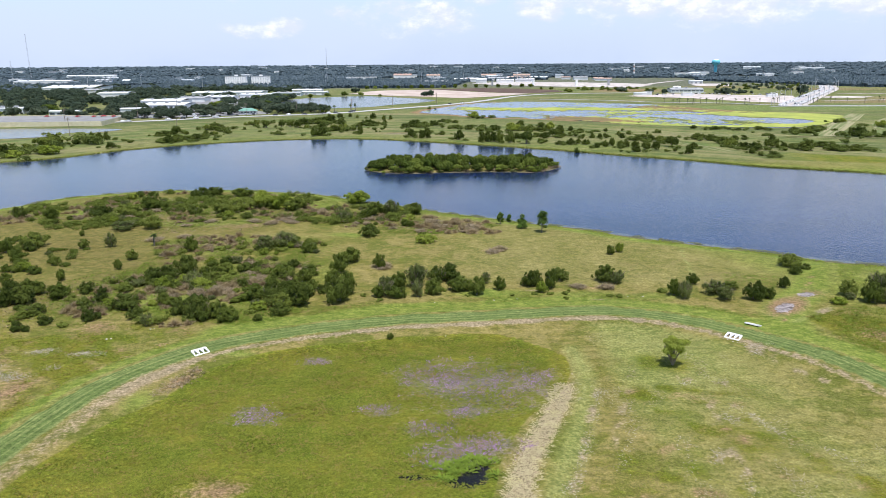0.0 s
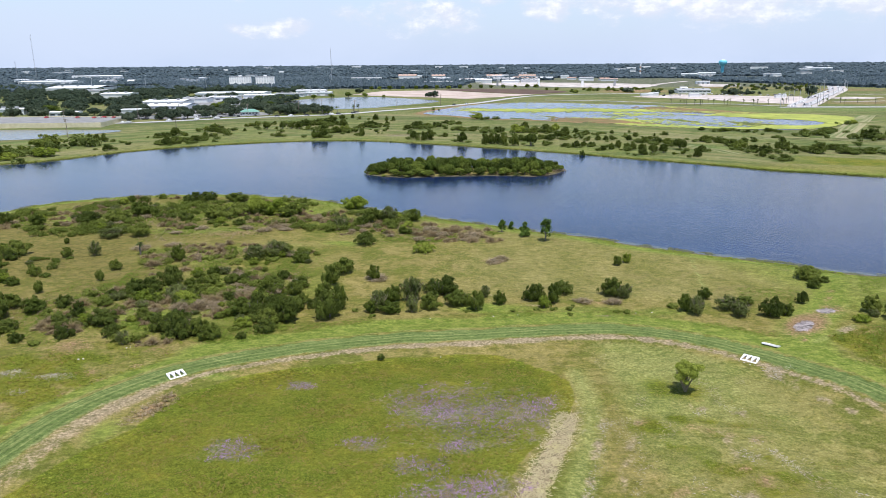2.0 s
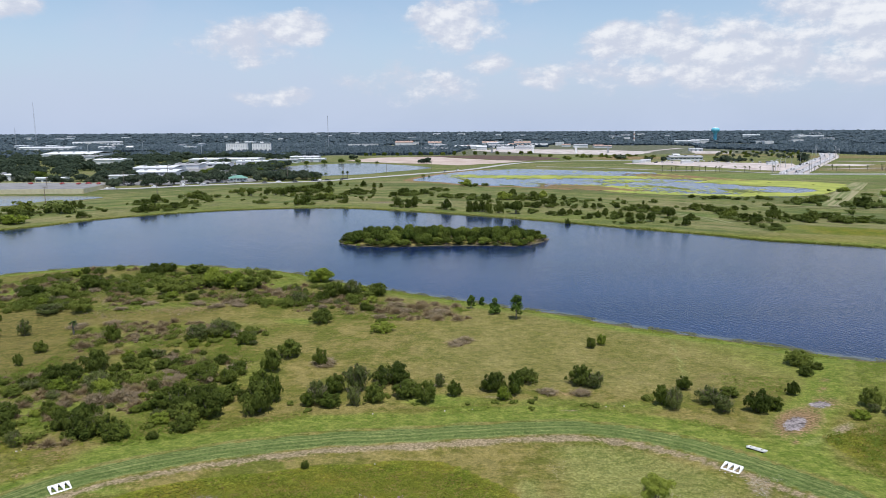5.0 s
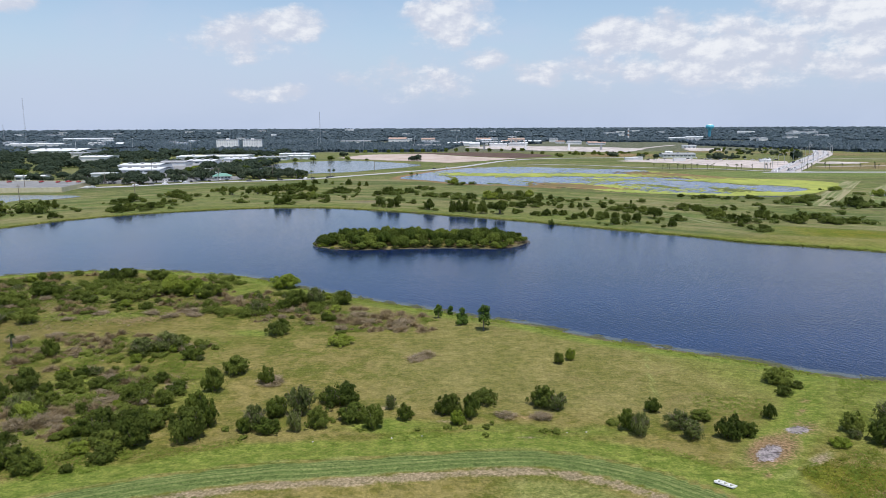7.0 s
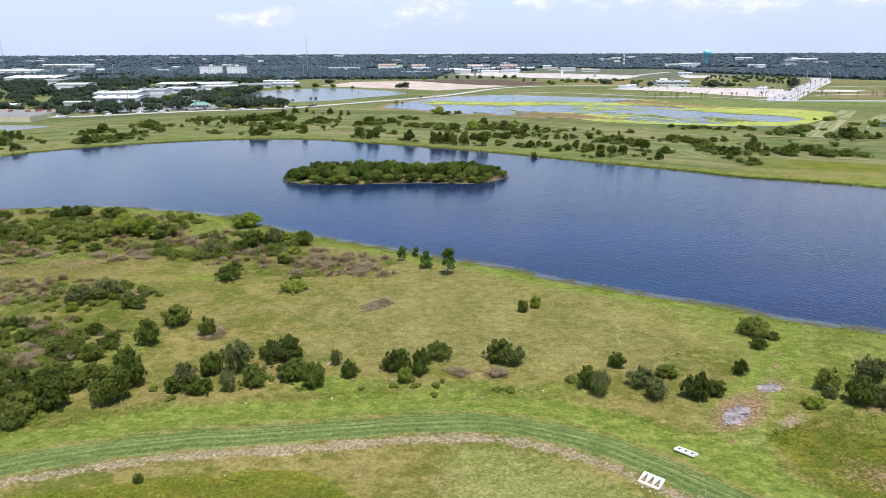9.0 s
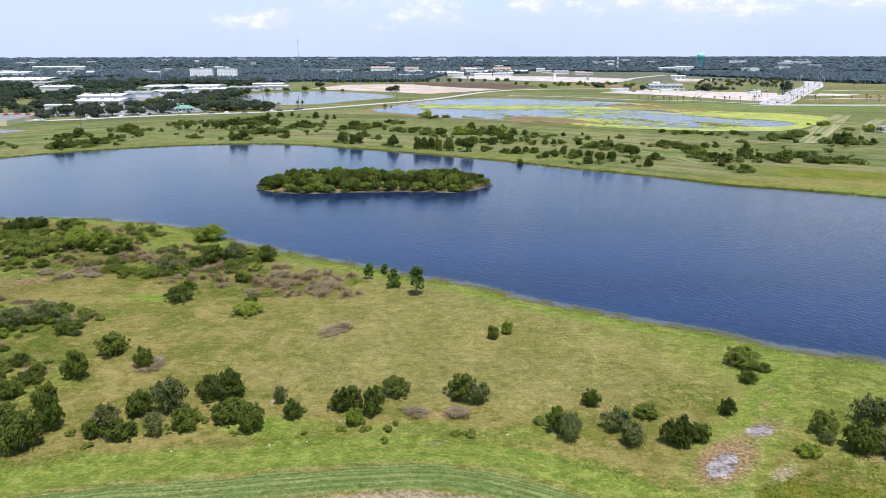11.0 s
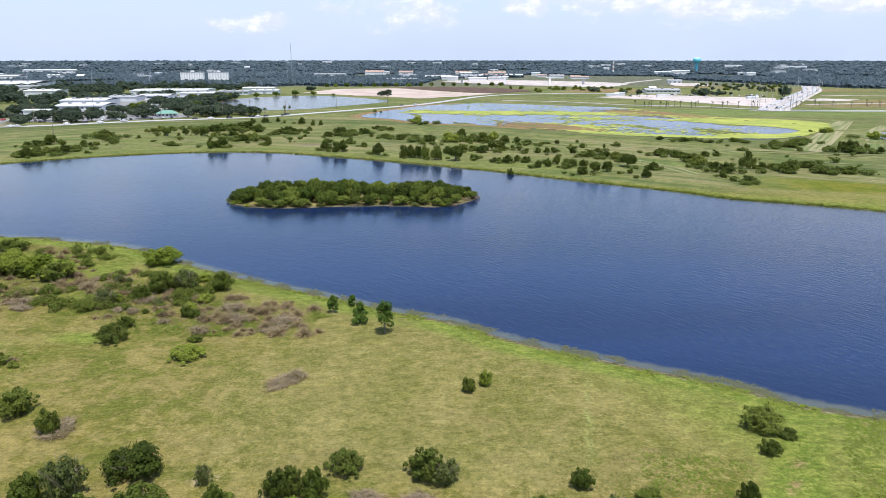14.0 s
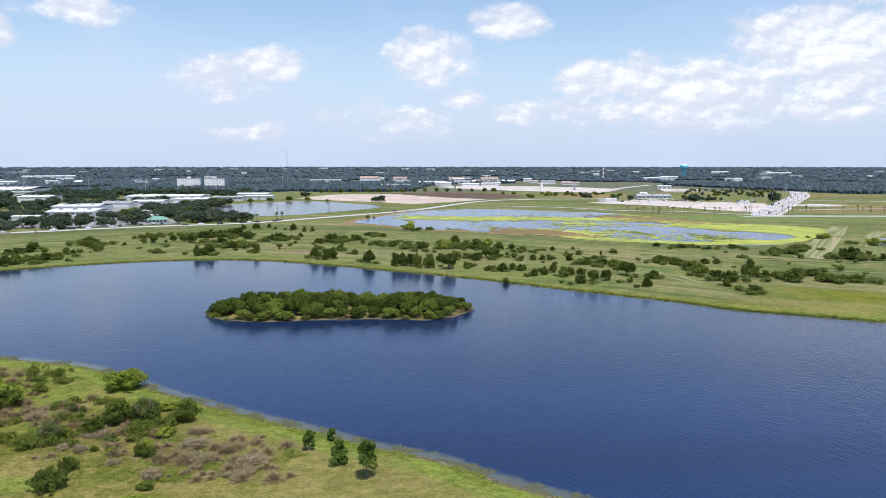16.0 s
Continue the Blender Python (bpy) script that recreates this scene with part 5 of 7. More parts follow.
def palm_tree(x, y, h, seed, group="", fronds=22, label="cabbage palm with a grey trunk and fan fronds"):
    rng = np.random.RandomState(seed)
    top = new("palm_tree")
    part_of(mesh_object("trunk", *tube([(0, 0, -0.1), (0.06, 0.03, h * 0.5), (0, 0, h * 0.86)], [0.24, 0.2, 0.18], 7), M_BARK), top)
    pieces = []
    for k in range(fronds):
        a, e = rng.uniform(0, 6.28), rng.uniform(-0.5, 1.3)
        ln = h * 0.3 * rng.uniform(0.8, 1.15)
        ca, sa = math.cos(a), math.sin(a)
        v, w = [], 0.22 * ln
        for t in (0.0, 0.4, 0.75, 1.0):
            rr, zz = ln * t * math.cos(e * (1 - 0.6 * t)), ln * (t * math.sin(e) - 0.55 * t * t)
            half = w * (0.25, 1.0, 0.9, 0.15)[int(t * 3.99) if t < 1 else 3]
            v.append((ca * rr - sa * half, sa * rr + ca * half, h * 0.88 + zz - 0.1 * half))
            v.append((ca * rr + sa * half, sa * rr - ca * half, h * 0.88 + zz - 0.1 * half))
        pieces.append((v, [(0, 1, 3, 2), (2, 3, 5, 4), (4, 5, 7, 6)]))
    part_of(mesh_object("crown", *joined(pieces), M_PALM), top)
    top.matrix_basis = pose(x, y, level(x, y), 0, 0, seed * 50)
    return tagged(top, label, "palm", group)


palm_tree(-88.7, 147.1, 3.3, 3)


# ---- far side: ponds, roads, sites ----
M_ALGAE = plain("algae", (0.190, 0.235, 0.050), (0.380, 0.395, 0.085), 0.05, 0.9, 0.2)
M_REED = plain("reeds", (0.115, 0.120, 0.048), (0.260, 0.150, 0.080), 0.06, 0.95, 0.1)
M_SAND = plain("pink_sand", (0.36, 0.28, 0.235), (0.52, 0.435, 0.385), 0.03, 0.95, 0.1)
M_GRADED = plain("graded_soil", (0.33, 0.275, 0.25), (0.62, 0.55, 0.52), 0.06, 0.95, 0.1)
M_SOIL = plain("dark_soil", (0.075, 0.050, 0.040), (0.140, 0.095, 0.075), 0.05, 0.95, 0.1)
M_SITE = plain("site_gravel", (0.30, 0.255, 0.23), (0.60, 0.55, 0.52), 0.05, 0.95, 0.1)
M_ROAD = plain("pale_road", (0.36, 0.355, 0.345), (0.50, 0.49, 0.475), 0.2, 0.85, 0.3)
M_LANES = plain("worn_asphalt", (0.26, 0.25, 0.26), (0.46, 0.45, 0.46), 0.05, 0.9, 0.3)
M_ASPHALT = plain("asphalt", (0.17, 0.17, 0.17), (0.27, 0.265, 0.26), 0.15, 0.9, 0.3)
M_BANKWALL = plain("yellow_wall", (0.54, 0.48, 0.31), (0.66, 0.60, 0.42), 0.4, 0.9, 0.2)
M_STREAK = plain("cut_hay", (0.150, 0.172, 0.066), (0.275, 0.262, 0.145), 0.12, 0.95, 0.1)
M_FLATS = plain("flats_plaster", (0.80, 0.79, 0.77), (0.88, 0.87, 0.86), 0.15, 0.6, 0.4)
M_WHITE = plain("white_paint", (0.64, 0.64, 0.64), (0.78, 0.78, 0.77), 0.15, 0.6, 0.4)
M_ROOF = plain("white_roof", (0.60, 0.61, 0.62), (0.78, 0.78, 0.78), 0.08, 0.5, 0.4)
M_GREYROOF = plain("grey_roof", (0.27, 0.275, 0.285), (0.40, 0.40, 0.405), 0.1, 0.7, 0.3)
M_GREENROOF = plain("green_roof", (0.12, 0.27, 0.21), (0.20, 0.36, 0.29), 0.3, 0.5, 0.4)
M_ORANGE = plain("orange_roof", (0.36, 0.24, 0.19), (0.46, 0.33, 0.27), 0.2, 0.8, 0.2)
M_GLASS = plain("window_glass", (0.05, 0.06, 0.07), (0.09, 0.10, 0.12), 0.5, 0.15, 0.5)
M_SHADEGLASS = plain("curtained_glass", (0.46, 0.47, 0.49), (0.58, 0.59, 0.61), 0.5, 0.3, 0.5)
M_TURQUOISE = plain("turquoise_paint", (0.12, 0.47, 0.58), (0.18, 0.56, 0.66), 0.1, 0.5, 0.4)
M_STEEL = plain("galvanised_steel", (0.40, 0.41, 0.42), (0.52, 0.52, 0.53), 1.0, 0.5, 0.5, 0.6)
M_POLEWOOD = plain("pole_wood", (0.16, 0.13, 0.10), (0.26, 0.22, 0.18), 1.0)
M_CONCRETE = plain("concrete", (0.62, 0.61, 0.58), (0.80, 0.79, 0.76), 0.8, 0.85, 0.3)
# near-black stands in for the shade inside the culvert pipes
M_PIPESHADE = plain("pipe_shade", (0.012, 0.012, 0.012), (0.03, 0.03, 0.03), 1.0, 0.9, 0.1)
M_RED = plain("red_paint", (0.38, 0.04, 0.04), (0.45, 0.06, 0.06), 0.5, 0.35, 0.5)
M_CARDARK = plain("dark_car_paint", (0.03, 0.03, 0.035), (0.06, 0.06, 0.07), 0.5, 0.3, 0.5)
M_SILVER = plain("silver_car_paint", (0.45, 0.46, 0.47), (0.55, 0.56, 0.57), 0.5, 0.3, 0.5)
M_TYRE = plain("tyre", (0.015, 0.015, 0.015), (0.03, 0.03, 0.03), 2.0, 0.9)

OPEN_EAST = smooth_line([(124.2, 575.2), (171.9, 609.0), (209.0, 587.5), (241.4, 557.6), (263.2, 534.6), (266.3, 510.8), (241.8, 490.6), (215.4, 495.8), (184.0, 511.7), (155.2, 532.2)], 5, True)
flat_sheet("pond_water", POND, 0.10, M_POND, "pale blue pond water between algae mats", "water")
flat_sheet("pond_water_2", smooth_line([(-177.2, 701.4), (-99.3, 723.7), (-71.3, 763.2), (-22.7, 848.3), (-60.4, 918.1), (-128.1, 976.2), (-199.0, 921.0), (-206.3, 831.1), (-197.4, 761.5)], 5, True), 0.10, M_POND_GREY,
           "grey-blue retention pond beside the road", "water")
flat_sheet("pond_water_3", smooth_line([(-434.3, 506.2), (-340.5, 497.2), (-271.2, 492.4), (-242.0, 481.1), (-267.2, 443.8), (-296.7, 421.6), (-446.2, 417.7)], 5, True), 0.10, M_POND_GREY,
           "grey-blue pond below the walled lot", "water")
flat_sheet("pond_water_4", smooth_line([(288.0, 469.7), (306.5, 497.5), (343.4, 499.4), (362.2, 460.8), (335.0, 438.5), (297.7, 444.6)], 5, True), 0.10, M_POND_GREY, "small grey pond in the grass", "water")


def algae_mats():
    """Floating mats: small cells kept where growth is thick."""
    step = 2.2
    nx, ny = int(380 / step), int(380 / step)
    gx, gy = np.meshgrid(-40 + step * np.arange(nx), 465 + step * np.arange(ny))
    r = np.random.RandomState(8)
    jx, jy = gx + r.uniform(-1, 1, gx.shape), gy + r.uniform(-1, 1, gx.shape)
    cx, cy = (gx + step / 2).ravel(), (gy + step / 2).ravel()
    dep, east = depth_in(cx, cy, POND), depth_in(cx, cy, OPEN_EAST)
    n = ripple(cx, cy, 0.09, 31) + 0.8 * ripple(cx, cy, 0.28, 32) + 0.75 * r.normal(size=cx.shape)
    ring = sstep(cx, 190, 235) * 3 + sstep(dep, 30, 6) * sstep(cy, 620, 560) * sstep(cx, 90, 130) * 3
    mid = 3.4 * np.exp(-((cy - (676 - 0.16 * (cx - 80))) / 22) ** 2) * sstep(cx, -12, 20) * sstep(cx, 240, 190)
    south = 1.5 * sstep(cx, 60, 130) * sstep(cy, 655, 600)
    grow = np.maximum(np.maximum(ring, mid), south) - 1.4 + 0.75 * n
    grow = np.where((east > 1) & (n + 0.1 * east < 4.2), np.where((n > 1.55) & (east < 25) & (cx < 215), 1, -1), grow)
    specks = (n + 0.9 * r.normal(size=cx.shape) > 2.2) & (cx > 60) & (east < 22)
    grow = np.where((cx < 90) & (cy < 640), -1, grow)
    grow = np.where(specks, 1, grow)
    keep = (dep > 0.5) & (grow > 0)
    brown = (dep > 0.5) & (np.hypot((cx - 102) / 32, (cy - 548 + 0.6 * (cx - 102)) / 24) + 0.22 * n < 1) | (dep > 0.5) & (np.hypot((cx - 238) / 50, (cy - 664 + 0.3 * (cx - 238)) / 40) + 0.25 * n < 1)
    idx = np.arange(nx * ny).reshape(ny, nx)
    quads = np.stack([idx[:-1, :-1], idx[:-1, 1:], idx[1:, 1:], idx[1:, :-1]], -1).reshape(-1, 4)
    pick = lambda m: quads[m.reshape(ny, nx)[:-1, :-1].ravel()]
    v = np.stack([jx.ravel(), jy.ravel(), np.full(gx.size, 0.22)], 1)
    for name, mask, mat, label in (("algae", keep & ~brown, M_ALGAE, "bright yellow-green algae mats floating on the pond"), ("reeds", brown, M_REED, "rusty brown reeds at the pond edge")):
        f = pick(mask)
        used, inv = np.unique(f, return_inverse=True)
        tagged(mesh_object(name, v[used], inv.reshape(-1, 4), mat), label, name, kind="stuff")


algae_mats()


def ribbon(name, line, width, z, mat, label, category="road", thick=0.18):
    """A road or strip with real thickness along a line."""
    line = np.asarray(line, float)
    d = np.gradient(line, axis=0)
    d /= np.linalg.norm(d, axis=1)[:, None]
    n = np.stack([-d[:, 1], d[:, 0]], 1) * width / 2
    l, r = line + n, line - n
    k = len(line)
    v = [(*p, z) for p in l] + [(*p, z) for p in r] + [(*p, z - thick) for p in l] + [(*p, z - thick) for p in r]
    f = []
    for i in range(k - 1):
        f += [(i, k + i, k + i + 1, i + 1), (2 * k + i, i, i + 1, 2 * k + i + 1), (k + i, 3 * k + i, 3 * k + i + 1, k + i + 1)]
    return tagged(mesh_object(name, v, f, mat), label, category, kind="structure")


ROAD_LINE = smooth_line([(-488.9, 496.5), (-391.3, 512.5), (-282.2, 548.0), (-249.9, 560.4), (-219.7, 581.8), (-183.6, 601.8), (-144.9, 617.7), (-112.5, 635.4), (-80.3, 673.0), (-44.4, 715.6), (18.6, 801.5), (91.7, 956.0), (163.7, 1012.0), (282.9, 1026.9)], 6)
ribbon("road", ROAD_LINE, 9.0, 0.35, M_ROAD, "pale concrete road running past the ponds")
ribbon("road_2", smooth_line([(312.0, 690.7), (340.0, 690.4), (428.9, 683.8), (520.6, 684.7)], 6), 5.0, 0.35, M_ROAD, "pale road along the far grass field")
HIGHWAY = smooth_line([(333.9, 695.1), (350.0, 728.0), (377.0, 770.1), (439.3, 871.7), (516.4, 994.6), (590.0, 1112.8), (655.0, 1240.0), (728.0, 1385.0)], 6)


def offset_line(line, gap):
    d = np.gradient(line, axis=0)
    d /= np.linalg.norm(d, axis=1)[:, None]
    return line + gap * np.stack([-d[:, 1], d[:, 0]], 1)


ribbon("road_3", offset_line(HIGHWAY, 6.5), 8.5, 0.40, M_LANES, "wide pale multi-lane road with traffic", thick=0.3)
ribbon("road_4", offset_line(HIGHWAY, -6.5), 8.5, 0.40, M_LANES, "wide pale multi-lane road with traffic", thick=0.3)
ribbon("median", HIGHWAY, 4.5, 0.30, M_SITE, "bare sandy strip between the carriageways", "median", 0.2)
ribbon("verge", offset_line(HIGHWAY, -14.0), 5.0, 0.22, M_SITE, "bare sandy verge of the new road", "verge", 0.15)
for gap in (6.5, -6.5):
    for lane in (-1.4, 1.4):
        ribbon("lane_line", offset_line(HIGHWAY, gap + lane), 0.25, 0.412, M_FLATS, "white painted lane line", "road marking", 0.01)
ribbon("road_5", smooth_line([(411.3, 779.4), (453.1, 790.9), (506.3, 797.1), (692.5, 808.2), (890.6, 835.6)], 5), 7.0, 0.30, M_SITE, "pale unpaved road across the grass")
ribbon("road_6", smooth_line([(526.0, 965.8), (616.4, 950.0), (805.4, 962.1)], 5), 9.0, 0.30, M_SITE, "pale unpaved road across the grass")
ribbon("road_7", smooth_line([(330.3, 1278.1), (380.0, 1385.0), (436.7, 1498.0), (544.1, 1672.5)], 5), 14.0, 0.30, M_SITE, "pale unpaved road to the large site")
ribbon("road_8", smooth_line([(105.6, 862.1), (172.0, 831.4), (226.8, 777.9), (284.9, 758.3), (327.1, 712.8), (387.8, 696.3), (520.0, 690.0)], 5), 5.0, 0.34, M_ROAD, "thin pale road along the far grass field")
ribbon("track", smooth_line([(38.1, 786.0), (105.6, 838.1), (190.5, 790.7), (300.6, 725.2)], 5), 4.0, 0.25, M_STREAK, "mown track along the pond bank", "track")


def hay_material():
    """Rows of cut hay running up the bank."""
    m, g, o = material("hay_rows")
    pos = where(g)
    along = g.node("ShaderNodeMapping", {"Vector": pos, "Rotation": (0, 0, radians(56)), "Scale": (80.0, 3.2, 1.0)}, vector_type="TEXTURE").outputs[0]
    f = g.math("ADD", g.math("MULTIPLY", g.noise(1.0, 3.0, 0.6, along), 0.75), g.math("MULTIPLY", g.noise(0.3, 4.0, 0.6, pos), 0.25))
    finish(g, o, g.mix(g.step(f, 0.40, 0.60), (0.112, 0.148, 0.046), (0.290, 0.262, 0.150)), 0.95, g.noise(0.6, 3.0, 0.6, pos), 0.5, 0.2, 0.1)
    return m


M_HAYROWS = hay_material()
ribbon("mown_bank", smooth_line([(216, 405), (240, 440), (284, 505), (337, 585)], 5), 14.0, 0.16, M_HAYROWS, "bank with pale rows of cut hay", "track", 0.1)
ribbon("mown_bank_2", smooth_line([(243, 396), (270, 436), (302, 492), (346, 546)], 5), 8.0, 0.15, M_HAYROWS, "bank with pale rows of cut hay", "track", 0.1)
for lines in ([(128, 330), (123, 352), (110, 378), (92, 398)], [(132, 332), (127, 354), (114, 381), (94, 395)], [(117, 431), (194, 407), (262, 384), (420, 340)], [(122, 424), (194, 399), (262, 376), (420, 330)],
              [(100, 402), (150, 386), (205, 362), (320, 318)]):
    ribbon("wheel_track", smooth_line(lines, 5), 1.5, 0.14, M_STREAK, "faint pale wheel track in the grass", "track", 0.08)


def ragged(points, step, amp, seed):
    """Straight-sided ring with an uneven edge."""
    r = np.random.RandomState(seed)
    p, out = np.array(points, float), []
    for a, b in zip(p, np.roll(p, -1, 0)):
        n = max(1, int(np.linalg.norm(b - a) / step))
        out += [a + (b - a) * k / n + r.uniform(-amp, amp, 2) * (k > 0) for k in range(n)]
    return np.array(out)


flat_sheet("sand_field", ragged([(-153, 1054), (-119, 1179), (-26, 1206), (27, 1118), (71, 1054), (112, 1024), (61, 953), (11, 906), (-20, 940), (-59, 966), (-101, 1004)], 12, 3, 1), 0.15, M_SAND, "bare pinkish sand field levelled for building", "sand")
flat_sheet("soil_strip", ragged([(-20, 1206), (-60, 1222), (50, 1268), (118, 1234), (171, 1146), (174, 1090), (114, 1034), (73, 1066), (29, 1130)], 14, 3, 2), 0.2, M_SOIL, "dark turned soil behind the sand field", "soil")
flat_sheet("building_site", ragged([(226, 930), (309, 990), (356, 952), (438, 910), (412, 832), (357, 842), (280, 872)], 9, 4.5, 3), 0.2, M_GRADED, "graded pinkish building site", "gravel")
flat_sheet("graded_site", ragged([(286, 874), (357, 846), (404, 830), (384, 790), (349, 752), (322, 790)], 9, 3, 4), 0.17, M_GRADED, "brown graded strip beside the building site", "soil")
for k, (cx, cy, w, d) in enumerate(((262, 925, 40, 9), (318, 958, 60, 10), (345, 915, 70, 7), (392, 888, 50, 10), (330, 880, 60, 6), (300, 905, 34, 6), (372, 852, 44, 6))):
    flat_sheet("gravel_strip", ragged([(cx - w / 2, cy + 0.22 * w), (cx + w / 2, cy - 0.25 * w), (cx + w / 2 - 4, cy - 0.25 * w - d), (cx - w / 2 + 3, cy + 0.22 * w - d)], 6, 2, 20 + k), 0.23, M_SITE, "strip of pale gravel on the building site", "gravel")
flat_sheet("gravel_yard", ragged([(51, 1560), (126, 1660), (258, 1604), (370, 1500), (400, 1400), (320, 1240), (270, 1262), (197, 1328), (132, 1400), (91, 1446)], 18, 6, 5), 0.2, M_SITE, "pale gravel yard of a large site", "gravel")
flat_sheet("gravel_yard_2", ragged([(485, 1437), (551, 1427), (530, 1330), (506, 1290), (446, 1290)], 12, 4, 6), 0.2, M_SITE, "pale gravel yard of a large site", "gravel")
flat_sheet("gravel_lot", ragged([(447, 872), (486, 894), (520, 872), (495, 842), (456, 842)], 9, 3, 7), 0.2, M_SITE, "pale gravel lot beside the road", "gravel")
flat_sheet("car_park", [(-297.7, 583.9), (-216.5, 604.6), (-171.4, 634.2), (-191.6, 674.6), (-253.5, 656.5), (-316.2, 634.9)], 0.2, M_ASPHALT, "grey asphalt car park under oak trees", "car park")
flat_sheet("car_park_2", [(-337.3, 651.4), (-253.6, 661.6), (-222.0, 690.1), (-244.0, 927.3), (-262.0, 1002.6), (-387.9, 915.0)], 0.12, M_ASPHALT, "grey asphalt yards between the warehouses", "yard")


def raised_lot():
    """A car park on fill behind a pale yellow retaining wall."""
    top = [(-272.3, 515.7), (-279.4, 577.4), (-337.8, 586.2), (-477.2, 578.0), (-477.6, 514.3), (-349.0, 510.9)]
    n = len(top)
    v = [(x, y, 3.0) for x, y in top] + [(x, y, -0.3) for x, y in top]
    tagged(mesh_object("raised_lot", v, [tuple(range(n))], M_ASPHALT), "grey raised asphalt lot above the pond", "car park", kind="structure")
    ring = [(x, y, z) for z in (3.5, -0.3) for x, y in top]
    f = [(i, (i + 1) % n, n + (i + 1) % n, n + i) for i in range(n)]
    inner = [(x * 0.998 - 0.6, y + 0.5, 3.5) for x, y in top]
    f += [(i, 2 * n + i, 2 * n + (i + 1) % n, (i + 1) % n) for i in range(n)]
    tagged(mesh_object("retaining_wall", ring + inner, f, M_BANKWALL), "pale yellow retaining wall above the pond", "wall", kind="structure")


raised_lot()


# ---- buildings ----
def box_mesh(x0, x1, y0, y1, z0, z1):
    v = [(x, y, z) for z in (z0, z1) for x, y in ((x0, y0), (x1, y0), (x1, y1), (x0, y1))]
    return v, [(0, 3, 2, 1), (4, 5, 6, 7), (0, 1, 5, 4), (1, 2, 6, 5), (2, 3, 7, 6), (3, 0, 4, 7)]


def hall(x, y, w, d, h, turn=0.0, roof=None, wall=None, label="", rise=0.06, bays=0, doors=0, eave=0.6):
    """A low hall: walls, pitched roof with eaves, openings in the front."""
    top = new("warehouse")
    part_of(mesh_object("wall", *box_mesh(-w / 2, w / 2, 0, d, -0.3, h), wall or M_WHITE), top)
    e, p = eave, h + rise * d / 2
    v = [(-w / 2 - e, -e, h), (w / 2 + e, -e, h), (w / 2 + e, d / 2, p), (-w / 2 - e, d / 2, p), (-w / 2 - e, d + e, h), (w / 2 + e, d + e, h)]
    v += [(a, b, c + 0.5) for a, b, c in v]
    f = [(6, 7, 8, 9), (9, 8, 11, 10), (0, 1, 7, 6), (5, 4, 10, 11), (1, 2, 8, 7), (2, 5, 11, 8), (0, 6, 9, 3), (3, 9, 10, 4), (0, 3, 2, 1), (3, 4, 5, 2)]
    roof_part = part_of(mesh_object("roof", v, f, roof or M_ROOF), top)
    for k in range(bays):
        cx = -w / 2 + w * (k + 0.5) / bays
        part_of(mesh_object("window", *box_mesh(cx - w / bays * 0.32, cx + w / bays * 0.32, -0.12, 0.05, h * 0.45, h * 0.75), M_GLASS), top)
    for k in range(doors):
        cx = -w / 2 + w * (k + 0.5) / doors
        part_of(mesh_object("door", *box_mesh(cx - 2, cx + 2, -0.15, 0.05, 0.0, min(4.2, h * 0.7)), M_GREYROOF), top)
    for k in range(3 if w > 30 else 0):
        cx, cy = -w * 0.3 + k * w * 0.3, d * 0.3
        part_of(mesh_object("roof_unit", *box_mesh(cx - 1.6, cx + 1.6, cy - 1.2, cy + 1.2, h + 0.5, h + 0.5 + rise * cy + 1.7), M_GREYROOF), roof_part)
    top.matrix_basis = pose(x, y, level(x, y), 0, 0, turn)
    return tagged(top, label or "long low white warehouse among trees", "warehouse", "halls of the town")


hall(-300, 712.6, 42, 46, 4.2, 4, label="large white factory hall with a pale roof", bays=8, doors=3)
hall(-330, 785, 44, 46, 4.8, 4, label="large white factory hall with a pale roof", doors=2)
hall(-322.1, 1008.4, 96, 60, 5.0, 3, doors=5, rise=0.03)
hall(-295.8, 885.4, 34, 36, 4.6, 3, bays=4)
hall(-319.9, 855.6, 32, 34, 4.6, 3, roof=M_GREYROOF)
hall(-461.9, 956.8, 38, 40, 7, 5)
hall(-234.0, 998.0, 40, 26, 4.2, 2, bays=6, roof=M_GREYROOF)
hall(-199.0, 1026.0, 36, 24, 4.4, 2, doors=3)
hall(-222.4, 1090.2, 44, 30, 5.0, 2)
hall(-264.6, 944.5, 40, 30, 4.6, 3, doors=2)
hall(-242.9, 715.5, 20, 18, 4, 8)
hall(-214.0, 672.6, 16, 12, 3.6, 8, bays=4)
hall(-654.0, 1217.0, 84, 100, 7, 6, label="very long white warehouse behind the trees", doors=4)
hall(-926.3, 1635.3, 120, 60, 9, 6)
hall(-845.3, 1752.3, 28, 26, 6, 6, rise=0.28, label="white gabled building behind the trees")
hall(-797.8, 1785.0, 16, 22, 6, 6, rise=0.28)
hall(-578.8, 1122.0, 50, 40, 6, 5, roof=M_GREYROOF)
hall(-433.1, 657.1, 40, 20, 5, 8)
hall(-353.3, 617.1, 24, 14, 4.5, 10, bays=4)
hall(-305.7, 649.6, 20, 14, 4.5, 8)
hall(-129.4, 2124.6, 52, 30, 8, -3, roof=M_ORANGE, label="low block with an orange tiled roof", rise=0.3)
hall(-37.8, 2068.9, 38, 26, 8, -3, roof=M_ORANGE, label="low block with an orange tiled roof", rise=0.3)
hall(120.2, 2046.4, 42, 26, 8, -4, roof=M_ORANGE, label="low block with an orange tiled roof", rise=0.3)
hall(208.9, 2002.3, 46, 26, 8, -6, roof=M_ORANGE, label="low block with an orange tiled roof", rise=0.3)
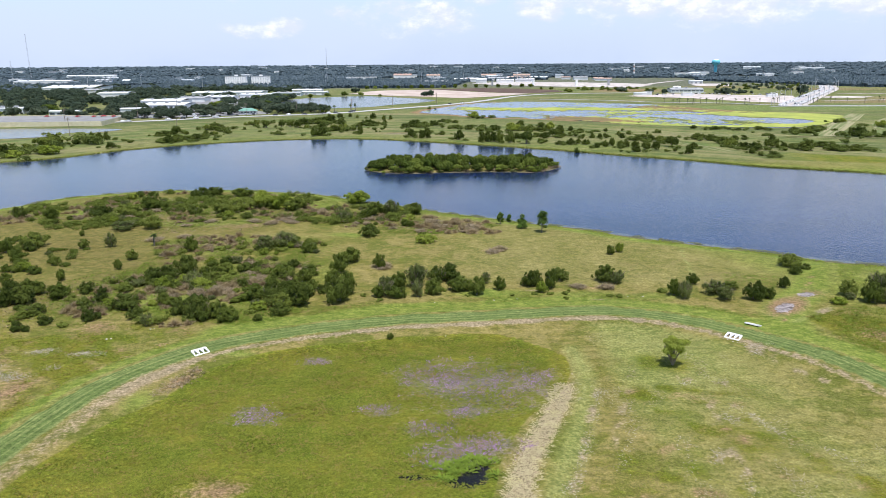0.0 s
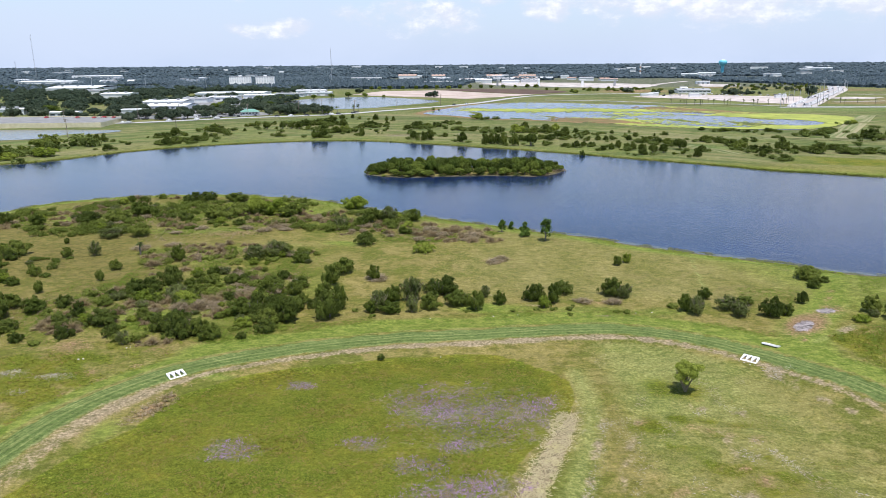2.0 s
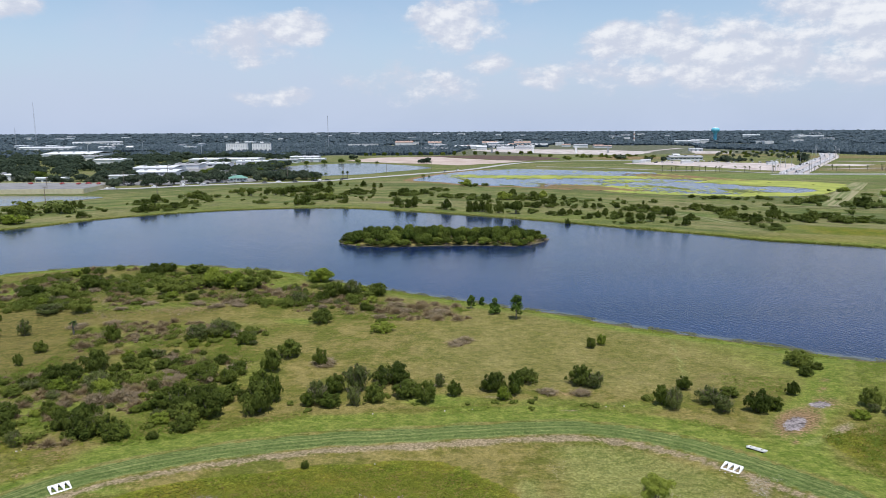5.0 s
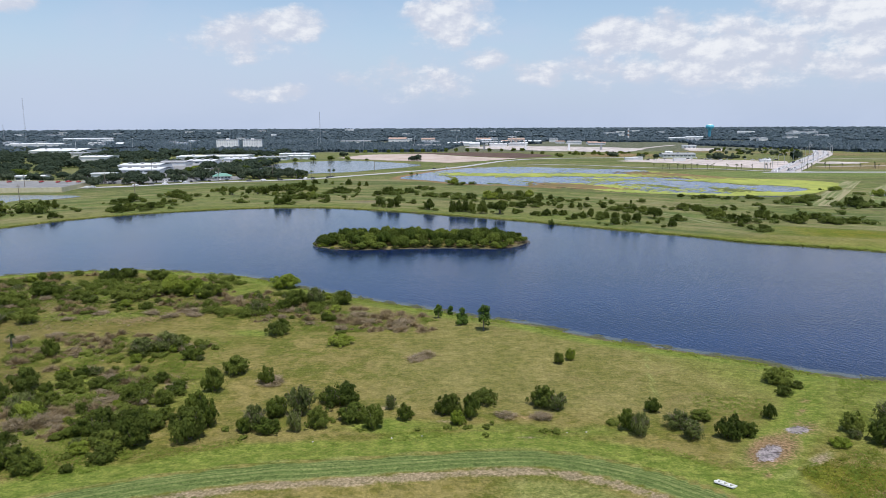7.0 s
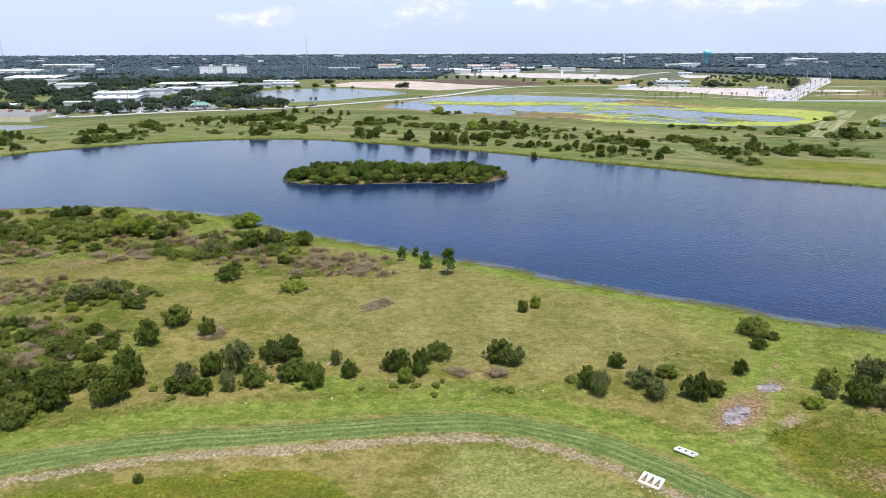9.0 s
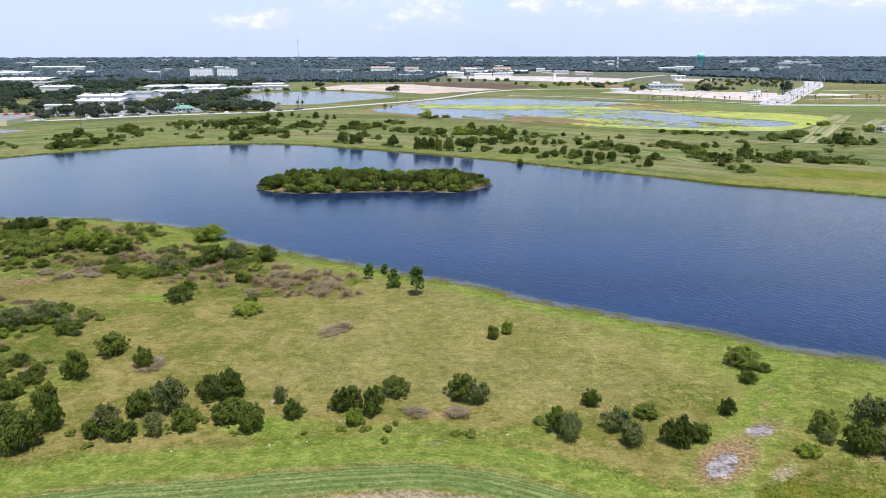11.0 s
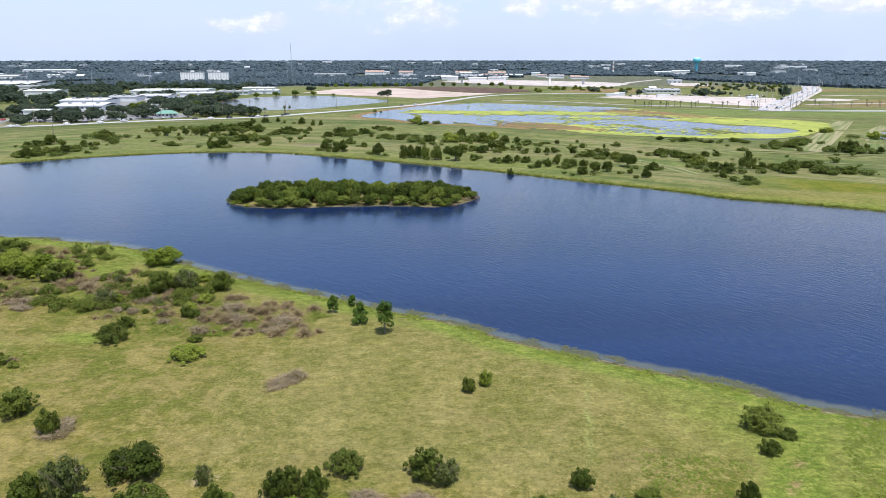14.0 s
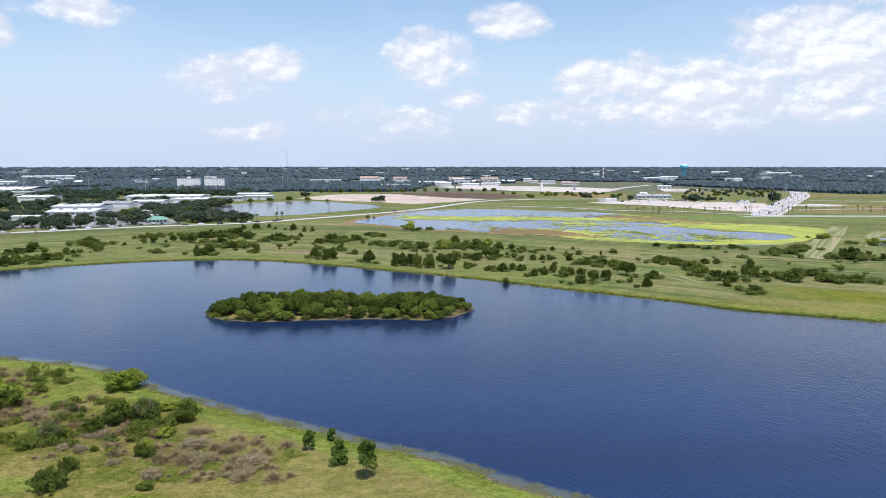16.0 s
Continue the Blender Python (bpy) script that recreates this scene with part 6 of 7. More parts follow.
hall(60.2, 1764.8, 30, 20, 7, -4, bays=4)
hall(341.9, 1026.1, 46, 26, 4.0, -4, roof=M_GREYROOF, label="low grey-roofed building on the site", rise=0.16, bays=8)
hall(336.8, 1056.2, 9, 9, 6.0, -4, label="small white pavilion with a peaked roof", rise=0.4)
hall(498.9, 1441.0, 26, 24, 5, -14, label="white hall beside the gravel yard", doors=3)
hall(-31.2, 1510.8, 60, 30, 6, 0, roof=M_GREYROOF)
hall(-228.0, 1920.1, 80, 40, 7, 3, roof=M_GREYROOF)
hall(690.3, 2106.6, 44, 40, 8, -16)
hall(740.0, 2150.6, 30, 30, 8, -16)
hall(779.4, 2211.2, 50, 40, 8, -18)
hall(897.4, 2034.7, 40, 30, 7, -18)
hall(1318.4, 2603.3, 80, 50, 10, -25)
hall(1169.0, 2764.8, 60, 50, 11, -25)
hall(-1091.9, 2227.3, 140, 60, 9, 20)


site = np.random.RandomState(31)
for k in range(34):
    x, y = site.uniform(20, 640), site.uniform(1590, 1880)
    if y < 1440 + 0.75 * x:
        continue
    hall(x, y, site.uniform(12, 46), site.uniform(12, 26), site.uniform(4, 7), site.uniform(-12, 4), roof=(M_ROOF, M_ROOF, M_ORANGE, M_GREYROOF)[site.randint(4)],
         label="pale low house of the estate behind the gravel yard", rise=0.2)
for k in range(7):
    x, y = site.uniform(250, 430), site.uniform(880, 980)
    hall(x, y, site.uniform(6, 13), site.uniform(4, 7), site.uniform(2.6, 3.4), site.uniform(-20, 10), label="small white cabin on the building site", rise=0.1, eave=0.2)
far = np.random.RandomState(3)
for k in range(48):
    a, d = far.uniform(-0.6, 0.62), far.uniform(1700, 3900)
    hall(d * math.sin(a), d * math.cos(a), far.uniform(14, 46), far.uniform(16, 30), far.uniform(7.5, 10.5), far.uniform(-20, 20), roof=M_ROOF if far.rand() < 0.7 else M_GREYROOF,
         label="pale-roofed building far off among the woods")


def green_pavilion(x, y):
    top = new("pavilion")
    part_of(mesh_object("wall", *box_mesh(-11, 11, 0, 13, -0.3, 3.2), M_WHITE), top)
    e = 1.6
    v = [(-11 - e, -e, 3.1), (11 + e, -e, 3.1), (11 + e, 13 + e, 3.1), (-11 - e, 13 + e, 3.1), (-5, 6.5, 6.0), (5, 6.5, 6.0)]
    part_of(mesh_object("roof", v, [(0, 1, 5, 4), (1, 2, 5), (2, 3, 4, 5), (3, 0, 4), (3, 2, 1, 0)], M_GREENROOF), top)
    for k in range(5):
        part_of(mesh_object("window", *box_mesh(-10 + k * 4.2, -7.4 + k * 4.2, -0.12, 0.05, 0.9, 2.4), M_GLASS), top)
    top.matrix_basis = pose(x, y, 0.2, 0, 0, 18) @ Matrix.Diagonal((0.68, 0.8, 0.85, 1))
    tagged(top, "low white building with a green hipped roof", "building")


green_pavilion(-192.9, 636.4)


def apartment_block(x, y, w, d, floors, turn, bays):
    """White flats: slab, parapet, a window in every bay of every floor."""
    top = new("apartment_building")
    h = floors * 2.75
    part_of(mesh_object("wall", *box_mesh(-w / 2, w / 2, 0, d, -0.3, h), M_FLATS), top)
    roof_part = part_of(mesh_object("roof", *box_mesh(-w / 2 - 0.4, w / 2 + 0.4, -0.4, d + 0.4, h, h + 0.9), M_GREYROOF), top)
    part_of(mesh_object("lift_house", *box_mesh(-3, 3, d * 0.3, d * 0.8, h + 0.9, h + 3.4), M_FLATS), roof_part)
    for i in range(floors):
        for k in range(bays):
            cx = -w / 2 + w * (k + 0.5) / bays
            part_of(mesh_object("window", *box_mesh(cx - w / bays * 0.22, cx + w / bays * 0.22, -0.1, 0.05, i * 2.75 + 0.9, i * 2.75 + 2.0), M_SHADEGLASS), top)
    for k in range(bays + 1):
        cx = -w / 2 + w * k / bays
        part_of(mesh_object("pier", *box_mesh(cx - 0.35, cx + 0.35, -0.7, 0.0, -0.3, h), M_FLATS), top)
    top.matrix_basis = pose(x, y, 0, 0, 0, turn)
    tagged(top, "white seven-storey apartment building above the trees", "building", "apartment buildings")


apartment_block(-445.5, 1502.6, 43, 18, 7, 8, 9)
apartment_block(-389.6, 1487.7, 37, 18, 7, 8, 7)


# ---- towers, masts and poles ----
def water_tower(x, y):
    top = new("water_tower")
    r, base, z = 13.0, level(x, y), 44.0
    part_of(mesh_object("column", *tube([(0, 0, -0.5), (0, 0, 6), (0, 0, 26), (0, 0, 31)], [7.0, 5.0, 5.0, 8.0], 20), M_TURQUOISE, True), top)
    prof = [(26, 5), (30, 8), (34, r), (41, r), (44, 9.5), (46.5, 4), (47, 0.5)]
    tank = part_of(mesh_object("tank", *tube([(0, 0, p[0]) for p in prof], [p[1] for p in prof], 28), M_TURQUOISE, True), top)
    part_of(mesh_object("cap", *tube([(0, 0, 42.2), (0, 0, 45.2), (0, 0, 47.6)], [11.4, 7.6, 0.4], 28), M_WHITE, True), tank)
    top.matrix_basis = pose(x, y, base - 1.0)
    tagged(top, "turquoise water tower with a white cap", "water tower")


water_tower(882.6, 2367.8)


def lattice_mast(x, y, h, w, seed=0):
    """A slim three-legged mast with cross bracing."""
    top = new("radio_mast")
    legs = [(w * math.cos(a), w * math.sin(a)) for a in (0.5, 2.6, 4.7)]
    for lx, ly in legs:
        part_of(mesh_object("leg", *tube([(lx, ly, -1), (lx * 0.6, ly * 0.6, h)], [w * 0.16, w * 0.12], 4), M_STEEL), top)
    br = []
    n = int(h / 5)
    for i in range(n):
        z0, z1 = h * i / n, h * (i + 1) / n
        for k in range(3):
            a, b = legs[k], legs[(k + 1) % 3]
            s0, s1 = 1 - 0.4 * z0 / h, 1 - 0.4 * z1 / h
            br.append(tube([(a[0] * s0, a[1] * s0, z0), (b[0] * s1, b[1] * s1, z1)], [w * 0.06, w * 0.06], 3))
    part_of(mesh_object("bracing", *joined(br), M_STEEL), top)
    top.matrix_basis = pose(x, y, level(x, y))
    tagged(top, "tall slim steel lattice radio mast", "mast", "radio masts")


lattice_mast(-288.2, 1722.8, 80, 0.95)
lattice_mast(-1147.2, 1992.0, 126, 1.6)
lattice_mast(-956.9, 1579.4, 54, 1.4)


def striped_stack(x, y, h):
    top = new("chimney")
    for i in range(6):
        ob = mesh_object("band", *tube([(0, 0, h * i / 6 - (1 if i == 0 else 0)), (0, 0, h * (i + 1) / 6)], [3.2 - 0.15 * i, 3.05 - 0.15 * i], 12), M_WHITE if i % 2 else M_ORANGE)
        part_of(ob, top)
    top.matrix_basis = pose(x, y, level(x, y))
    tagged(top, "tall red and white banded chimney", "chimney")


striped_stack(575.7, 2213.8, 36)


def stair_core(x, y, h, wall, cap, label):
    top = new("tower_block")
    part_of(mesh_object("wall", *box_mesh(-1.8, 1.8, -1.8, 1.8, -0.3, h), wall), top)
    part_of(mesh_object("cap", *box_mesh(-cap, cap, -2.2, 2.2, h, h + 0.7), wall), top)
    top.matrix_basis = pose(x, y, 0.2)
    tagged(top, label, "tower", "stair cores")


stair_core(163.4, 1384.0, 12, M_FLATS, 2.0, "pale bare concrete stair core on the site")
stair_core(241.4, 1353.4, 12, M_FLATS, 6.0, "pale concrete stair core with a wide cap")
stair_core(85.1, 1403.2, 10, M_GREYROOF, 2.6, "grey concrete stair core on the site")
stair_core(306.3, 1371.7, 9, M_GREYROOF, 2.6, "grey concrete stair core on the site")


def utility_pole():
    top = new("utility_pole")
    part_of(mesh_object("pole", *tube([(0, 0, -0.5), (0, 0, 6), (0, 0, 12)], [0.26, 0.22, 0.16], 7), M_POLEWOOD), top)
    for z in (10.6, 11.5):
        part_of(mesh_object("crossarm", *box_mesh(-1.3, 1.3, -0.08, 0.08, z - 0.09, z + 0.09), M_POLEWOOD), top)
    return tagged(top, "tall brown wooden utility pole", "pole", "utility poles")


first = utility_pole()
first.matrix_basis = pose(-256.8, 437.4, 0)
for x, y in ((-192.4, 452.9), (-185.7, 602.9), (-151.0, 648.8), (-132.7, 667.5), (-66.2, 728.4), (-306.5, 529.1), (-274.7, 587.9), (-20.7, 779.0), (-284.3, 707.9), (-100.3, 657.1)):
    copy_thing(first, pose(x, y, 0.0, 0, 0, 35))


def street_lamp():
    top = new("street_lamp")
    part_of(mesh_object("pole", *tube([(0, 0, -0.3), (0, 0, 8), (0, 0, 11.0), (0.6, 0, 12.4), (2.6, 0, 13.0)], [0.28, 0.24, 0.2, 0.18, 0.15], 6), M_STEEL), top)
    part_of(mesh_object("lamp_head", *box_mesh(2.3, 3.6, -0.25, 0.25, 12.9, 13.15), M_STEEL), top)
    return tagged(top, "curved grey steel street lamp by the road", "street lamp", "street lamps")


lamp = street_lamp()
lamp.matrix_basis = pose(322.7, 711.8, 0)
for k in range(22):
    t = k / 21
    (x, y) = HIGHWAY[int(6 + t * (len(HIGHWAY) - 8))]
    side = -1 if k % 2 else 1
    copy_thing(lamp, pose(x + side * 14, y - side * 8, 0, 0, 0, 150 if side > 0 else -30))
for x, y in ((-427.3, 1230.5), (-659.3, 1538.9), (-640.4, 1263.2), (-388.9, 1310.1), (-149.2, 1390.8), (-254.4, 1484.7), (-60.1, 1641.4), (35.8, 1626.9), (-322.0, 1261.1)):
    copy_thing(lamp, pose(x, y, 0, 0, 0, 60) @ Matrix.Diagonal((1.3, 1.3, 1.8, 1)))


# ---- vehicles ----
def car(paint, label):
    top = new("car")
    prof = [(-2.25, 0.35), (-2.25, 0.95), (-1.5, 1.05), (-0.9, 1.45), (0.7, 1.45), (1.4, 1.0), (2.2, 0.85), (2.25, 0.35)]
    n = len(prof)
    v = [(a, s * (0.88 if b < 1.2 else 0.72), b) for s in (-1, 1) for a, b in prof]
    f = [tuple(range(n - 1, -1, -1)), tuple(range(n, 2 * n))] + [(i, (i + 1) % n, n + (i + 1) % n, n + i) for i in range(n)]
    body = part_of(mesh_object("body", v, f, paint), top)
    for x0, x1, z0, z1 in ((0.78, 1.36, 1.05, 1.4), (-1.42, -0.96, 1.1, 1.4)):
        part_of(mesh_object("window", *box_mesh(x0, x1, -0.7, 0.7, z0, z1), M_GLASS), top)
    for wx in (-1.4, 1.35):
        for wy in (-0.8, 0.8):
            wheel = part_of(mesh_object("wheel", *tube([(wx, wy - 0.11, 0.33), (wx, wy + 0.11, 0.33)], [0.33, 0.33], 10), M_TYRE), top)
            part_of(mesh_object("rim", *tube([(wx, wy + math.copysign(0.115, wy) - 0.01, 0.33), (wx, wy + math.copysign(0.115, wy) + 0.01, 0.33)], [0.2, 0.2], 8), M_SILVER), wheel)
    return tagged(top, label, "car", "parked and moving cars")


CARS = [car(M_RED, "red parked saloon car on asphalt"), car(M_WHITE, "white saloon car on pale road"), car(M_CARDARK, "dark saloon car on pale road"), car(M_SILVER, "silver parked saloon car on asphalt")]
for c, spot_at in zip(CARS, ((-295.8, 571.0, 3.0), (-118.6, 633.1, 0.36), (-98.4, 652.7, 0.36), (-239.3, 624.1, 0.2))):
    c.matrix_basis = pose(*spot_at, 0, 0, 40)
rng = np.random.RandomState(14)
for x, y in ((-301.9, 567.0), (-286.4, 568.5), (-276.9, 573.9), (-316.9, 570.0), (-343.0, 571.0)):
    copy_thing(CARS[0], pose(x, y, 3.0, 0, 0, 90))
for k in range(42):
    u, v = rng.uniform(0, 1), rng.uniform(0, 1)
    x, y = -285 + 100 * u, 590 + 40 * u + 32 * v - 16
    copy_thing(CARS[1 + rng.randint(3)], pose(x, y, 0.2, 0, 0, 120))
for k in range(44):
    t = rng.uniform(0, 1)
    x, y = HIGHWAY[int(4 + t * (len(HIGHWAY) - 6))]
    o = rng.choice([-1, 1]) * rng.uniform(3, 10)
    copy_thing(CARS[1 + rng.randint(3)], pose(x + o * 0.86, y - o * 0.5, 0.4, 0, 0, 60))
for k in range(16):
    i = rng.randint(10, len(ROAD_LINE) - 12)
    p = ROAD_LINE[i] + rng.uniform(-2.5, 2.5, 2)
    d = ROAD_LINE[i + 1] - ROAD_LINE[i]
    copy_thing(CARS[rng.randint(1, 4)], pose(p[0], p[1], 0.36, 0, 0, math.degrees(math.atan2(d[1], d[0]))))
for k in range(40):
    x, y = rng.uniform(270, 440), rng.uniform(930, 990)
    copy_thing(CARS[rng.randint(1, 4)], pose(x, y, 0.2, 0, 0, rng.choice([0, 80])))

# ---- town trees ----
TOWN = np.array([(-498.6, 604.6), (-266.3, 587.2), (-202.0, 621.7), (-177.4, 642.1), (-130.5, 666.8), (-191.6, 702.4), (-206.7, 762.6), (-226.6, 901.8), (-261.6, 1080.7), (-240.1, 1291.5), (-910.1, 1422.4), (-738.9, 840.2)])
HALLS = [(-296.7, 712.6, 64, 150), (-322.1, 1008.4, 112, 96), (-295.8, 885.4, 40, 46), (-216.0, 995, 80, 60), (-192.9, 636.4, 26, 40), (-654.0, 1217.0, 90, 110), (-264.6, 944.5, 44, 40), (-210.4, 1057.2, 50, 40), (-461.9, 956.8, 42, 46)]
GROVE = []


def town_tree(p, r, h):
    """Near oaks are things; those far behind join one grove."""
    if p[1] < 730:
        return plant("o" if rng.rand() < 0.85 else "i", p[0], p[1], r, h, 1, "oaks of the town")
    v, f = leaf_cloud(rng, [(0, 0, h * 0.55, r * 0.8, r * 0.8, h * 0.42), (r * 0.4, 0.2 * r, h * 0.5, r * 0.6, r * 0.6, h * 0.36), (-r * 0.4, -0.2 * r, h * 0.45, r * 0.6, r * 0.6, h * 0.34)], 240, r * 0.25)
    GROVE.append((v + np.array([p[0], p[1], 0.0]), f))


for p in scatter(rng, TOWN, 580, 11.5):
    if any(abs(p[0] - a) < w / 2 + 2 and b - 30 < p[1] < b + d + 3 for a, b, w, d in HALLS):
        continue
    s = rng.uniform(0.6, 1.2)
    town_tree(p, 8.0 * s, 8.4 * s * rng.uniform(0.8, 1.1))
along = np.concatenate([[0], np.cumsum(np.linalg.norm(np.diff(ROAD_LINE, axis=0), axis=1))])
for back, gap in ((24.0, 11.0), (52.0, 13.0), (84.0, 14.0)):
    for s in np.arange(40, 420, gap):
        x, y = np.interp(s, along, ROAD_LINE[:, 0]), np.interp(s, along, ROAD_LINE[:, 1])
        dx, dy = np.interp(s + 1, along, ROAD_LINE[:, 0]) - x, np.interp(s + 1, along, ROAD_LINE[:, 1]) - y
        x, y = x - dy * back + rng.uniform(-3, 3), y + dx * back + rng.uniform(-4, 4)
        if x > -262 and not (abs(x + 193) < 13 and y < 668) and rng.rand() < 0.8 and not (abs(x + 300) < 25 and y > 708):
            plant("o", x, y, rng.uniform(5.0, 7.6), rng.uniform(6.0, 9.0), 1, "oaks of the town")
for x, y, s in ((-167.3, 644.9, 1.1), (-158.0, 650.8, 1.0), (-147.9, 655.6, 1.05), (-139.7, 660.5, 1.1), (-131.7, 667.4, 0.8), (-243.6, 581.3, 1.1), (-337.7, 599.2, 1.1), (-390.7, 604.0, 1.2), (-306.1, 601.7, 1.0), (-272.7, 597.9, 1.0), (-433.6, 601.2, 1.1)):
    plant("o", x, y, 7.0 * s, 9.0 * s, 1, "oaks of the town")
for x, y in ((-118.6, 639.1), (-114.4, 641.4), (-101.5, 657.8), (-97.3, 660.9), (-125.6, 629.2)):
    palm_tree(x, y, 7.5, int(abs(x)), "palms by the road")
for k in range(34):
    x = rng.uniform(225, 480)
    palm_tree(x, 748 + (x - 300) * 0.04 + rng.uniform(-14, 14), rng.uniform(5, 7), 60 + k, "young palms along the road", 9, "young palm planted along the road")
for x, y, r, h in ((373.0, 962.7, 8, 9), (468.6, 943.9, 9, 12), (-30.7, 967.0, 7, 8), (-38.6, 972.9, 5, 6), (283.0, 1007.9, 6, 6), (303.1, 1007.4, 6, 6), (256.7, 1066.2, 8, 7), (-149.7, 1107.2, 7, 8)):
    plant("o", x, y, r, h, 0, "trees by the building sites", "dark round tree beside the building sites")
for k in range(26):
    plant("m", rng.uniform(130, 330), rng.uniform(1060, 1230), rng.uniform(3, 6), rng.uniform(2.5, 4.5), 0, "bushes by the building sites", "olive bushes beside the building sites")
for p in scatter(rng, np.array([(-216, 690), (-182, 694), (-200, 760), (-209, 830), (-200, 905), (-236, 920), (-232, 760)]), 46, 6.0):
    town_tree(p, rng.uniform(4.5, 7.5), rng.uniform(6, 9))
plant("o", -270.0, 558.1, 7.5, 9.0, 1, "oaks of the town")
for x, y, r, h in ((-240, 850, 7, 9), (-228, 858, 8, 9), (-214, 856, 6, 7), (-206, 868, 5, 6), (-222, 842, 6, 8), (-208, 760, 6, 8), (-202, 738, 6, 7), (-196, 722, 7, 8), (-214, 900, 6, 7), (-190, 940, 5, 6), (-170, 962, 5, 6), (-150, 985, 6, 7), (-128, 992, 5, 5), (-100, 975, 3, 3)):
    plant("oi"[k % 2], x, y, r, h, 1, "trees round the retention pond", "rounded green tree beside the retention pond")
for k in range(70):
    a, b = rng.uniform(0, 1), rng.uniform(0, 1)
    plant("om"[rng.randint(2)], 385 + 150 * a + 150 * b, 1062 + 330 * b, rng.uniform(2.2, 4.2), rng.uniform(2.6, 5.0), 0, "small trees beyond the building sites", "small dark tree on the rough field")
for k in range(26):
    plant("o", 368 + rng.uniform(0, 52), 990 + rng.uniform(-8, 12), rng.uniform(2.5, 4), rng.uniform(3, 4.6), 0, "trees by the building sites", "dark round tree beside the building sites")
for k in range(16):
    plant("i", -150 + k * 20 + rng.uniform(-4, 4), 1255 + k * 3.5, rng.uniform(3.4, 5), rng.uniform(5, 7), 0, "row of trees by the sand field", "round street tree in a row")


def join_grove():
    off, vs, fs = 0, [], []
    for v, f in GROVE:
        vs.append(v)
        fs.append(f + off)
        off += len(v)
    tagged(mesh_object("grove", np.concatenate(vs), np.concatenate(fs), M_LEAF_OAK), "dark oak canopy between the warehouses", "trees", kind="stuff")


join_grove()


# ---- far woods: rows of crowns out to the horizon ----
def far_woods():
    r = np.random.RandomState(77)
    blob_v, blob_f = [], []
    for ring, (z, w) in enumerate(((0.0, 0.9), (0.62, 0.92))):
        for k in range(6):
            a = 6.283 * (k + 0.5 * ring) / 6
            blob_v.append((w * math.cos(a), w * math.sin(a), z))
    blob_v.append((0, 0, 1.0))
    for ring in range(1):
        for k in range(6):
            a, b = ring * 6 + k, ring * 6 + (k + 1) % 6
            blob_f += [(a, b, b + 6), (a, b + 6, a + 6)]
    blob_f += [(6 + k, 6 + (k + 1) % 6, 12) for k in range(6)]
    blob_v, blob_f = np.array(blob_v), np.array(blob_f)
    cx, cy, cr = [], [], []
    dist = 1150.0
    while dist < 4640:
        n = int(1.42 / 0.0038)
        az = -0.71 + 1.42 * (np.arange(n) + r.uniform(0, 1, n)) / n
        d = dist * (1 + r.uniform(-0.006, 0.006, n))
        cx.append(d * np.sin(az)); cy.append(d * np.cos(az)); cr.append(np.full(n, dist))
        dist *= 1.0092 if dist < 2300 else 1.021
    cx, cy, cr = map(np.concatenate, (cx, cy, cr))
    gap = ripple(cx, cy, 0.006, 5) + 0.7 * ripple(cx, cy, 0.016, 6)
    start = np.interp(cx, [-1400, -700, -260, -200, -175, 0, 30, 60, 380, 520, 640, 700, 1400], [1150, 1250, 1250, 1330, 1290, 1290, 1560, 1740, 1900, 1800, 1420, 1180, 1100])
    keep = (cy > start) & ((gap < 0.62) | (cy > 2600)) | (cy > 2900)
    keep &= ~((cy > 1440) & (cy < 1500) & (cx > -480) & (cx < -350)) & ~((cx > -450) & (cx < -180) & (cy > 1640) & (cy < 1760) & (gap > -0.2))
    for a, b, w, d in ((-654.0, 1217.0, 90, 110), (-926.3, 1635.3, 130, 70), (-845.3, 1752.3, 90, 60), (-129.4, 2124.6, 90, 40), (-37.8, 2068.9, 60, 40), (120.2, 2046.4, 70, 40), (208.9, 2002.3, 80, 40), (475.7, 1401.3, 60, 60), (690.3, 2106.6, 130, 70), (779.4, 2211.2, 100, 70), (-228.0, 1920.1, 130, 50)):
        keep &= ~((np.abs(cx - a) < w / 2 + 10) & (cy > b - 70) & (cy < b + d))
    cx, cy, cr = cx[keep], cy[keep], cr[keep]
    n = len(cx)
    wid = np.clip(cr * 0.0030, 4.0, 12) * r.uniform(0.6, 1.35, n)
    hgt = r.uniform(5.0, 9.5, n) * np.where(cr > 2500, 1.15, 1.0)
    ground = 26.0 * sstep(np.hypot(cx, cy), 1900, 4700)
    turn = r.uniform(0, 6.28, n)
    jit = 1 + r.uniform(-0.22, 0.22, (n, len(blob_v), 1))
    v = blob_v[None] * jit
    c, s = np.cos(turn)[:, None], np.sin(turn)[:, None]
    out = np.stack([(v[..., 0] * c - v[..., 1] * s) * wid[:, None] + cx[:, None], (v[..., 0] * s + v[..., 1] * c) * wid[:, None] + cy[:, None],
                    v[..., 2] * hgt[:, None] + ground[:, None] - 0.5], -1).reshape(-1, 3)
    faces = (blob_f[None] + (np.arange(n) * len(blob_v))[:, None, None]).reshape(-1, 3)
    m, g, o = material("hazed_canopy")
    isl = g.node("ShaderNodeNewGeometry").outputs["Random Per Island"]
    pos = where(g)
    # distance haze is painted into the crown colours as a blue tint
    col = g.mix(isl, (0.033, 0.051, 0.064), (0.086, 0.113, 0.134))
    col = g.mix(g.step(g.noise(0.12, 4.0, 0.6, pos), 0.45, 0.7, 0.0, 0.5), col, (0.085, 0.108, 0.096))
